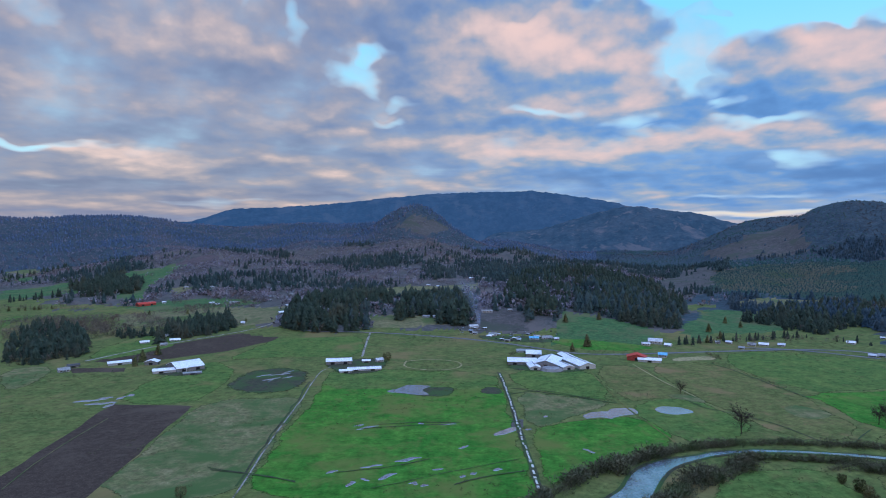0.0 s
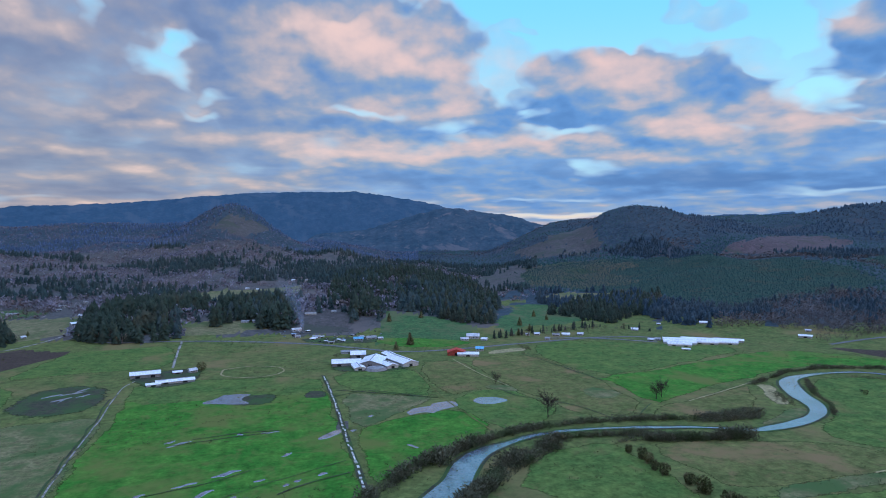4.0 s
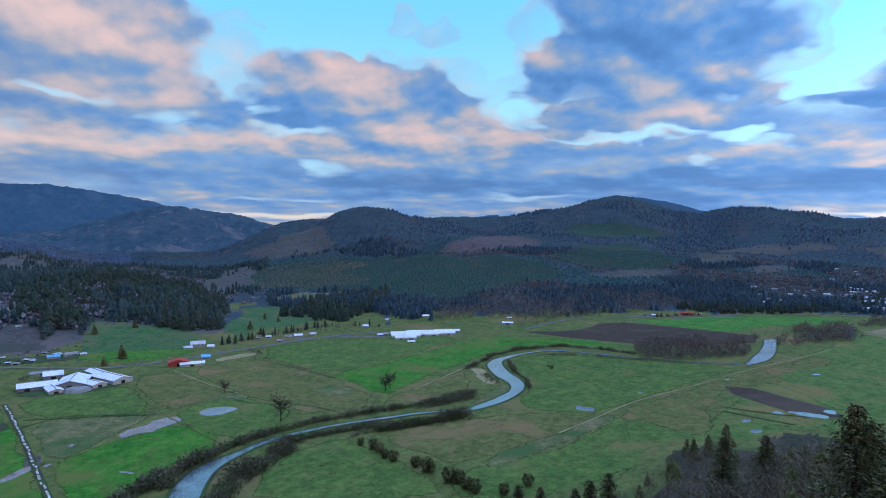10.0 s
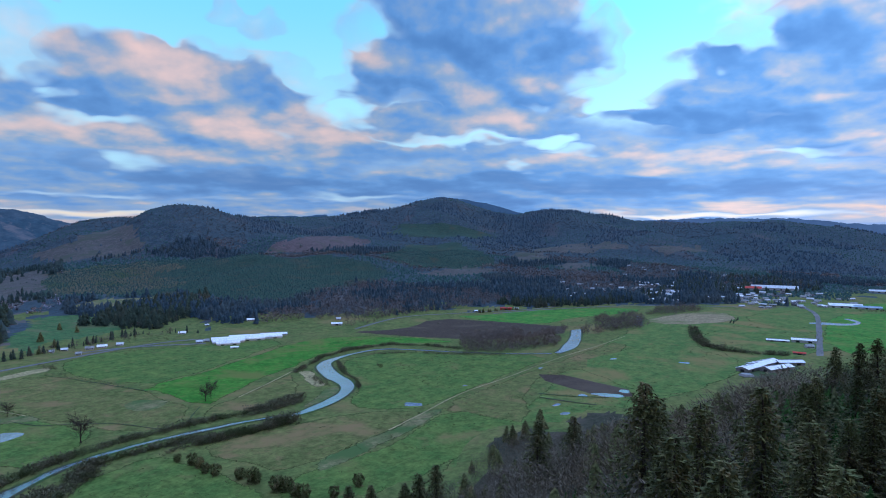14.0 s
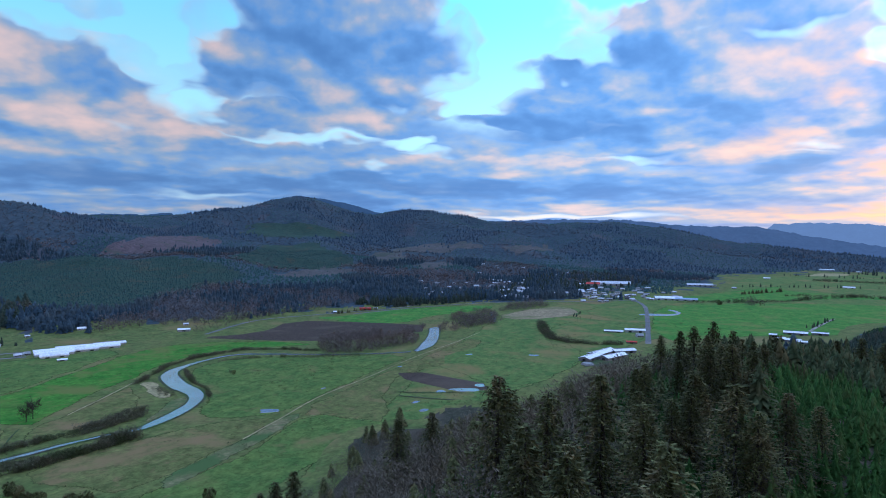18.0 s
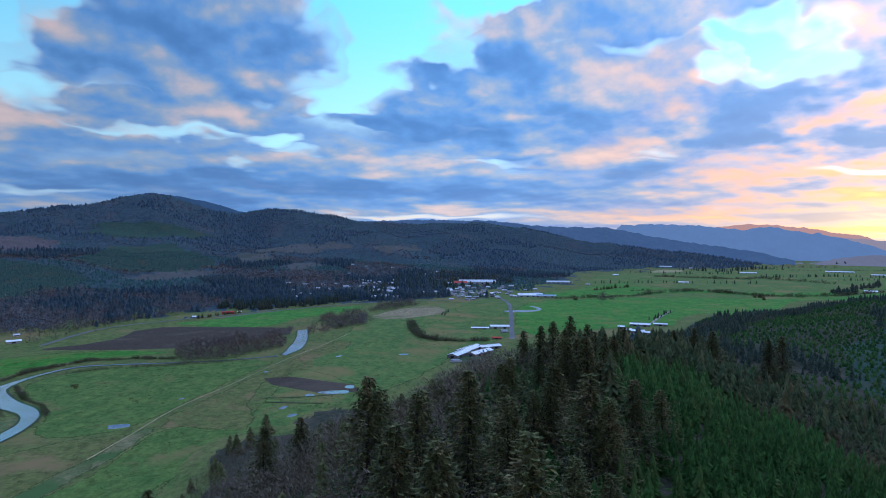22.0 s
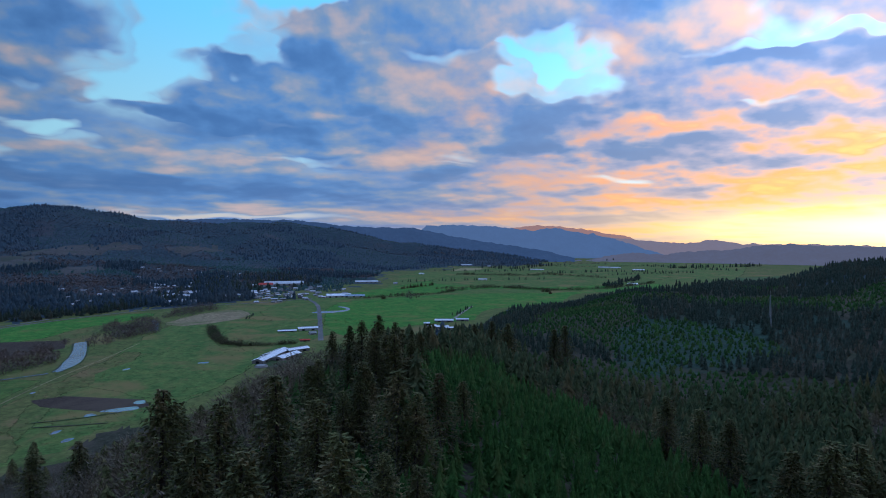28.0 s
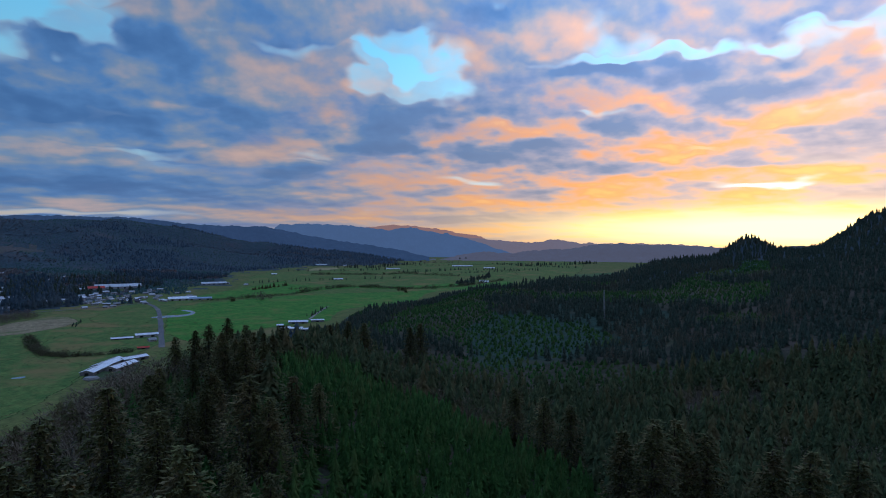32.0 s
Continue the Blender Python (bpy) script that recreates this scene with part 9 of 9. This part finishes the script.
# ---- the tall spruces nearest the camera: x, y, height ----
TALL = [
    (145, 39, 33), (155, 38, 28), (126, 23, 30), (129, 13, 30), (92, 0, 30), (190, -11, 23), (139, -13, 26), (165, -6, 22),
    (153, -25, 22), (120, 4, 26), (150, -1, 19), (134, -17, 22), (94, 14, 30), (167, -34, 17), (103, 23, 31), (126, -114, 34),
    (135, -111, 30), (203, -129, 27), (193, -134, 27), (226, -129, 27), (137, -132, 34), (137, -124, 34), (112, -141, 34),
    (111, -154, 34), (131, -137, 32), (103, -160, 34), (300, -11, 24), (299, -19, 26), (289, -26, 22), (280, 3, 20), (290, -5, 22),
    (407, -103, 31), (414, -116, 34), (400, -89, 25), (486, -185, 34), (470, -170, 34), (327, -48, 22), (163, 25, 12), (210, 95, 27),
    (224, 87, 24), (216, 162, 25), (232, 156, 29), (220, 157, 28), (215, 194, 26), (218, 183, 26),
]

for x, y, high in TALL:
    single("old", x, y, high, 1.85)
for k in range(22):
    bearing, r = RNG.uniform(85, 99), RNG.uniform(95, 300)
    x, y = polar(bearing, r)
    single("old", x, y, float(RNG.uniform(15, 24)) * (0.75 if r < 110 else 1.0), 1.9)

# grey leafless trees on the facing slope and a bare snag in front of them
x, y, a, r = sector(128, 143, 540, 800, 8.5)
m = fbm(x / 55, y / 55, 2, 91) + RNG.normal(size=len(x)) * 0.2 > 0.05
wood("leafless_forest", "pale grey leafless trees on the facing slope", "alder", x[m], y[m], 10, 0.3, 1.1)
snag = tagged(new("dead_tree"), "tall bare grey snag standing among conifers", "tree")
sx, sy = polar(139.2, 300)
snag.location = (sx, sy, float(ground_z(sx, sy)) - 0.3)
stem = trunk_mesh("trunk", 17.0, 0.28, 0.08, 0.25, 8, 8)
stem.materials[0] = M["bough"]
new("trunk", stem).parent = snag
for k in range(5):
    tip = (1.4 * math.cos(k * 2.3), 1.4 * math.sin(k * 2.3), 8.6 + 1.7 * k)
    mesh_of("branch", [(0.1, 0, 8.0 + 1.7 * k), (-0.1, 0.05, 8.0 + 1.7 * k), (0, -0.1, 8.1 + 1.7 * k), tip], [(0, 1, 3), (1, 2, 3), (2, 0, 3)], M["bough"], snag)
